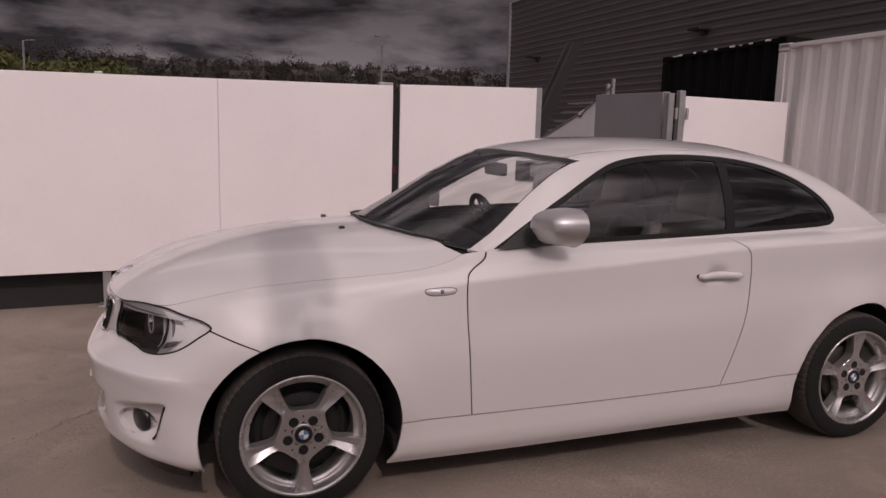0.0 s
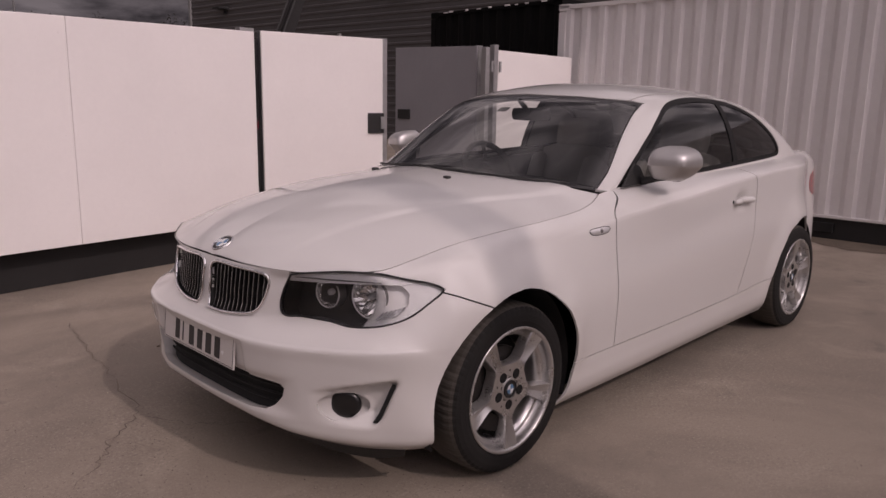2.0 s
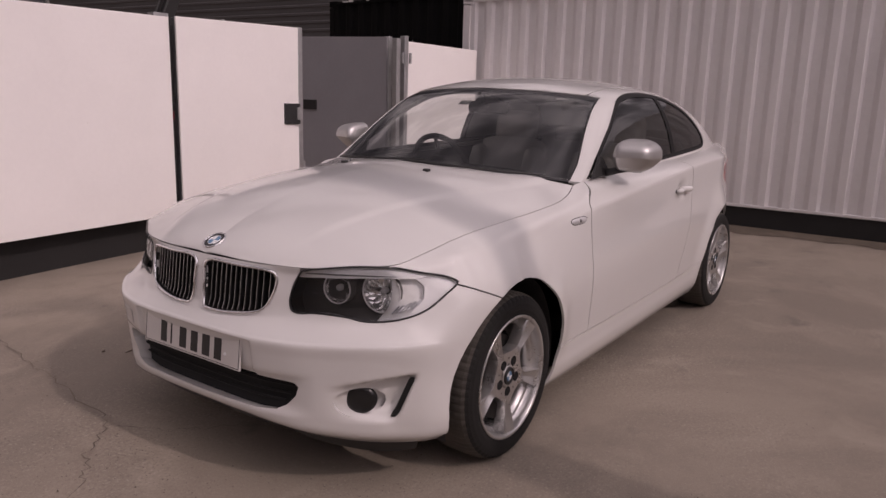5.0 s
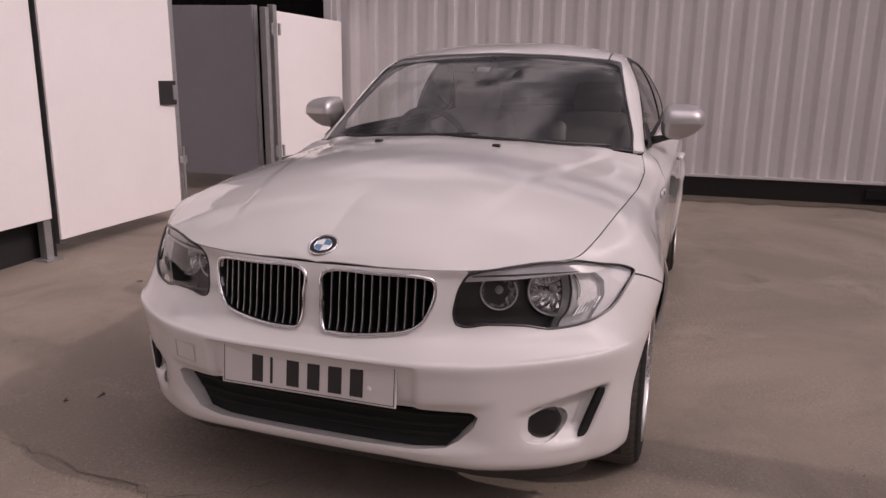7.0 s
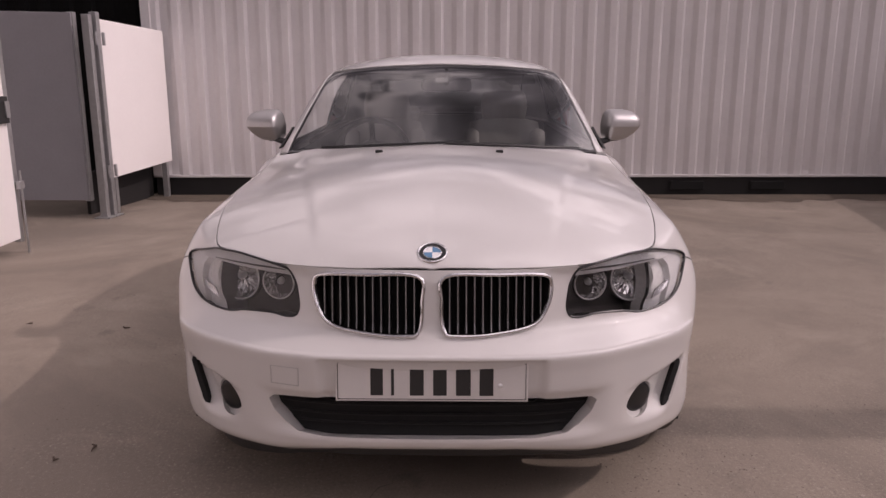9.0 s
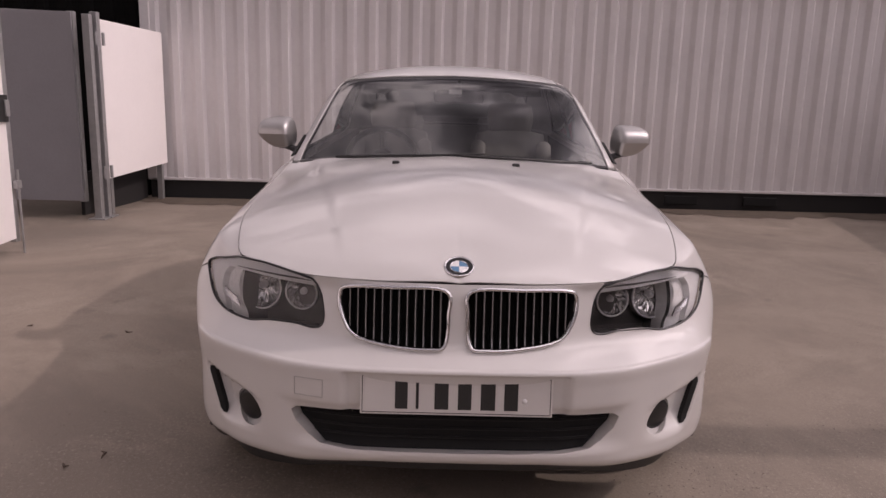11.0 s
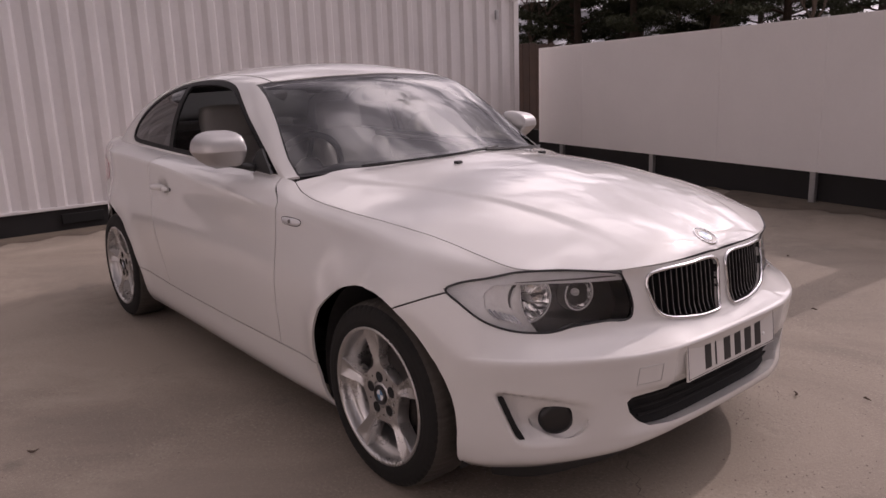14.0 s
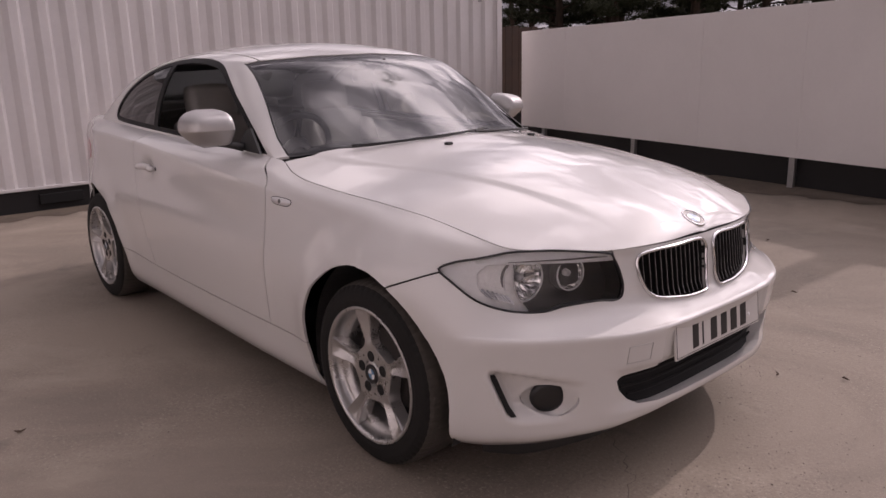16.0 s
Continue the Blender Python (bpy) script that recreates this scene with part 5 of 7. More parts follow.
lower.add("bumper", [(0.372, 0.731), (0.334, 0.722), (0.29, 0.706), (0.165, 0.655), (0.05, 0.6), (0.05, 0.0), (1.0, 0.0), (1.0, 0.79), (0.372, 0.79)], "xz", lambda f: f[PATCH] == 0 and f.calc_center_median().x > -0.1)
SHUT = [(lip_x(v), lip_y(v)) for v in np.linspace(0, 1, 60)] + [(x, belt_y(x)) for x in np.linspace(0.14, -0.66, 40)]
SHUT = [(SHUT[0][0], -0.05)] + SHUT
half_in = [p for p in strip(SHUT, 0.0070)]
lower.add("gap", half_in, "xy", lambda f: f[PATCH] == 1)
lower.add("bonnet", [(-1, -1), (1, -1), (1, 1), (-1, 1)], "xy", lambda f: f[PATCH] == 1)
lower.add("boot", [(-4, -1), (-2, -1), (-2, 1), (-4, 1)], "xy", lambda f: f[PATCH] == 2)
lower.add("fender", [(-0.8, 0.0), (0.6, 0.0), (0.6, 1.2), (-0.8, 1.2)], "xz", lambda f: f[PATCH] == 0 and f.calc_center_median().x > -0.78)
R = lower.names()
for key, nm, lab in (("bonnet", "bonnet", "long white bonnet with two soft creases"), ("fender", "front_wing", ""), ("door", "door", "white frameless door"), ("rest", "rear_wing", ""), ("sill", "sill", ""),
                     ("bumper", "front_bumper", "white bumper with hollows for fog lamps"), ("boot", "boot_lid", "")):
    data = lower.panel(R[key])
    if key in ("door", "fender", "sill"):
        for s in (1, -1):
            half = lower.panel(R[key], both=False)
            if s < 0:
                half = ([Vector((v.x, -v.y, v.z)) for v in half[0]], [Vector((n.x, -n.y, n.z)) for n in half[1]], [p[::-1] for p in half[2]])
            made = sheet_object(nm, half, PAINT, CAR, lab)
            if key == "door":
                DOORS = (DOORS if s < 0 else []) + [made]
    else:
        made = sheet_object(nm, data, PAINT, CAR, lab)
    if key == "bumper":
        BUMPER = made
    if key == "bonnet":
        BONNET = made


def flip(data):
    v, n, p = data
    return [Vector((a.x, -a.y, a.z)) for a in v], [Vector((a.x, -a.y, a.z)) for a in n], [q[::-1] for q in p]


def pair(name, sheet, faces, mat, parent, label="", **kw):
    """The same panel on both sides of the car, as two objects."""
    one = sheet.panel(faces, both=False, **kw)
    return [sheet_object(name, d, mat, parent, label) for d in (one, flip(one))]


pair("panel_gap", lower, R["gap"], DARK, CAR, push=-0.007, lip=0)
sheet_object("lower_intake", lower.panel(R["intake"], push=-0.045, lip=0), DARK, BUMPER, "black recessed air intake")
sheet_object("intake_edge", lower.panel(R["intake"], lip=0.05, rim_only=True), PAINT, BUMPER)
pair("fog_funnel", lower, R["fog"], PAINT, BUMPER, lip=0.024, rim_only=True)
pair("fog_floor", lower, R["fog"], PAINT, BUMPER, push=-0.023, lip=0)
pair("tail_lamp", lower, R["tail"], RED_LENS, CAR, "red tail lamp", push=0.002)

# ---------------------------------------------------------------- greenhouse, glass
upper = Sheet(upper_body())
WS = [(-0.02, 1.013), (0.20, 1.008), (0.40, 0.996), (0.58, 0.978), (0.695, 0.962)] + [(0.682, 1.03), (0.652, 1.11), (0.616, 1.205), (0.582, 1.300), (0.566, 1.327)] + [(0.52, 1.338), (0.30, 1.355), (-0.02, 1.365)]
WS_GLASS = [(-0.03, 1.027), (0.20, 1.022), (0.40, 1.010), (0.58, 0.992), (0.687, 0.975)] + [(0.677, 1.033), (0.647, 1.113), (0.611, 1.208), (0.578, 1.296), (0.562, 1.319)] + [(0.50, 1.328), (0.29, 1.344), (-0.03, 1.353)]
SIDE = [(-0.775, 0.972), (-1.10, 0.984), (-1.60, 1.000), (-2.20, 1.024), (-2.45, 1.036)] + [tuple(p) for p in rounded([(-2.53, 1.045), (-2.562, 1.073), (-2.535, 1.138), (-2.45, 1.214), (-2.32, 1.283), (-2.15, 1.333), (-1.95, 1.358), (-1.72, 1.362), (-1.52, 1.348), (-1.36, 1.313), (-1.20, 1.233)], 4, False)] + [(-1.05, 1.145), (-0.90, 1.053)]
def inset(poly, d):
    out, n = [], len(poly)
    for k in range(n):
        a, b, c = Vector(poly[k - 1]), Vector(poly[k]), Vector(poly[(k + 1) % n])
        t = ((b - a).normalized() + (c - b).normalized()).normalized()
        out.append(tuple(b + Vector((-t.y, t.x)) * d))
    return out


area = sum(a[0] * b[1] - b[0] * a[1] for a, b in zip(SIDE, SIDE[1:] + SIDE[:1]))
SIDE_IN = inset(SIDE, 0.022 if area > 0 else -0.022)
ws_zone = lambda f: f.calc_center_median().x > -1.33
upper.add("wsglass", WS_GLASS, "yz", ws_zone)
upper.add("wsband", WS, "yz", ws_zone)
side_zone = lambda f: f.calc_center_median().y > 0.3
PILLAR = [(-1.915, 0.99), (-1.965, 0.99), (-1.990, 1.40), (-1.942, 1.40)]
upper.add("pillar", PILLAR, "xz", lambda f: side_zone(f) and inside(SIDE_IN, f.calc_center_median().x, f.calc_center_median().z))
upper.add("sideglass", SIDE_IN, "xz", side_zone)
upper.add("sideband", SIDE, "xz", side_zone)
REARWIN = [(-0.02, 1.34), (0.40, 1.326), (0.50, 1.28), (0.60, 1.12), (0.55, 1.10), (0.30, 1.115), (-0.02, 1.12)]
upper.add("rearglass", REARWIN, "yz", lambda f: f.calc_center_median().x < -2.3 and f.calc_center_median().z < 1.35)
DITCH = [tuple(p) for p in rounded([(-1.13, 0.520), (-1.35, 0.508), (-1.75, 0.502), (-2.15, 0.505), (-2.45, 0.515), (-2.75, 0.53)], 5, False)]
upper.add("gap", strip(DITCH, 0.007), "xy", lambda f: f.calc_center_median().z > 1.2)
U = upper.names()
sheet_object("roof", upper.panel(U["rest"]), PAINT, CAR, "white roof and pillars")
sheet_object("windscreen_band", upper.panel(U["wsband"], push=-0.004), TRIM, CAR, "black ceramic band round the windscreen")
wv, wn, wp = upper.panel(U["wsglass"], push=-0.004, lip=0)
# the glass itself is flatter across and rounder from top to bottom than the frame round it
wn = [Vector((n.x, n.y * 0.62, n.z + 0.38 * (v.z - 1.19))).normalized() for v, n in zip(wv, wn)]
WSCREEN = sheet_object("windscreen", (wv, wn, wp), GLASS, CAR, "clear raked windscreen reflecting the sky")
sheet_object("rear_window", upper.panel(U["rearglass"], push=-0.003, lip=0), GLASS_DEEP, CAR)
sheet_object("window_trim", upper.panel(U["sideband"] + U["pillar"], push=-0.003), WINDOW_TRIM, CAR, "black window surround")
for s in (1, -1):
    for nm, test in (("side_window", lambda f: f.calc_center_median().x > -1.95), ("quarter_window", lambda f: f.calc_center_median().x <= -1.95)):
        v, n, p = upper.panel([f for f in U["sideglass"] if test(f)], push=-0.006, lip=0, both=False)
        if s < 0:
            v, n, p = [Vector((a.x, -a.y, a.z)) for a in v], [Vector((a.x, -a.y, a.z)) for a in n], [q[::-1] for q in p]
        if s > 0 or nm == "quarter_window":   # the driver's window is wound down
            sheet_object(nm, (v, n, p), GLASS_DARK if nm == "side_window" else GLASS_DEEP, CAR)
sheet_object("roof_ditch", upper.panel(U["gap"], push=-0.006, lip=0), DARK, CAR)

# ---------------------------------------------------------------- front details
def on_front(y, z, sheet=None):
    """The body's surface ahead at y, z, and the way out of it."""
    s = sheet or lower
    loc, _, idx, _ = s.tree.ray_cast(Vector((2.0, abs(y), z)), Vector((-1, 0, 0)))
    n = s.normal(loc)
    if y < 0:
        loc, n = Vector((loc.x, -loc.y, loc.z)), Vector((n.x, -n.y, n.z))
    return loc, n


def on_side(x, z):
    loc, _, idx, _ = lower.tree.ray_cast(Vector((x, 2.0, z)), Vector((0, -1, 0)))
    return loc, lower.normal(loc)


def facing(loc, n, turn=0.0):
    """A pose on a surface: local z out of it."""
    return Matrix.Translation(loc) @ n.to_track_quat("Z", "Y").to_matrix().to_4x4() @ pose(0, 0, 0, 0, 0, turn)


def put(bm, m):
    bmesh.ops.transform(bm, matrix=m, verts=bm.verts[:])
    return bm


def span(poly, y):
    """Lowest and highest z of an outline at y."""
    zs = []
    for a, b in zip(poly, poly[1:] + poly[:1]):
        if (a[0] > y) != (b[0] > y):
            zs.append(a[1] + (b[1] - a[1]) * (y - a[0]) / (b[0] - a[0]))
    return min(zs), max(zs)


for s in (1, -1):
    grille = empty("kidney_grille")
    grille.parent = CAR
    ring = [on_front(s * y, z)[0] + on_front(s * y, z)[1] * 0.004 for y, z in KIDNEY]
    part("chrome_frame", tube(ring, 0.0056, 8, True), CHROME, grille, "chrome kidney frame", True)
    back = lower.panel(R["kidney"], push=-0.05, lip=0, both=False)
    sheet_object("backing", back if s > 0 else flip(back), DARK, grille)
    wall = lower.panel(R["kidney"], lip=0.05, both=False, rim_only=True)
    sheet_object("frame_wall", wall if s > 0 else flip(wall), PLASTIC, grille)
    for k in range(12):
        y = 0.048 + 0.0228 * k
        z0, z1 = span(KIDNEY, y)
        bm = bmesh.new()
        rows = []
        for i in range(7):
            z = lerp(z0 + 0.004, z1 - 0.004, i / 6)
            p = on_front(s * y, z)[0]
            x = p.x - 0.009
            rows.append([bm.verts.new(v) for v in ((x, s * y - 0.0028, z), (x + 0.0015, s * y, z), (x, s * y + 0.0028, z), (x - 0.035, s * y + 0.0035, z), (x - 0.035, s * y - 0.0035, z))])
        for a, b in zip(rows, rows[1:]):
            for i in range(5):
                j = (i + 1) % 5
                bm.faces.new((a[i], a[j], b[j], b[i]))
        bmesh.ops.recalc_face_normals(bm, faces=bm.faces)
        slat = part("slat", bm, TRIM, grille)
        bm = bmesh.new()
        rows = []
        for i in range(7):
            z = lerp(z0 + 0.006, z1 - 0.006, i / 6)
            x = on_front(s * y, z)[0].x - 0.0070
            rows.append([bm.verts.new((x, s * y + d, z)) for d in (-0.0010, 0.0010)])
        for a, b in zip(rows, rows[1:]):
            bm.faces.new((a[0], a[1], b[1], b[0]))
        part("chrome_edge", bm, SLAT_EDGE, slat)

# intake bars
for z in (0.325, 0.352, 0.382):
    ys = np.linspace(-0.43 + (0.382 - z) * 0.9, 0.43 - (0.382 - z) * 0.9, 25)
    part("intake_bar", tube([on_front(y, z)[0] + Vector((-0.036, 0, 0)) for y in ys], 0.005, 6, squash=0.8), DARK, BUMPER)

# number plate: plain bars instead of its writing
plate = empty("number_plate")
plate.parent = CAR
tilt = math.degrees(math.atan2(0.010, 0.10))
PM = pose(0.7705, 0, 0.474, 0, -tilt, 0)
part("plate", put(boxes(((-0.006, -0.26, -0.0555), (0.001, 0.26, 0.0555)), bevel=0.0015), PM), PLATE, plate, "white reflective plate")
for lo, hi in (((-0.255, -0.0505), (0.255, -0.0487)), ((-0.255, 0.0487), (0.255, 0.0505)), ((-0.255, -0.0505), (-0.2532, 0.0505)), ((0.2532, -0.0505), (0.255, 0.0505))):
    part("border", put(boxes(((0.001, lo[0], lo[1]), (0.0018, hi[0], hi[1]))), PM), PLATE_INK, plate)
for a, b in ((0.088, 0.135), (0.149, 0.160), (0.194, 0.246), (0.257, 0.308), (0.318, 0.373), (0.382, 0.434)):
    w = (b - a) * 0.14
    part("bar", put(boxes(((0.001, -0.26 + a + w, -0.0395), (0.0022, -0.26 + b - w, 0.0395)), bevel=0.0004), PM), PLATE_INK, plate, "plain dark bar")
part("screw_cap", put(lathe([(0.0001, 0.004), (0.006, 0.003), (0.007, 0.001)], 12, "x", (0, 0.185, -0.012)), PM), WHITE, plate, smooth=True)

# tow eye cover, marked by a thin square groove
tow = empty("tow_eye_cover")
tow.parent = BUMPER
c = [on_front(-y, z)[0] + on_front(-y, z)[1] * 0.001 for y, z in ((0.365, 0.452), (0.445, 0.452), (0.443, 0.505), (0.363, 0.505))]
for a, b in zip(c, c[1:] + c[:1]):
    mid = on_front((a.y + b.y) / 2, (a.z + b.z) / 2)[0]
    part("groove", tube([a, Vector((mid.x + 0.001, (a.y + b.y) / 2, (a.z + b.z) / 2)), b], 0.0009, 5), SLAT_EDGE, tow)


# badge
def quarter_disc(r0, r1, a0, a1, z, n=10):
    bm = bmesh.new()
    inner = [bm.verts.new((r0 * math.cos(a), r0 * math.sin(a), z)) for a in np.linspace(a0, a1, n)]
    outer = [bm.verts.new((r1 * math.cos(a), r1 * math.sin(a), z)) for a in np.linspace(a0, a1, n)]
    for i in range(n - 1):
        bm.faces.new((inner[i], outer[i], outer[i + 1], inner[i + 1]))
    return bm


def badge(m, r, parent, rim_mat=None):
    b = empty("badge")
    b.parent = parent
    part("rim", put(lathe([(r * 0.90, 0.002), (r * 0.93, 0.006), (r, 0.005), (r * 1.02, 0.0)], 32, "z"), m), rim_mat or CHROME, b, "" if rim_mat else "chrome rim", True)
    part("ring", put(quarter_disc(r * 0.60, r * 0.92, 0, 2 * math.pi, 0.0032, 33), m), TRIM, b)
    part("inner_rim", put(lathe([(r * 0.56, 0.0035), (r * 0.59, 0.005), (r * 0.63, 0.0035)], 28, "z"), m), rim_mat or CHROME, b)
    for k in range(4):
        part("quarter", put(quarter_disc(0.0005, r * 0.57, k * math.pi / 2, (k + 1) * math.pi / 2, 0.0034), m), BLUE if k % 2 else WHITE, b, "blue quarter" if k % 2 else "white quarter")


p, _, idx, _ = lower.tree.ray_cast(Vector((0.655, 0.001, 2)), Vector((0, 0, -1)))
n = lower.normal(p)
badge(facing(Vector((p.x, 0, p.z + 0.001)), Vector((n.x, 0, n.z)).normalized(), 90), 0.041, BONNET)

# ---------------------------------------------------------------- headlamps
LAMP_FACES = R["lamp"] + R["lamp_brow"] + R["lamp_outer"] + R["lamp_tip"]
def bowl(x, y, z, turn):
    """The pose of a reflector bowl deep behind the lens: local z along its axis."""
    axis = Vector((math.cos(radians(turn)), math.sin(radians(turn)), 0.03)).normalized()
    side = Vector((0, 0, 1)).cross(axis).normalized()
    return Matrix.Translation((x, y, z)) @ Matrix((side, axis.cross(side), axis)).transposed().to_4x4()


for s in (1, -1):
    mir = (lambda d: d) if s > 0 else flip
    hl = empty("headlamp")
    hl.parent = CAR
    sheet_object("lens", mir(lower.panel(LAMP_FACES, push=-0.002, lip=0, both=False)), LENS, hl, "clear plastic lens")
    sheet_object("housing", mir(lower.panel(R["lamp"], push=-0.105, lip=0, both=False)), LAMP_DARK, hl, "dark grey lamp housing")
    sheet_object("inner_wall", mir(lower.panel(R["lamp"], push=-0.022, lip=0.085, both=False, rim_only=True)), LAMP_DARK, hl, "dark inner wall of the lamp")
    sheet_object("indicator_chamber", mir(lower.panel(R["lamp_outer"], push=-0.034, lip=0.04, both=False)), CHAMBER, hl, "bright indicator chamber")
    sheet_object("end_reflector", mir(lower.panel(R["lamp_tip"], push=-0.014, lip=0.03, both=False)), LAMP_PALE, hl, "pale smooth end reflector")
    bv, bn, bp = lower.panel(R["lamp_brow"], push=-0.006, lip=0, both=False)
    bv = [v - Vector((0.14, 0.10, 0)) * max(0.0, v.z - 0.736) for v in bv]   # the brow leans back a little under the lens
    bn = [(n + Vector((0, 0, 0.45))).normalized() for n in bn]
    sheet_object("brow", mir((bv, bn, bp)), LAMP_PALE, hl, "satin silver brow")
    sheet_object("housing_wall", mir(lower.panel(LAMP_FACES, push=-0.001, lip=0.008, both=False, rim_only=True)), TRIM, hl)
    sealed = [(0.646, 0.7785), (0.581, 0.7800), (0.525, 0.7755), (0.455, 0.7665), (0.428, 0.7600)] + [(0.404, 0.751), (0.384, 0.716), (0.377, 0.683), (0.374, 0.655), (0.379, 0.632), (0.390, 0.622), (0.414, 0.619)] + \
        [(0.464, 0.6245), (0.546, 0.619), (0.610, 0.606), (0.690, 0.6145), (0.750, 0.643), (0.785, 0.694), (0.797, 0.725), (0.768, 0.744), (0.723, 0.7575), (0.685, 0.769)]
    edge = [on_front(s * y, z)[0] - on_front(s * y, z)[1] * 0.0005 for y, z in rounded([Vector(p) for p in sealed], 5, True)]
    part("seal", tube(edge, 0.0034, 6, True), TRIM, hl, "black lamp seal")
    line = [on_front(s * y, z)[0] - on_front(s * y, z)[1] * 0.007 for y, z in ((0.416, 0.7455), (0.470, 0.7495), (0.52, 0.7502), (0.569, 0.7502), (0.62, 0.7490), (0.668, 0.7475))]
    part("brow_groove", tube(line, [0.0022, 0.0042, 0.0042, 0.0036, 0.003, 0.0015], 6, squash=0.6), LAMP_GREY, hl, "dark line along the brow")
    line = [on_front(s * y, z)[0] - on_front(s * y, z)[1] * 0.007 for y, z in ((0.398, 0.7350), (0.464, 0.7390), (0.570, 0.743), (0.65, 0.744), (0.710, 0.7415))]
    part("brow_edge", tube(line, 0.0028, 6), LAMP_PALE, hl, "pale edge under the brow")
    line = [on_front(s * y, z)[0] - on_front(s * y, z)[1] * 0.018 for y, z in PARTING if 0.628 < z < 0.740]
    part("chamber_edge", tube(line, 0.0020, 6), LAMP_PALE, hl, "thin bright edge of the indicator chamber", True)
    for x, y, z, r, nm in ((0.466, 0.598, 0.684, 0.069, "main_reflector"), (0.530, 0.461, 0.685, 0.050, "inner_reflector")):
        m = bowl(x, y, z, 13)
        if s < 0:
            m = Matrix.Diagonal((1, -1, 1, 1)) @ m
        prof = [(r * 0.97, -0.001), (r * 0.90, -0.010), (r * 0.78, -0.020), (r * 0.60, -0.029), (r * 0.40, -0.035), (r * 0.20, -0.037)]
        bm = lathe(prof, 36, "z")
        for k, v in enumerate(bm.verts):
            v.co.z += (0.0024 * (1 if (k % 36) % 6 < 3 else -1) + 0.0018 * math.sin(k * 2.4)) * (0 if v.co.z > -0.004 else 1)
        put(bm, m)
        bmesh.ops.bisect_plane(bm, geom=bm.verts[:] + bm.edges[:] + bm.faces[:], plane_co=(0, 0, 0.744), plane_no=(0, 0, 1), clear_outer=True)
        ref = part(nm, bm, REFLECTOR, hl, "bright faceted reflector")
        bulb = lathe([(0.0001, -0.008), (0.010, -0.011), (0.0115, -0.020), (0.0115, -0.036)], 14, "z", (0, r * 0.02, 0))
        part("bulb", put(bulb, m), LAMP_SILVER, ref, smooth=True)
        ring = [m @ Vector((r * 0.985 * math.cos(a), r * 0.985 * math.sin(a), 0)) for a in np.linspace(math.pi * 0.80, 2.20 * math.pi, 34)]
        part("bezel", tube(ring, 0.0026, 6), LAMP_PALE, ref, smooth=True)
        collar = put(lathe([(r * 1.0, 0.0), (r * 1.06, -0.004), (r * 1.10, -0.035)], 36, "z"), m)
        bmesh.ops.bisect_plane(collar, geom=collar.verts[:] + collar.edges[:] + collar.faces[:], plane_co=(0, 0, 0.744), plane_no=(0, 0, 1), clear_outer=True)
        part("collar", collar, LAMP_GREY, ref, "grey collar round the bowl", True)
    for k in range(7):
        y = 0.670 + 0.0095 * k
        pts = [on_front(s * (y + 0.015 * t), lerp(0.630 + 0.0035 * k, 0.655 + 0.004 * k, t))[0] - on_front(s * y, 0.66)[1] * 0.022 for t in (0, 0.33, 0.66, 1)]
        part("rib", tube(pts, 0.0030, 6), CHROME, hl)

# black blanking discs in the fog openings, and black ribbons drawn as the dark upright slots in the hollows' outer
# walls
for s in (1, -1):
    bm = bmesh.new()
    rows = []
    for z in np.linspace(0.300, 0.434, 12):
        y0 = lerp(0.696, 0.740, (z - 0.30) / 0.13)
        e = 0.006 if 0.302 < z < 0.432 else 0.001
        a = on_front(s * (y0 - e), z)[0] + Vector((0.005, -s * 0.003, 0))
        b = on_front(s * (y0 + 0.013 + e), z)[0] + Vector((0.003, -s * 0.002, 0))
        rows.append([bm.verts.new(v) for v in (a, a.lerp(b, 0.5) + Vector((0.006, -s * 0.004, 0)), b)])
    for p, q in zip(rows, rows[1:]):
        for i in range(2):
            bm.faces.new((p[i], p[i + 1], q[i + 1], q[i]))
    bmesh.ops.recalc_face_normals(bm, faces=bm.faces)
    part("side_slot", bm, DARK, BUMPER, "black ribbon drawn as a dark upright slot")
    q, nn = on_front(s * 0.612, 0.348)
    part("fog_lamp", put(lathe([(0.0001, 0.001), (0.030, 0.0005), (0.040, -0.003), (0.0415, -0.016)], 28, "z"), facing(q - nn * 0.004, (nn + Vector((0.7, 0, 0))).normalized()) @ Matrix.Diagonal((1.27, 1.15, 1, 1))), TRIM, BUMPER, "round dark fog lamp", True)

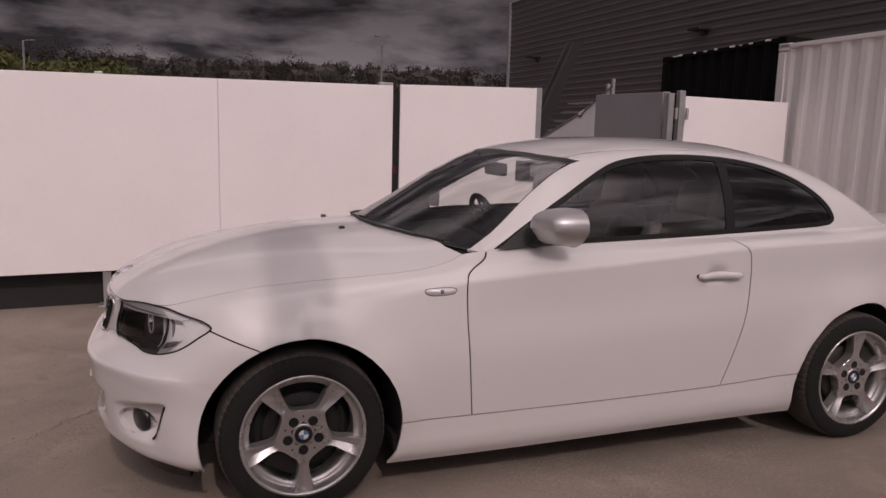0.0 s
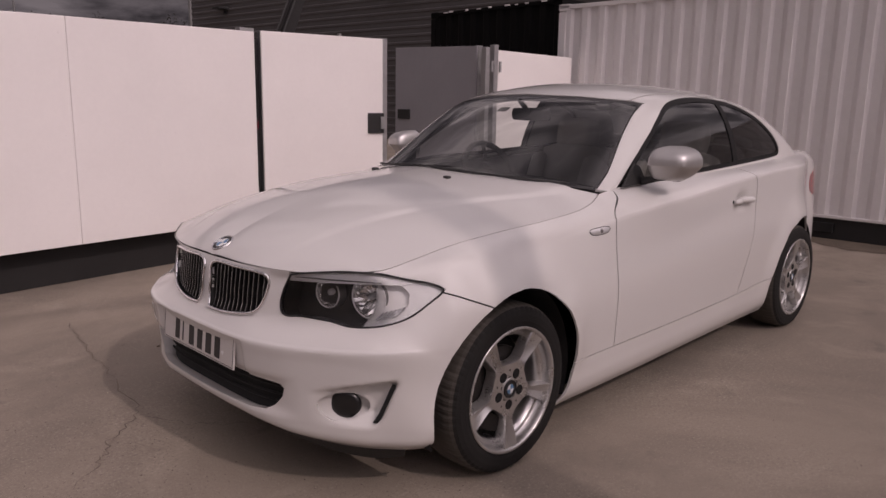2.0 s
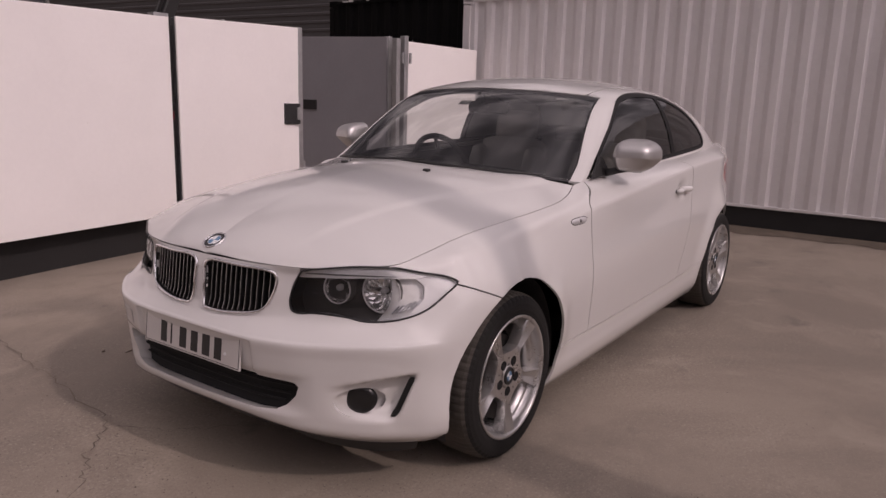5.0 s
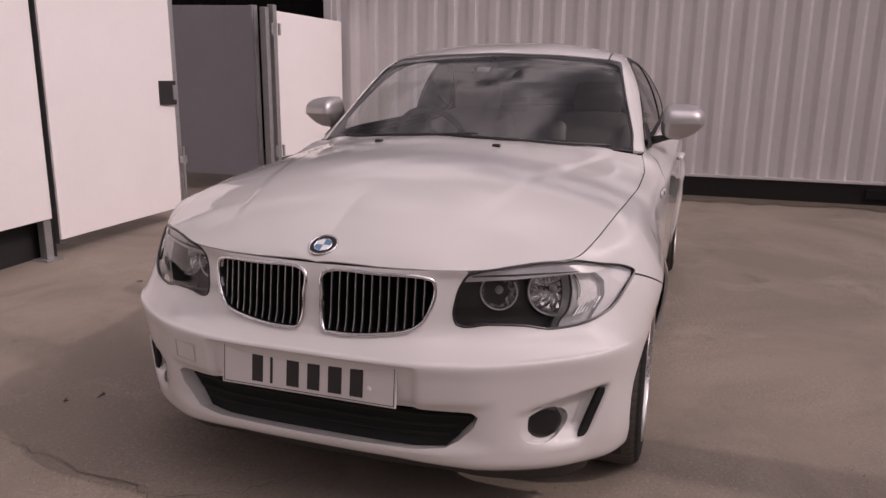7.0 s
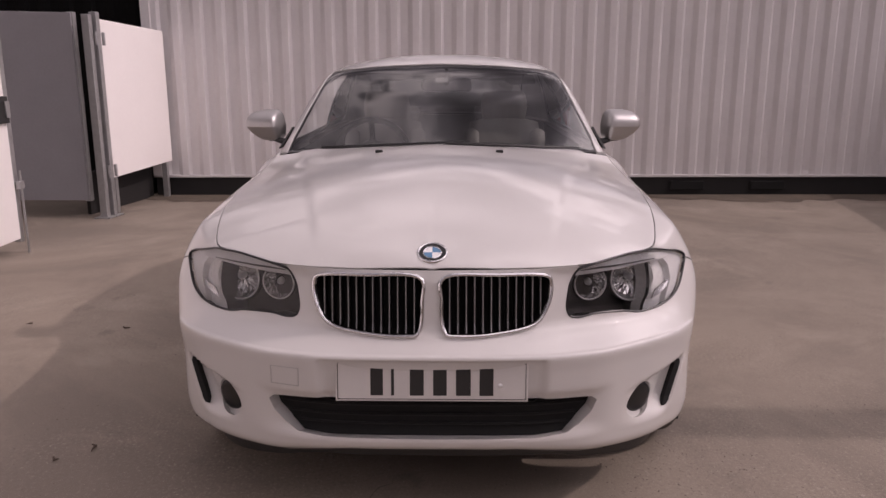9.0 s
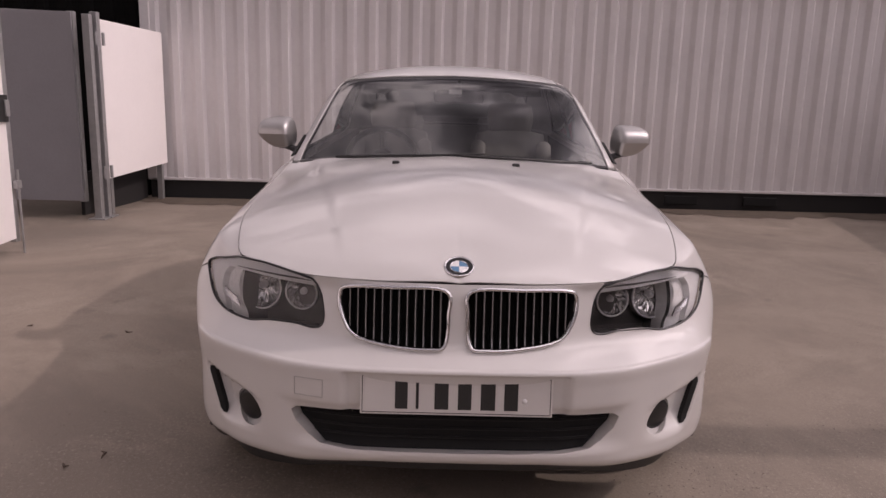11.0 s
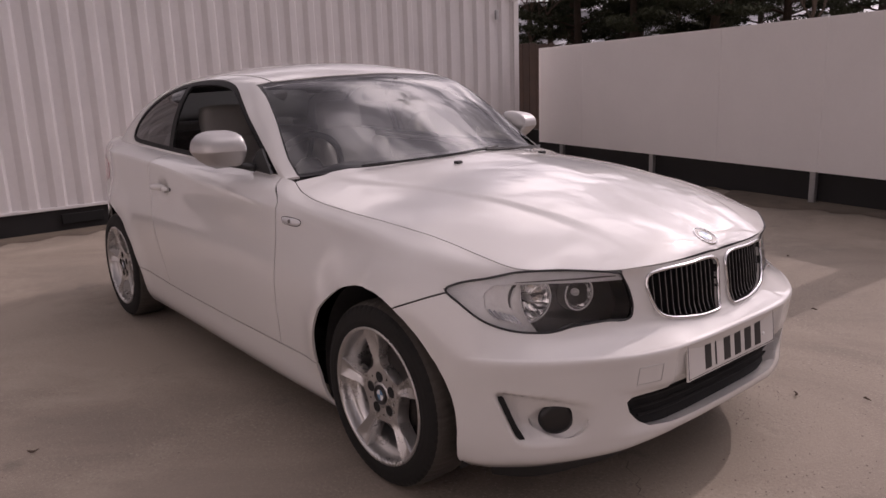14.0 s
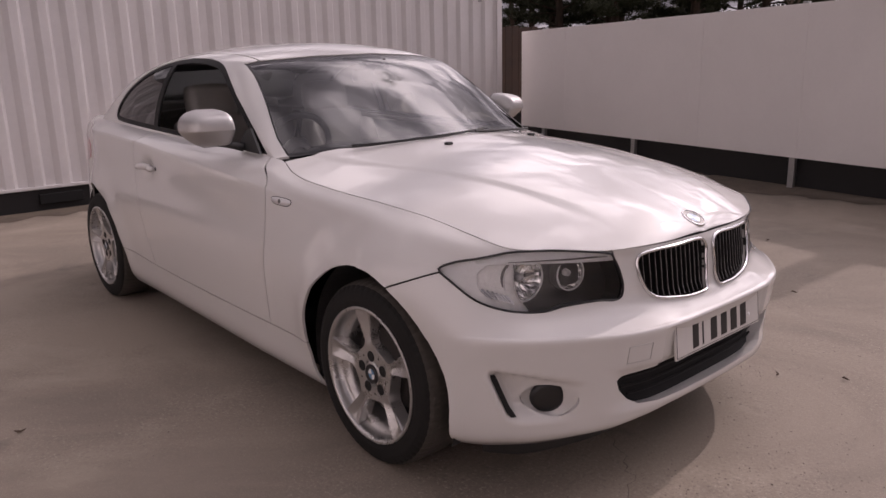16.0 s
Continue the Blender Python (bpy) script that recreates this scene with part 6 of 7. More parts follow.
# ---------------------------------------------------------------- sides
for s in (1, -1):
    side = Matrix.Diagonal((1, s, 1, 1))
    # door handle
    loc, nn = on_side(-1.80, 0.846)
    pts = []
    for t in np.linspace(0, 1, 13):
        x = lerp(-1.690, -1.918, t)
        q, k = on_side(x, 0.846)
        pts.append(q + Vector((0, 0.007 + 0.021 * math.sin(math.pi * t) ** 0.6, 0.004 * math.sin(math.pi * t))))
    rad = [0.008] + [0.0125 + 0.004 * math.sin(math.pi * t) for t in np.linspace(0, 1, 11)] + [0.008]
    bm = tube([side @ p for p in pts], rad, 10, squash=1.0)
    part("handle", bm, PAINT, DOORS[0 if s > 0 else 1], "body-coloured grip handle", True)
    for x in (-1.692, -1.916):
        q, k = on_side(x, 0.847)
        part("handle_gasket", put(lathe([(0.0001, 0.005), (0.007, 0.004), (0.0095, 0.0)], 14, "y", q), side), PLASTIC, DOORS[0 if s > 0 else 1])
    q, k = on_side(-1.905, 0.85)
    part("lock", put(lathe([(0.0001, 0.004), (0.008, 0.003), (0.009, 0.0)], 14, "y", q), side), PAINT, DOORS[0 if s > 0 else 1], smooth=True)
    # side indicator
    out = []
    for x, z in rounded([(-0.462, 0.826), (-0.475, 0.838), (-0.55, 0.842), (-0.582, 0.838), (-0.585, 0.828), (-0.565, 0.816), (-0.49, 0.813)], 4):
        out.append((x, z))
    bm = bmesh.new()
    lo = [bm.verts.new(side @ (on_side(x, z)[0] + on_side(x, z)[1] * 0.0)) for x, z in out]
    mid = Vector((sum(p[0] for p in out) / len(out), sum(p[1] for p in out) / len(out)))
    hi = [bm.verts.new(side @ (on_side(lerp(mid.x, x, 0.86), lerp(mid.y, z, 0.8))[0] + on_side(x, z)[1] * 0.006)) for x, z in out]
    for i in range(len(out)):
        j = (i + 1) % len(out)
        bm.faces.new((lo[i], lo[j], hi[j], hi[i]))
    bm.faces.new(hi)
    bmesh.ops.recalc_face_normals(bm, faces=bm.faces)
    ind = part("side_indicator", bm, LAMP_SILVER, CAR, "small clear side repeater", True)
    part("gasket", tube([side @ (on_side(x, z)[0] + on_side(x, z)[1] * 0.0008) for x, z in out], 0.0016, 5, True), PLASTIC, ind)
    q, k = on_side(-0.528, 0.828)
    part("bulb_dot", put(lathe([(0.0001, 0.012), (0.007, 0.009), (0.009, 0.004)], 12, "y", q), side), LAMP_GREY, ind)

    # door mirror
    mirror = empty("door_mirror")
    mirror.parent = CAR
    z_at = [0.991, 1.010, 1.040, 1.070, 1.095, 1.120, 1.138, 1.147]
    out_y = pchip(z_at, [0.862, 0.902, 0.940, 0.960, 0.958, 0.944, 0.916, 0.876])
    in_y = pchip(z_at, [0.808, 0.786, 0.777, 0.776, 0.780, 0.786, 0.797, 0.815])
    fold, low, high = 1.068, 0.991, 1.147
    zs = [lerp(low, fold, 1 - (1 - t) ** 1.5) for t in np.linspace(0, 1, 10)] + [lerp(fold, high, 1 - (1 - t) ** 2) for t in np.linspace(0, 1, 13)][1:]
    bm = bmesh.new()
    rows = []
    for z in zs:
        if z <= fold:
            q = (fold - z) / (fold - low)
            g = (1 - 0.40 * q) * (1 - smooth(0.80, 1.0, q))
        else:
            g = max(0.0, 1 - ((z - fold) / (high - fold)) ** 3.6) ** 0.45
        row = []
        for u in [0.5 - 0.5 * math.cos(math.pi * k / 24) for k in range(25)]:
            y = lerp(in_y(z), out_y(z), u)
            h = max(0.0, 1 - abs(2 * u - 1) ** 7) ** 0.42
            x = -1.052 - 0.024 * u + (0.168 - 0.034 * u) * h * g
            row.append(bm.verts.new((x, s * y, z)))
        rows.append(row)
    for a, b in zip(rows, rows[1:]):
        for k in range(24):
            bm.faces.new((a[k], a[k + 1], b[k + 1], b[k]))
    bmesh.ops.recalc_face_normals(bm, faces=bm.faces)
    if sum(f.normal.x * f.calc_area() for f in bm.faces) < 0:
        bmesh.ops.reverse_faces(bm, faces=bm.faces[:])
    part("cap", bm, SILVER, mirror, "silver painted mirror cap with a sharp fold", 0.42)
    rim = [(in_y(z), z) for z in zs] + [(out_y(z), z) for z in zs[::-1]]
    for nm, k, mt, dx in (("mirror_shell", 1.0, PLASTIC, 0.0), ("mirror_glass", 0.9, CHROME, -0.003)):
        bm = bmesh.new()
        bm.faces.new([bm.verts.new((-1.052 - 0.024 * (lerp(0.868, y, k) - 0.776) / 0.184 + dx, s * lerp(0.868, y, k), lerp(1.068, z, k))) for y, z in rim])
        part(nm, bm, mt, mirror)
    bm = tube([(-1.005, s * 0.830, 1.014), (-0.970, s * 0.790, 1.002), (-0.945, s * 0.745, 0.992)], [0.026, 0.022, 0.030], 10, squash=0.6)
    part("arm", bm, PLASTIC, mirror, "black mirror arm", True)
    bm = prism([(-0.79, 0.975), (-0.985, 0.983), (-0.965, 1.055), (-0.93, 1.068)], 0.0, 0.010, "y")
    for v in bm.verts:
        v.co.y = s * (v.co.y + 0.742 - (v.co.z - 0.975) * 0.40 + 0.004)
    bmesh.ops.recalc_face_normals(bm, faces=bm.faces)
    part("sail", bm, PLASTIC, mirror, "black triangular mirror foot")

    # wheel housing liner
    for wx in (0.0, -WHEELBASE):
        bm = bmesh.new()
        rows = []
        for y in (0.50, 0.84):
            rows.append([bm.verts.new((wx + 0.385 * math.cos(a), s * y, HUB_Z + 0.385 * math.sin(a))) for a in np.linspace(-0.35, math.pi + 0.35, 34)])
        for i in range(33):
            bm.faces.new((rows[0][i], rows[0][i + 1], rows[1][i + 1], rows[1][i]))
        bm.faces.new(rows[0])
        # keep inside the skin
        for v in bm.verts:
            if abs(v.co.y) > 0.8:
                v.co.y = s * 0.80
        part("wheel_housing", bm, CARPET, CAR, "black wheel-arch liner")

# bonnet washers, wipers
for y in (0.235, -0.235):
    p, _, i_, _ = lower.tree.ray_cast(Vector((-0.256, abs(y), 2)), Vector((0, 0, -1)))
    part("washer_jet", boxes(((p.x - 0.012, y - 0.014, p.z - 0.004), (p.x + 0.012, y + 0.014, p.z + 0.010)), bevel=0.004), PLASTIC, BONNET, "small black washer jet")


def on_screen(y, z):
    loc = None
    while loc is None:   # just above the sheet's lower edge
        loc, _, idx, _ = upper.tree.ray_cast(Vector((2.0, abs(y), z)), Vector((-1, 0, 0)))
        z += 0.004
    nn = upper.normal(loc)
    return (loc, nn) if y >= 0 else (Vector((loc.x, -loc.y, loc.z)), Vector((nn.x, -nn.y, nn.z)))


for ends in (((-0.50, 0.992), (0.12, 1.029)), ((0.02, 1.021), (0.60, 0.986))):
    wiper = empty("wiper")
    wiper.parent = CAR
    (y0, z0), (y1, z1) = ends
    line = [on_screen(lerp(y0, y1, t), lerp(z0, z1, t) + 0.004 * math.sin(math.pi * t)) for t in np.linspace(0, 1, 12)]
    part("blade", tube([p + nn * 0.009 for p, nn in line], [0.003] + [0.0055] * 10 + [0.003], 6), PLASTIC, wiper, "black rubber blade")
    part("arm", tube([p + nn * 0.018 - Vector((0, 0, 0.006)) for p, nn in line[:8]], [0.006, 0.006, 0.005, 0.005, 0.005, 0.0045, 0.004, 0.003], 6), PLASTIC, wiper, "black wiper arm")
scuttle = bmesh.new()
rows = []
for y in np.linspace(-0.70, 0.70, 41):
    q = 1 - abs(y) / 0.732
    xs_, xc = -0.66, -0.38
    bx = lerp(xs_, xc, q)
    bz = lerp(0.956, bonnet_z(-0.38), 1 - (1 - q) ** 2.1)
    rows.append([scuttle.verts.new((bx + 0.015, y, bz - 0.016)), scuttle.verts.new((bx - 0.04, y, bz - 0.008)), scuttle.verts.new((bx - 0.10, y, bz + 0.004))])
for a, b in zip(rows, rows[1:]):
    for i in range(2):
        scuttle.faces.new((a[i], a[i + 1], b[i + 1], b[i]))
part("scuttle", scuttle, PLASTIC, CAR, "black scuttle panel under the wipers", True)

# underside: floor tray and front lip
part("underbody", boxes(((-3.35, -0.60, 0.20), (-0.36, 0.60, 0.30)), ((-0.5, -0.52, 0.19), (0.60, 0.52, 0.30)), ((-2.30, -0.765, 0.19), (-0.36, 0.765, 0.24)), bevel=0.01), DARK, CAR)
part("engine_bay", boxes(((-0.5, -0.5, 0.25), (0.40, 0.5, 0.60)), bevel=0.02), DARK, CAR)
bm = bmesh.new()
rows = []
for v in np.linspace(0, 0.80, 46):
    n2 = plan_normal(front_x, front_y, v, 1) if v > 0.004 else Vector((1, 0))
    low = lerp(0.208, 0.140, smooth(0.30, 0.72, v))
    rows.append([bm.verts.new((front_x(v) + n2.x * o, front_y(v) + n2.y * o, z)) for o, z in ((-0.085, low + 0.045), (-0.105, low), (-0.118, low), (-0.14, low + 0.045))])
for a, b in zip(rows, rows[1:]):
    for i in range(3):
        bm.faces.new((a[i], a[i + 1], b[i + 1], b[i]))
half = bm.copy()
for v in half.verts:
    v.co.y = -v.co.y
part("front_lip", bm, PLASTIC, CAR, "black rubber lip under the bumper")
part("front_lip", half, PLASTIC, CAR, "black rubber lip under the bumper")


# ---------------------------------------------------------------- wheels
def build_wheel():
    """A wheel whose outer face looks along +y, centred on its hub."""
    w = empty("wheel")
    n = 198
    bm = bmesh.new()
    prof = [(0.226, 0.094), (0.233, 0.100), (0.252, 0.1035), (0.275, 0.102), (0.294, 0.097), (0.3035, 0.088), (0.3095, 0.076), (0.3135, 0.055), (0.3145, 0.0), (0.3135, -0.055), (0.3095, -0.076), (0.294, -0.097), (0.26, -0.103), (0.226, -0.094)]
    rows = []
    for k, (r, o) in enumerate(prof):
        ring = []
        for i in range(n):
            a = 2 * math.pi * i / n
            rr = r
            if 4 <= k <= 7 and i % 3 == 0:
                rr = r - 0.0024
            ring.append(bm.verts.new((rr * math.cos(a), o, rr * math.sin(a))))
        rows.append(ring)
    for a, b in zip(rows, rows[1:]):
        for i in range(n):
            j = (i + 1) % n
            bm.faces.new((a[i], a[j], b[j], b[i]))
    bmesh.ops.recalc_face_normals(bm, faces=bm.faces)
    tyre = part("tyre", bm, RUBBER, w, "black road tyre with dusty shoulders")
    tyre.data.materials.append(TREAD)
    for p in tyre.data.polygons:
        c = p.center
        if math.hypot(c.x, c.z) > 0.3025:
            p.material_index = 1
    rim = part("rim", lathe([(0.223, 0.086), (0.231, 0.097), (0.2335, 0.100), (0.2335, 0.103), (0.230, 0.1045), (0.2245, 0.1035), (0.2205, 0.098), (0.2185, 0.086), (0.2150, 0.066), (0.208, 0.060), (0.196, 0.062), (0.1955, 0.02), (0.192, -0.02), (0.200, -0.085), (0.226, -0.095)], 72), ALLOY, w, "silver alloy rim", True)
    for k in range(5):
        a = 2 * math.pi * k / 5
        bm = bmesh.new()
        rows = []
        for r in [0.040, 0.052, 0.064, 0.074, 0.080, 0.086, 0.092, 0.099, 0.107, 0.116, 0.130, 0.150, 0.170, 0.190, 0.208, 0.220, 0.2275]:
            web = r * math.tan(math.pi / 5) + 0.0004
            arm = 0.0175 + 0.0195 * smooth(0.095, 0.228, r) + 0.032 * max(0.0, (0.124 - r) / 0.044) ** 2.0
            half = min(web, arm)
            y = 0.0795 + 0.0205 * max(0.0, (r - 0.07) / 0.158) ** 1.25
            dish = 0.0140 * smooth(0.088, 0.130, r) * (1 - 0.75 * smooth(0.185, 0.228, r))
            crown = smooth(0.074, 0.10, r)
            row = []
            for d, dy in ((-1.0, -0.046), (-1.0, -0.006 * crown), (-0.92, 0.0), (-0.5, -dish * 0.55), (0.0, -dish), (0.5, -dish * 0.55), (0.92, 0.0), (1.0, -0.006 * crown), (1.0, -0.046)):
                row.append(bm.verts.new((r, y + dy, d * half)))
            rows.append(row)
        for p, q in zip(rows, rows[1:]):
            for i in range(8):
                bm.faces.new((p[i], p[i + 1], q[i + 1], q[i]))
        bm.faces.new(rows[0])
        bm.faces.new(rows[-1][::-1])
        bmesh.ops.recalc_face_normals(bm, faces=bm.faces)
        bmesh.ops.rotate(bm, verts=bm.verts[:], matrix=Matrix.Rotation(a, 3, "Y"))
        part("spoke", bm, ALLOY, rim, "broad dished silver spoke", 0.30)
        hx, hz = 0.0605 * math.cos(a), -0.0605 * math.sin(a)
        # dark disc and rim stand in for the shade inside each bolt hole
        part("bolt", lathe([(0.0001, 0.0802), (0.0155, 0.0802), (0.0165, 0.0818), (0.0185, 0.0806), (0.0190, 0.0785)], 18, "y", (hx, 0, hz)), DARK, rim, "dark raised disc drawn as a shaded bolt hole")
        b = a + math.pi / 5
        part("dimple", lathe([(0.0001, 0.0801), (0.0035, 0.0801), (0.0042, 0.079)], 8, "y", (0.070 * math.cos(b), 0, -0.070 * math.sin(b))), DARK, rim)
    part("hub", lathe([(0.0001, 0.0815), (0.030, 0.0815), (0.036, 0.0825), (0.0395, 0.0815), (0.0415, 0.079)], 40), ALLOY, rim, smooth=True)
    badge(pose(0, 0.0815, 0, -90, 0, 0), 0.033, rim, TRIM)
    part("brake_disc", lathe([(0.075, 0.022), (0.080, 0.030), (0.145, 0.030), (0.148, 0.020), (0.145, 0.006), (0.075, 0.006)], 48), IRON, w, "dull iron brake disc", True)
    part("back_plate", lathe([(0.0001, -0.005), (0.17, -0.005), (0.19, -0.03)], 40), DARK, w)
    bm = bmesh.new()
    rows = []
    for a in np.linspace(0.15, 1.15, 10):
        rows.append([bm.verts.new((r * math.cos(a), o, r * math.sin(a))) for r, o in ((0.105, 0.052), (0.165, 0.050), (0.172, 0.02), (0.105, 0.03))])
    for p, q in zip(rows, rows[1:]):
        for i in range(4):
            j = (i + 1) % 4
            bm.faces.new((p[i], p[j], q[j], q[i]))
    bm.faces.new(rows[0][::-1])
    bm.faces.new(rows[-1])
    bmesh.ops.recalc_face_normals(bm, faces=bm.faces)
    part("brake_caliper", bm, IRON, w)
    return w


first = build_wheel()
first.parent = CAR
first.matrix_basis = pose(0, 0.742, HUB_Z, 0, 90, 0)
for x, y, ry, rz in ((-WHEELBASE, 0.746, -90, 0), (0, -0.742, -84, 180), (-WHEELBASE, -0.746, -80, 180)):
    c = copy_thing(first, Matrix.Translation((x, y, HUB_Z)) @ pose(0, 0, 0, 0, 0, rz) @ pose(0, 0, 0, 0, ry, 0))

# ---------------------------------------------------------------- cabin
part("cabin_floor", boxes(((-2.75, -0.70, 0.26), (-0.62, 0.70, 0.30)), bevel=0.005), CARPET, CAR)
for s in (1, -1):
    bm = bmesh.new()
    vs = [bm.verts.new(p) for p in ((-0.75, s * 0.70, 0.28), (-2.65, s * 0.70, 0.28), (-2.65, s * 0.690, 1.01), (-0.78, s * 0.700, 0.952))]
    bm.faces.new(vs)
    bmesh.ops.solidify(bm, geom=bm.faces[:], thickness=0.02)
    part("door_card", bm, CARPET, CAR, "dark inner door lining")


def cushion(bm, centre, size, tilt=0.0, puff=0.35):
    """A soft block: rounded, slightly swollen."""
    bmesh.ops.create_cube(bm, size=1.0)
    bmesh.ops.subdivide_edges(bm, edges=bm.edges[:], cuts=5, use_grid_fill=True)
    for v in bm.verts:
        c = v.co * 2
        q = Vector((c.x * math.sqrt(1 - c.y ** 2 / 2 - c.z ** 2 / 2 + (c.y * c.z) ** 2 / 3), c.y * math.sqrt(1 - c.z ** 2 / 2 - c.x ** 2 / 2 + (c.z * c.x) ** 2 / 3), c.z * math.sqrt(1 - c.x ** 2 / 2 - c.y ** 2 / 2 + (c.x * c.y) ** 2 / 3)))
        c = c.lerp(q * 1.18, puff) / 2
        v.co = Vector((c.x * size[0], c.y * size[1], c.z * size[2]))
        v.co = Matrix.Rotation(radians(tilt), 3, "Y") @ v.co + Vector(centre)
    return bm


def front_seat(y):
    seat = empty("seat")
    seat.parent = CAR
    part("cushion", cushion(bmesh.new(), (-1.62, y, 0.50), (0.54, 0.46, 0.20), 6), LEATHER, seat, "pale leather cushion", True)
    bm = cushion(bmesh.new(), (-1.95, y, 0.76), (0.17, 0.45, 0.62), -20)
    part("backrest", bm, LEATHER, seat, "pale grey leather backrest", True)
    for d in (-0.2, 0.2):
        part("bolster", cushion(bmesh.new(), (-1.90, y + d, 0.74), (0.20, 0.09, 0.52), -20), LEATHER, seat, smooth=True)
    part("headrest", cushion(bmesh.new(), (-2.06, y, 1.135), (0.115, 0.27, 0.185), -12), LEATHER, seat, "pale grey leather headrest", True)
    for d in (-0.06, 0.06):
        part("headrest_post", tube([(-2.05, y + d, 0.99), (-2.06, y + d, 1.08)], 0.006), CHROME, seat)


front_seat(0.365)
front_seat(-0.365)
bench = empty("rear_bench")
bench.parent = CAR
part("cushion", cushion(bmesh.new(), (-2.45, 0, 0.52), (0.45, 1.14, 0.18), 4, 0.25), LEATHER, bench, smooth=True)
part("backrest", cushion(bmesh.new(), (-2.74, 0, 0.80), (0.15, 1.16, 0.52), -22, 0.25), LEATHER, bench, smooth=True)
for y in (-0.32, 0.32):
    part("headrest", cushion(bmesh.new(), (-2.80, y, 1.06), (0.10, 0.24, 0.11), -15), LEATHER, bench, smooth=True)
part("parcel_shelf", boxes(((-3.15, -0.62, 1.0), (-2.78, 0.62, 1.02)), bevel=0.005), CARPET, CAR)
bm = bmesh.new()
rows = []
for y in np.linspace(-0.69, 0.69, 27):
    e = 1 - 0.10 * (y / 0.69) ** 2
    back = 0.20 * (y / 0.69) ** 2
    hood = 0.035 * math.exp(-((y + 0.36) / 0.16) ** 4)
    rows.append([bm.verts.new(p) for p in ((-0.52 - back, y, 0.955 * e + 0.01), (-0.75 - back * 0.7, y, 0.968 * e + hood * 0.4), (-0.93 - back * 0.3, y, 0.962 * e + hood), (-1.00 - back * 0.1, y, 0.93 * e + hood), (-0.99, y, 0.78), (-0.92, y, 0.62), (-0.86, y, 0.45))])
for a, b in zip(rows, rows[1:]):
    for i in range(6):
        bm.faces.new((a[i], a[i + 1], b[i + 1], b[i]))
bmesh.ops.recalc_face_normals(bm, faces=bm.faces)
part("dashboard", bm, PLASTIC, CAR, "black moulded dashboard", True)
wheel_m = Matrix.Translation((-1.20, -0.36, 0.925)) @ pose(0, 0, 0, 0, -68, 0)
steer = empty("steering_wheel")
steer.parent = CAR
part("rim", put(tube([(0.182 * math.cos(a), 0.182 * math.sin(a), 0) for a in [2 * math.pi * k / 36 for k in range(36)]], 0.016, 10, True), wheel_m), PLASTIC, steer, "black leather wheel rim", True)
part("boss", put(lathe([(0.0001, 0.02), (0.05, 0.016), (0.075, 0.0), (0.07, -0.03)], 24, "z"), wheel_m), PLASTIC, steer, smooth=True)
for a in (0, math.pi / 2, math.pi):
    a -= math.pi / 2
    part("spoke", put(tube([(0.05 * math.sin(a), 0.05 * math.cos(a), 0), (0.178 * math.sin(a), 0.178 * math.cos(a), 0)], 0.014, 6, squash=0.5), wheel_m), PLASTIC, steer)
part("column", tube([(-1.17, -0.36, 0.91), (-0.95, -0.36, 0.82)], 0.04, 12), PLASTIC, steer)
part("interior_mirror", cushion(bmesh.new(), (-1.075, 0.02, 1.262), (0.03, 0.235, 0.062), 0, 0.3), PLASTIC, CAR, "black interior mirror", True)
part("mirror_stalk", tube([(-1.06, 0.02, 1.27), (-0.98, 0.02, 1.33)], 0.012), PLASTIC, CAR)
loc, nn = on_screen(0.0, 1.292)
part("windscreen_sticker", put(boxes(((-0.030, -0.022, -0.008), (0.030, 0.022, -0.006))), facing(loc, nn)), PLATE, WSCREEN, "small pale sticker inside the glass")
loc, nn = on_screen(0.44, 1.322)
part("windscreen_sticker", put(boxes(((-0.028, -0.006, -0.008), (0.028, 0.006, -0.006))), facing(loc, nn, 0)), PLATE, WSCREEN, "small printed mark on the glass")
sheet_object("headliner", upper.panel([f for f in U["rest"] if f.calc_center_median().z > 1.30 and f.calc_center_median().x < -1.05], push=-0.03, lip=0), ROOF_LINER, CAR, "pale grey roof lining")

# ---------------------------------------------------------------- marks on the concrete
for k, (pts, w) in enumerate([
        ([(0.55, -2.10), (0.61, -1.70), (0.66, -1.40), (0.70, -1.05), (0.74, -0.80), (0.76, -0.63), (0.80, -0.53), (0.855, -0.465), (0.93, -0.405), (0.99, -0.345), (1.005, -0.285), (1.055, -0.24), (1.09, -0.19), (1.20, -0.08)], 0.0034),
        ([(0.80, -0.53), (0.76, -0.49), (0.71, -0.37), (0.66, -0.30), (0.60, -0.24), (0.51, -0.17), (0.42, -0.10)], 0.0030),
        ([(-2.2, 7.0), (-3.6, 4.2), (-4.4, 2.2), (-4.6, 0.6)], 0.0035),
        ([(-4.2, -2.2), (-4.5, -1.2), (-4.45, -0.2), (-4.8, 1.0)], 0.004)]):
    ob = new("crack", mesh_of("crack", crack(pts, w, k), CRACK))
    tagged(ob, "thin dark wandering crack in the concrete", "crack", "cracks in the yard", kind="structure")

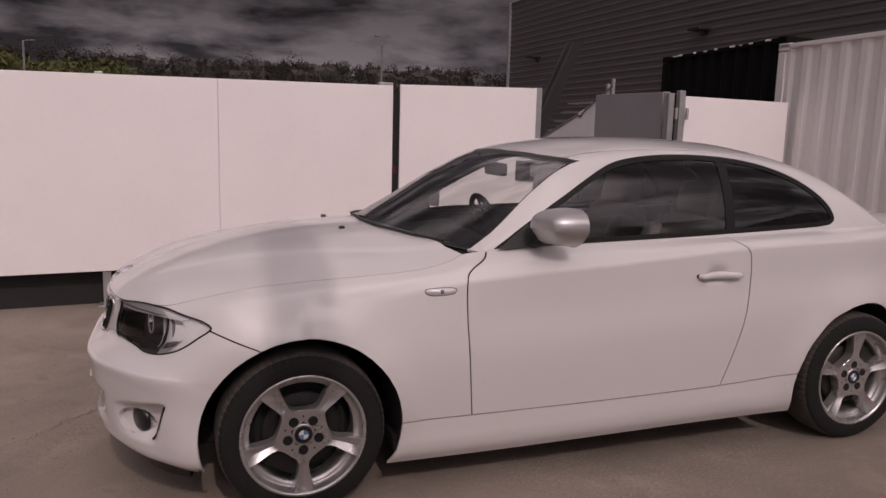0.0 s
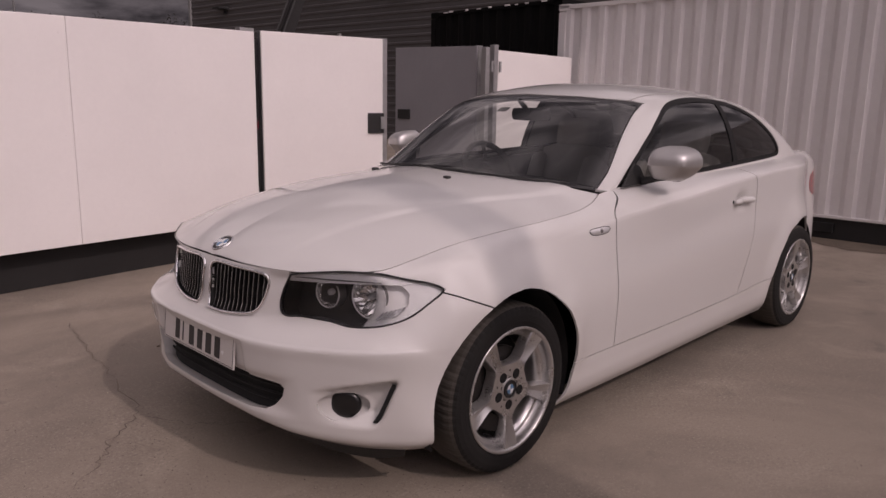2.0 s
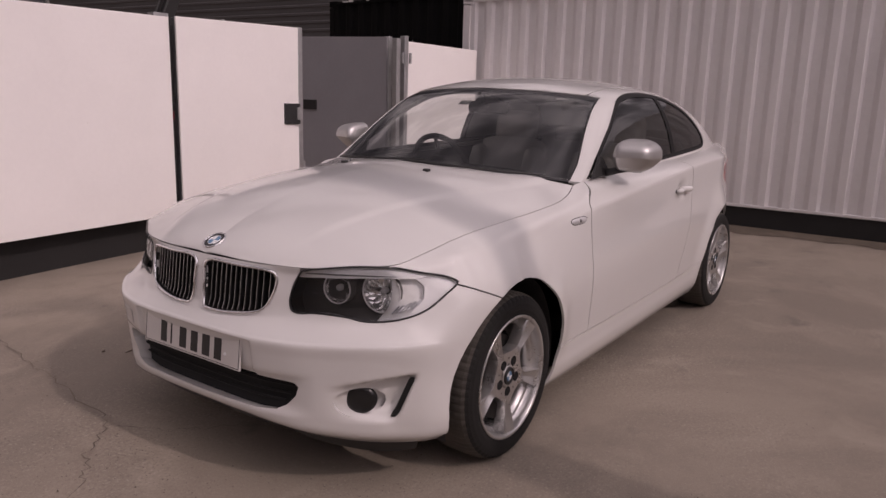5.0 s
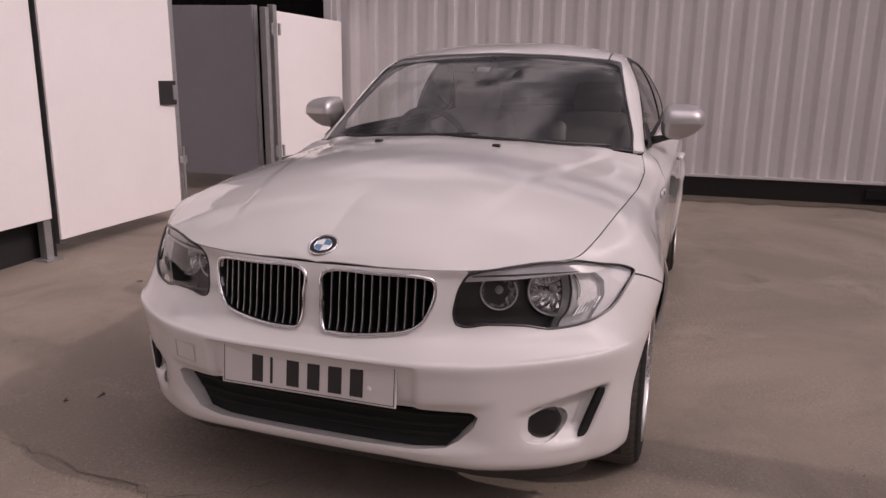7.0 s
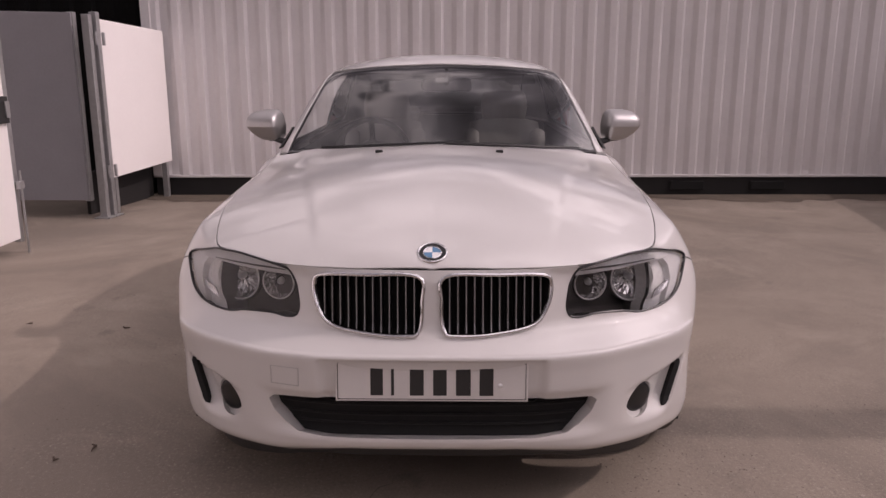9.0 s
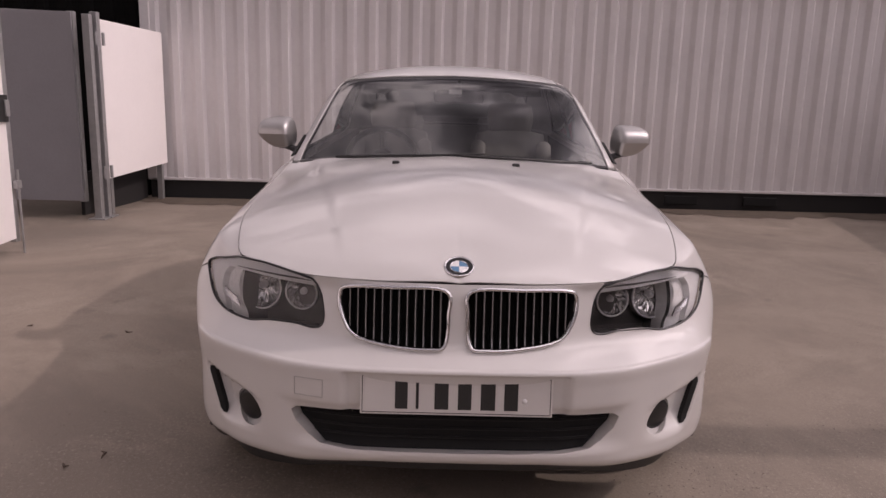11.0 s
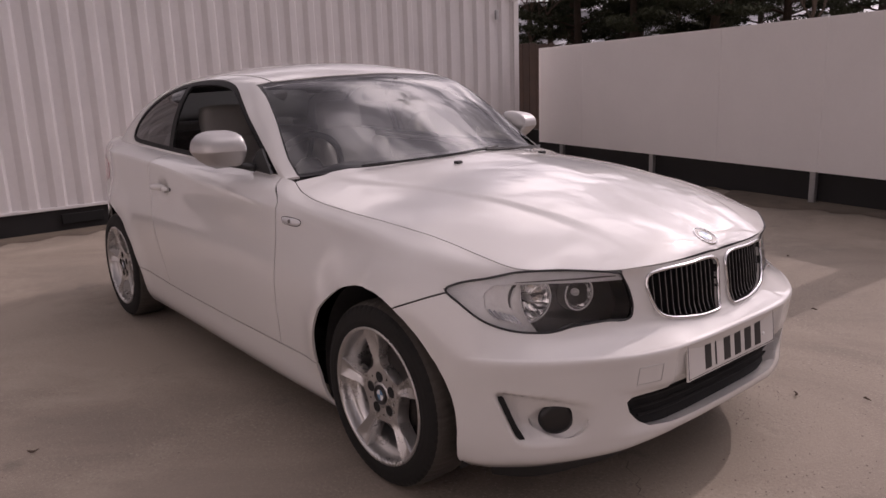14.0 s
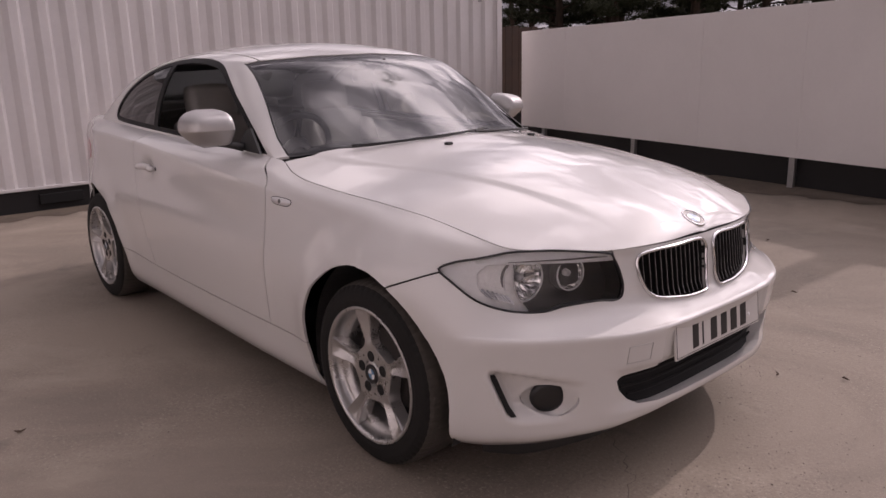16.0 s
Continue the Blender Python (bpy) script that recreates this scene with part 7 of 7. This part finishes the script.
# small litter on the concrete
def twig(at, rz, length, mat, label):
    r5 = random.Random(round(at[0] * 97 + at[1] * 31))
    pts = [(length * (t - 0.5), 0.012 * r5.uniform(-1, 1), 0.010 + 0.006 * r5.random()) for t in (0, 0.3, 0.6, 1)]
    ob = new("litter", mesh_of("litter", tube(pts, [0.002, 0.005, 0.004, 0.0015], 5), mat))
    ob.matrix_basis = pose(at[0], at[1], 0.0, 0, 0, rz)
    tagged(ob, label, "litter", "litter on the yard")


for at, rz, length in (((0.27, -1.21), 30, 0.10), ((-1.07, -1.68), 70, 0.07), ((-1.13, -2.23), 10, 0.06), ((0.17, 1.99), 50, 0.05), ((-0.52, 3.12), 120, 0.05), ((0.62, 0.80), 100, 0.07), ((0.84, 0.95), 20, 0.05), ((0.35, -1.30), 80, 0.05)):
    twig(at, rz, length * 0.55, BARK, "small dark twig lying on the concrete")


def build_grit():
    """Loose grit and pebbles, thickest in front of the car."""
    m = material("loose_grit", (0.20, 0.165, 0.135), rough=0.9, vary=0.2, scale=40.0)
    t = m.node_tree
    geo = t.nodes.new("ShaderNodeNewGeometry")
    p = t.nodes["Principled BSDF"]
    t.links.new(ramp(t, geo.outputs["Random Per Island"], [(0.0, (0.075, 0.062, 0.05)), (0.55, (0.17, 0.14, 0.112)), (1.0, (0.42, 0.37, 0.31))]), p.inputs["Base Color"])
    r7 = random.Random(21)
    verts, faces = [], []
    count = 0
    while count < 9000:
        if count % 3:
            x, y = r7.uniform(-0.2, 2.4), r7.uniform(-1.6, 3.0)
        else:
            x, y = r7.uniform(-5.2, 2.6), r7.uniform(-3.0, 5.0)
        if noise.noise(Vector((x * 1.3, y * 1.3, 4.0))) + r7.uniform(-0.35, 0.35) < 0.05:
            continue
        count += 1
        s = 0.0010 + 0.0024 * r7.random() ** 2.5
        n0 = len(verts)
        for dx, dy, dz in ((1, 0, 0), (0, 1, 0), (-1, 0, 0), (0, -1, 0), (0, 0, 1)):
            k = s * r7.uniform(0.6, 1.3)
            verts.append((x + dx * k, y + dy * k, 0.0035 + dz * k * 0.8))
        faces += [(n0 + i, n0 + (i + 1) % 4, n0 + 4) for i in range(4)]
    me = bpy.data.meshes.new("grit")
    me.from_pydata(verts, [], faces)
    me.materials.append(m)
    tagged(new("grit", me), "loose grit and small pebbles strewn on the concrete", "grit", kind="stuff")


build_grit()
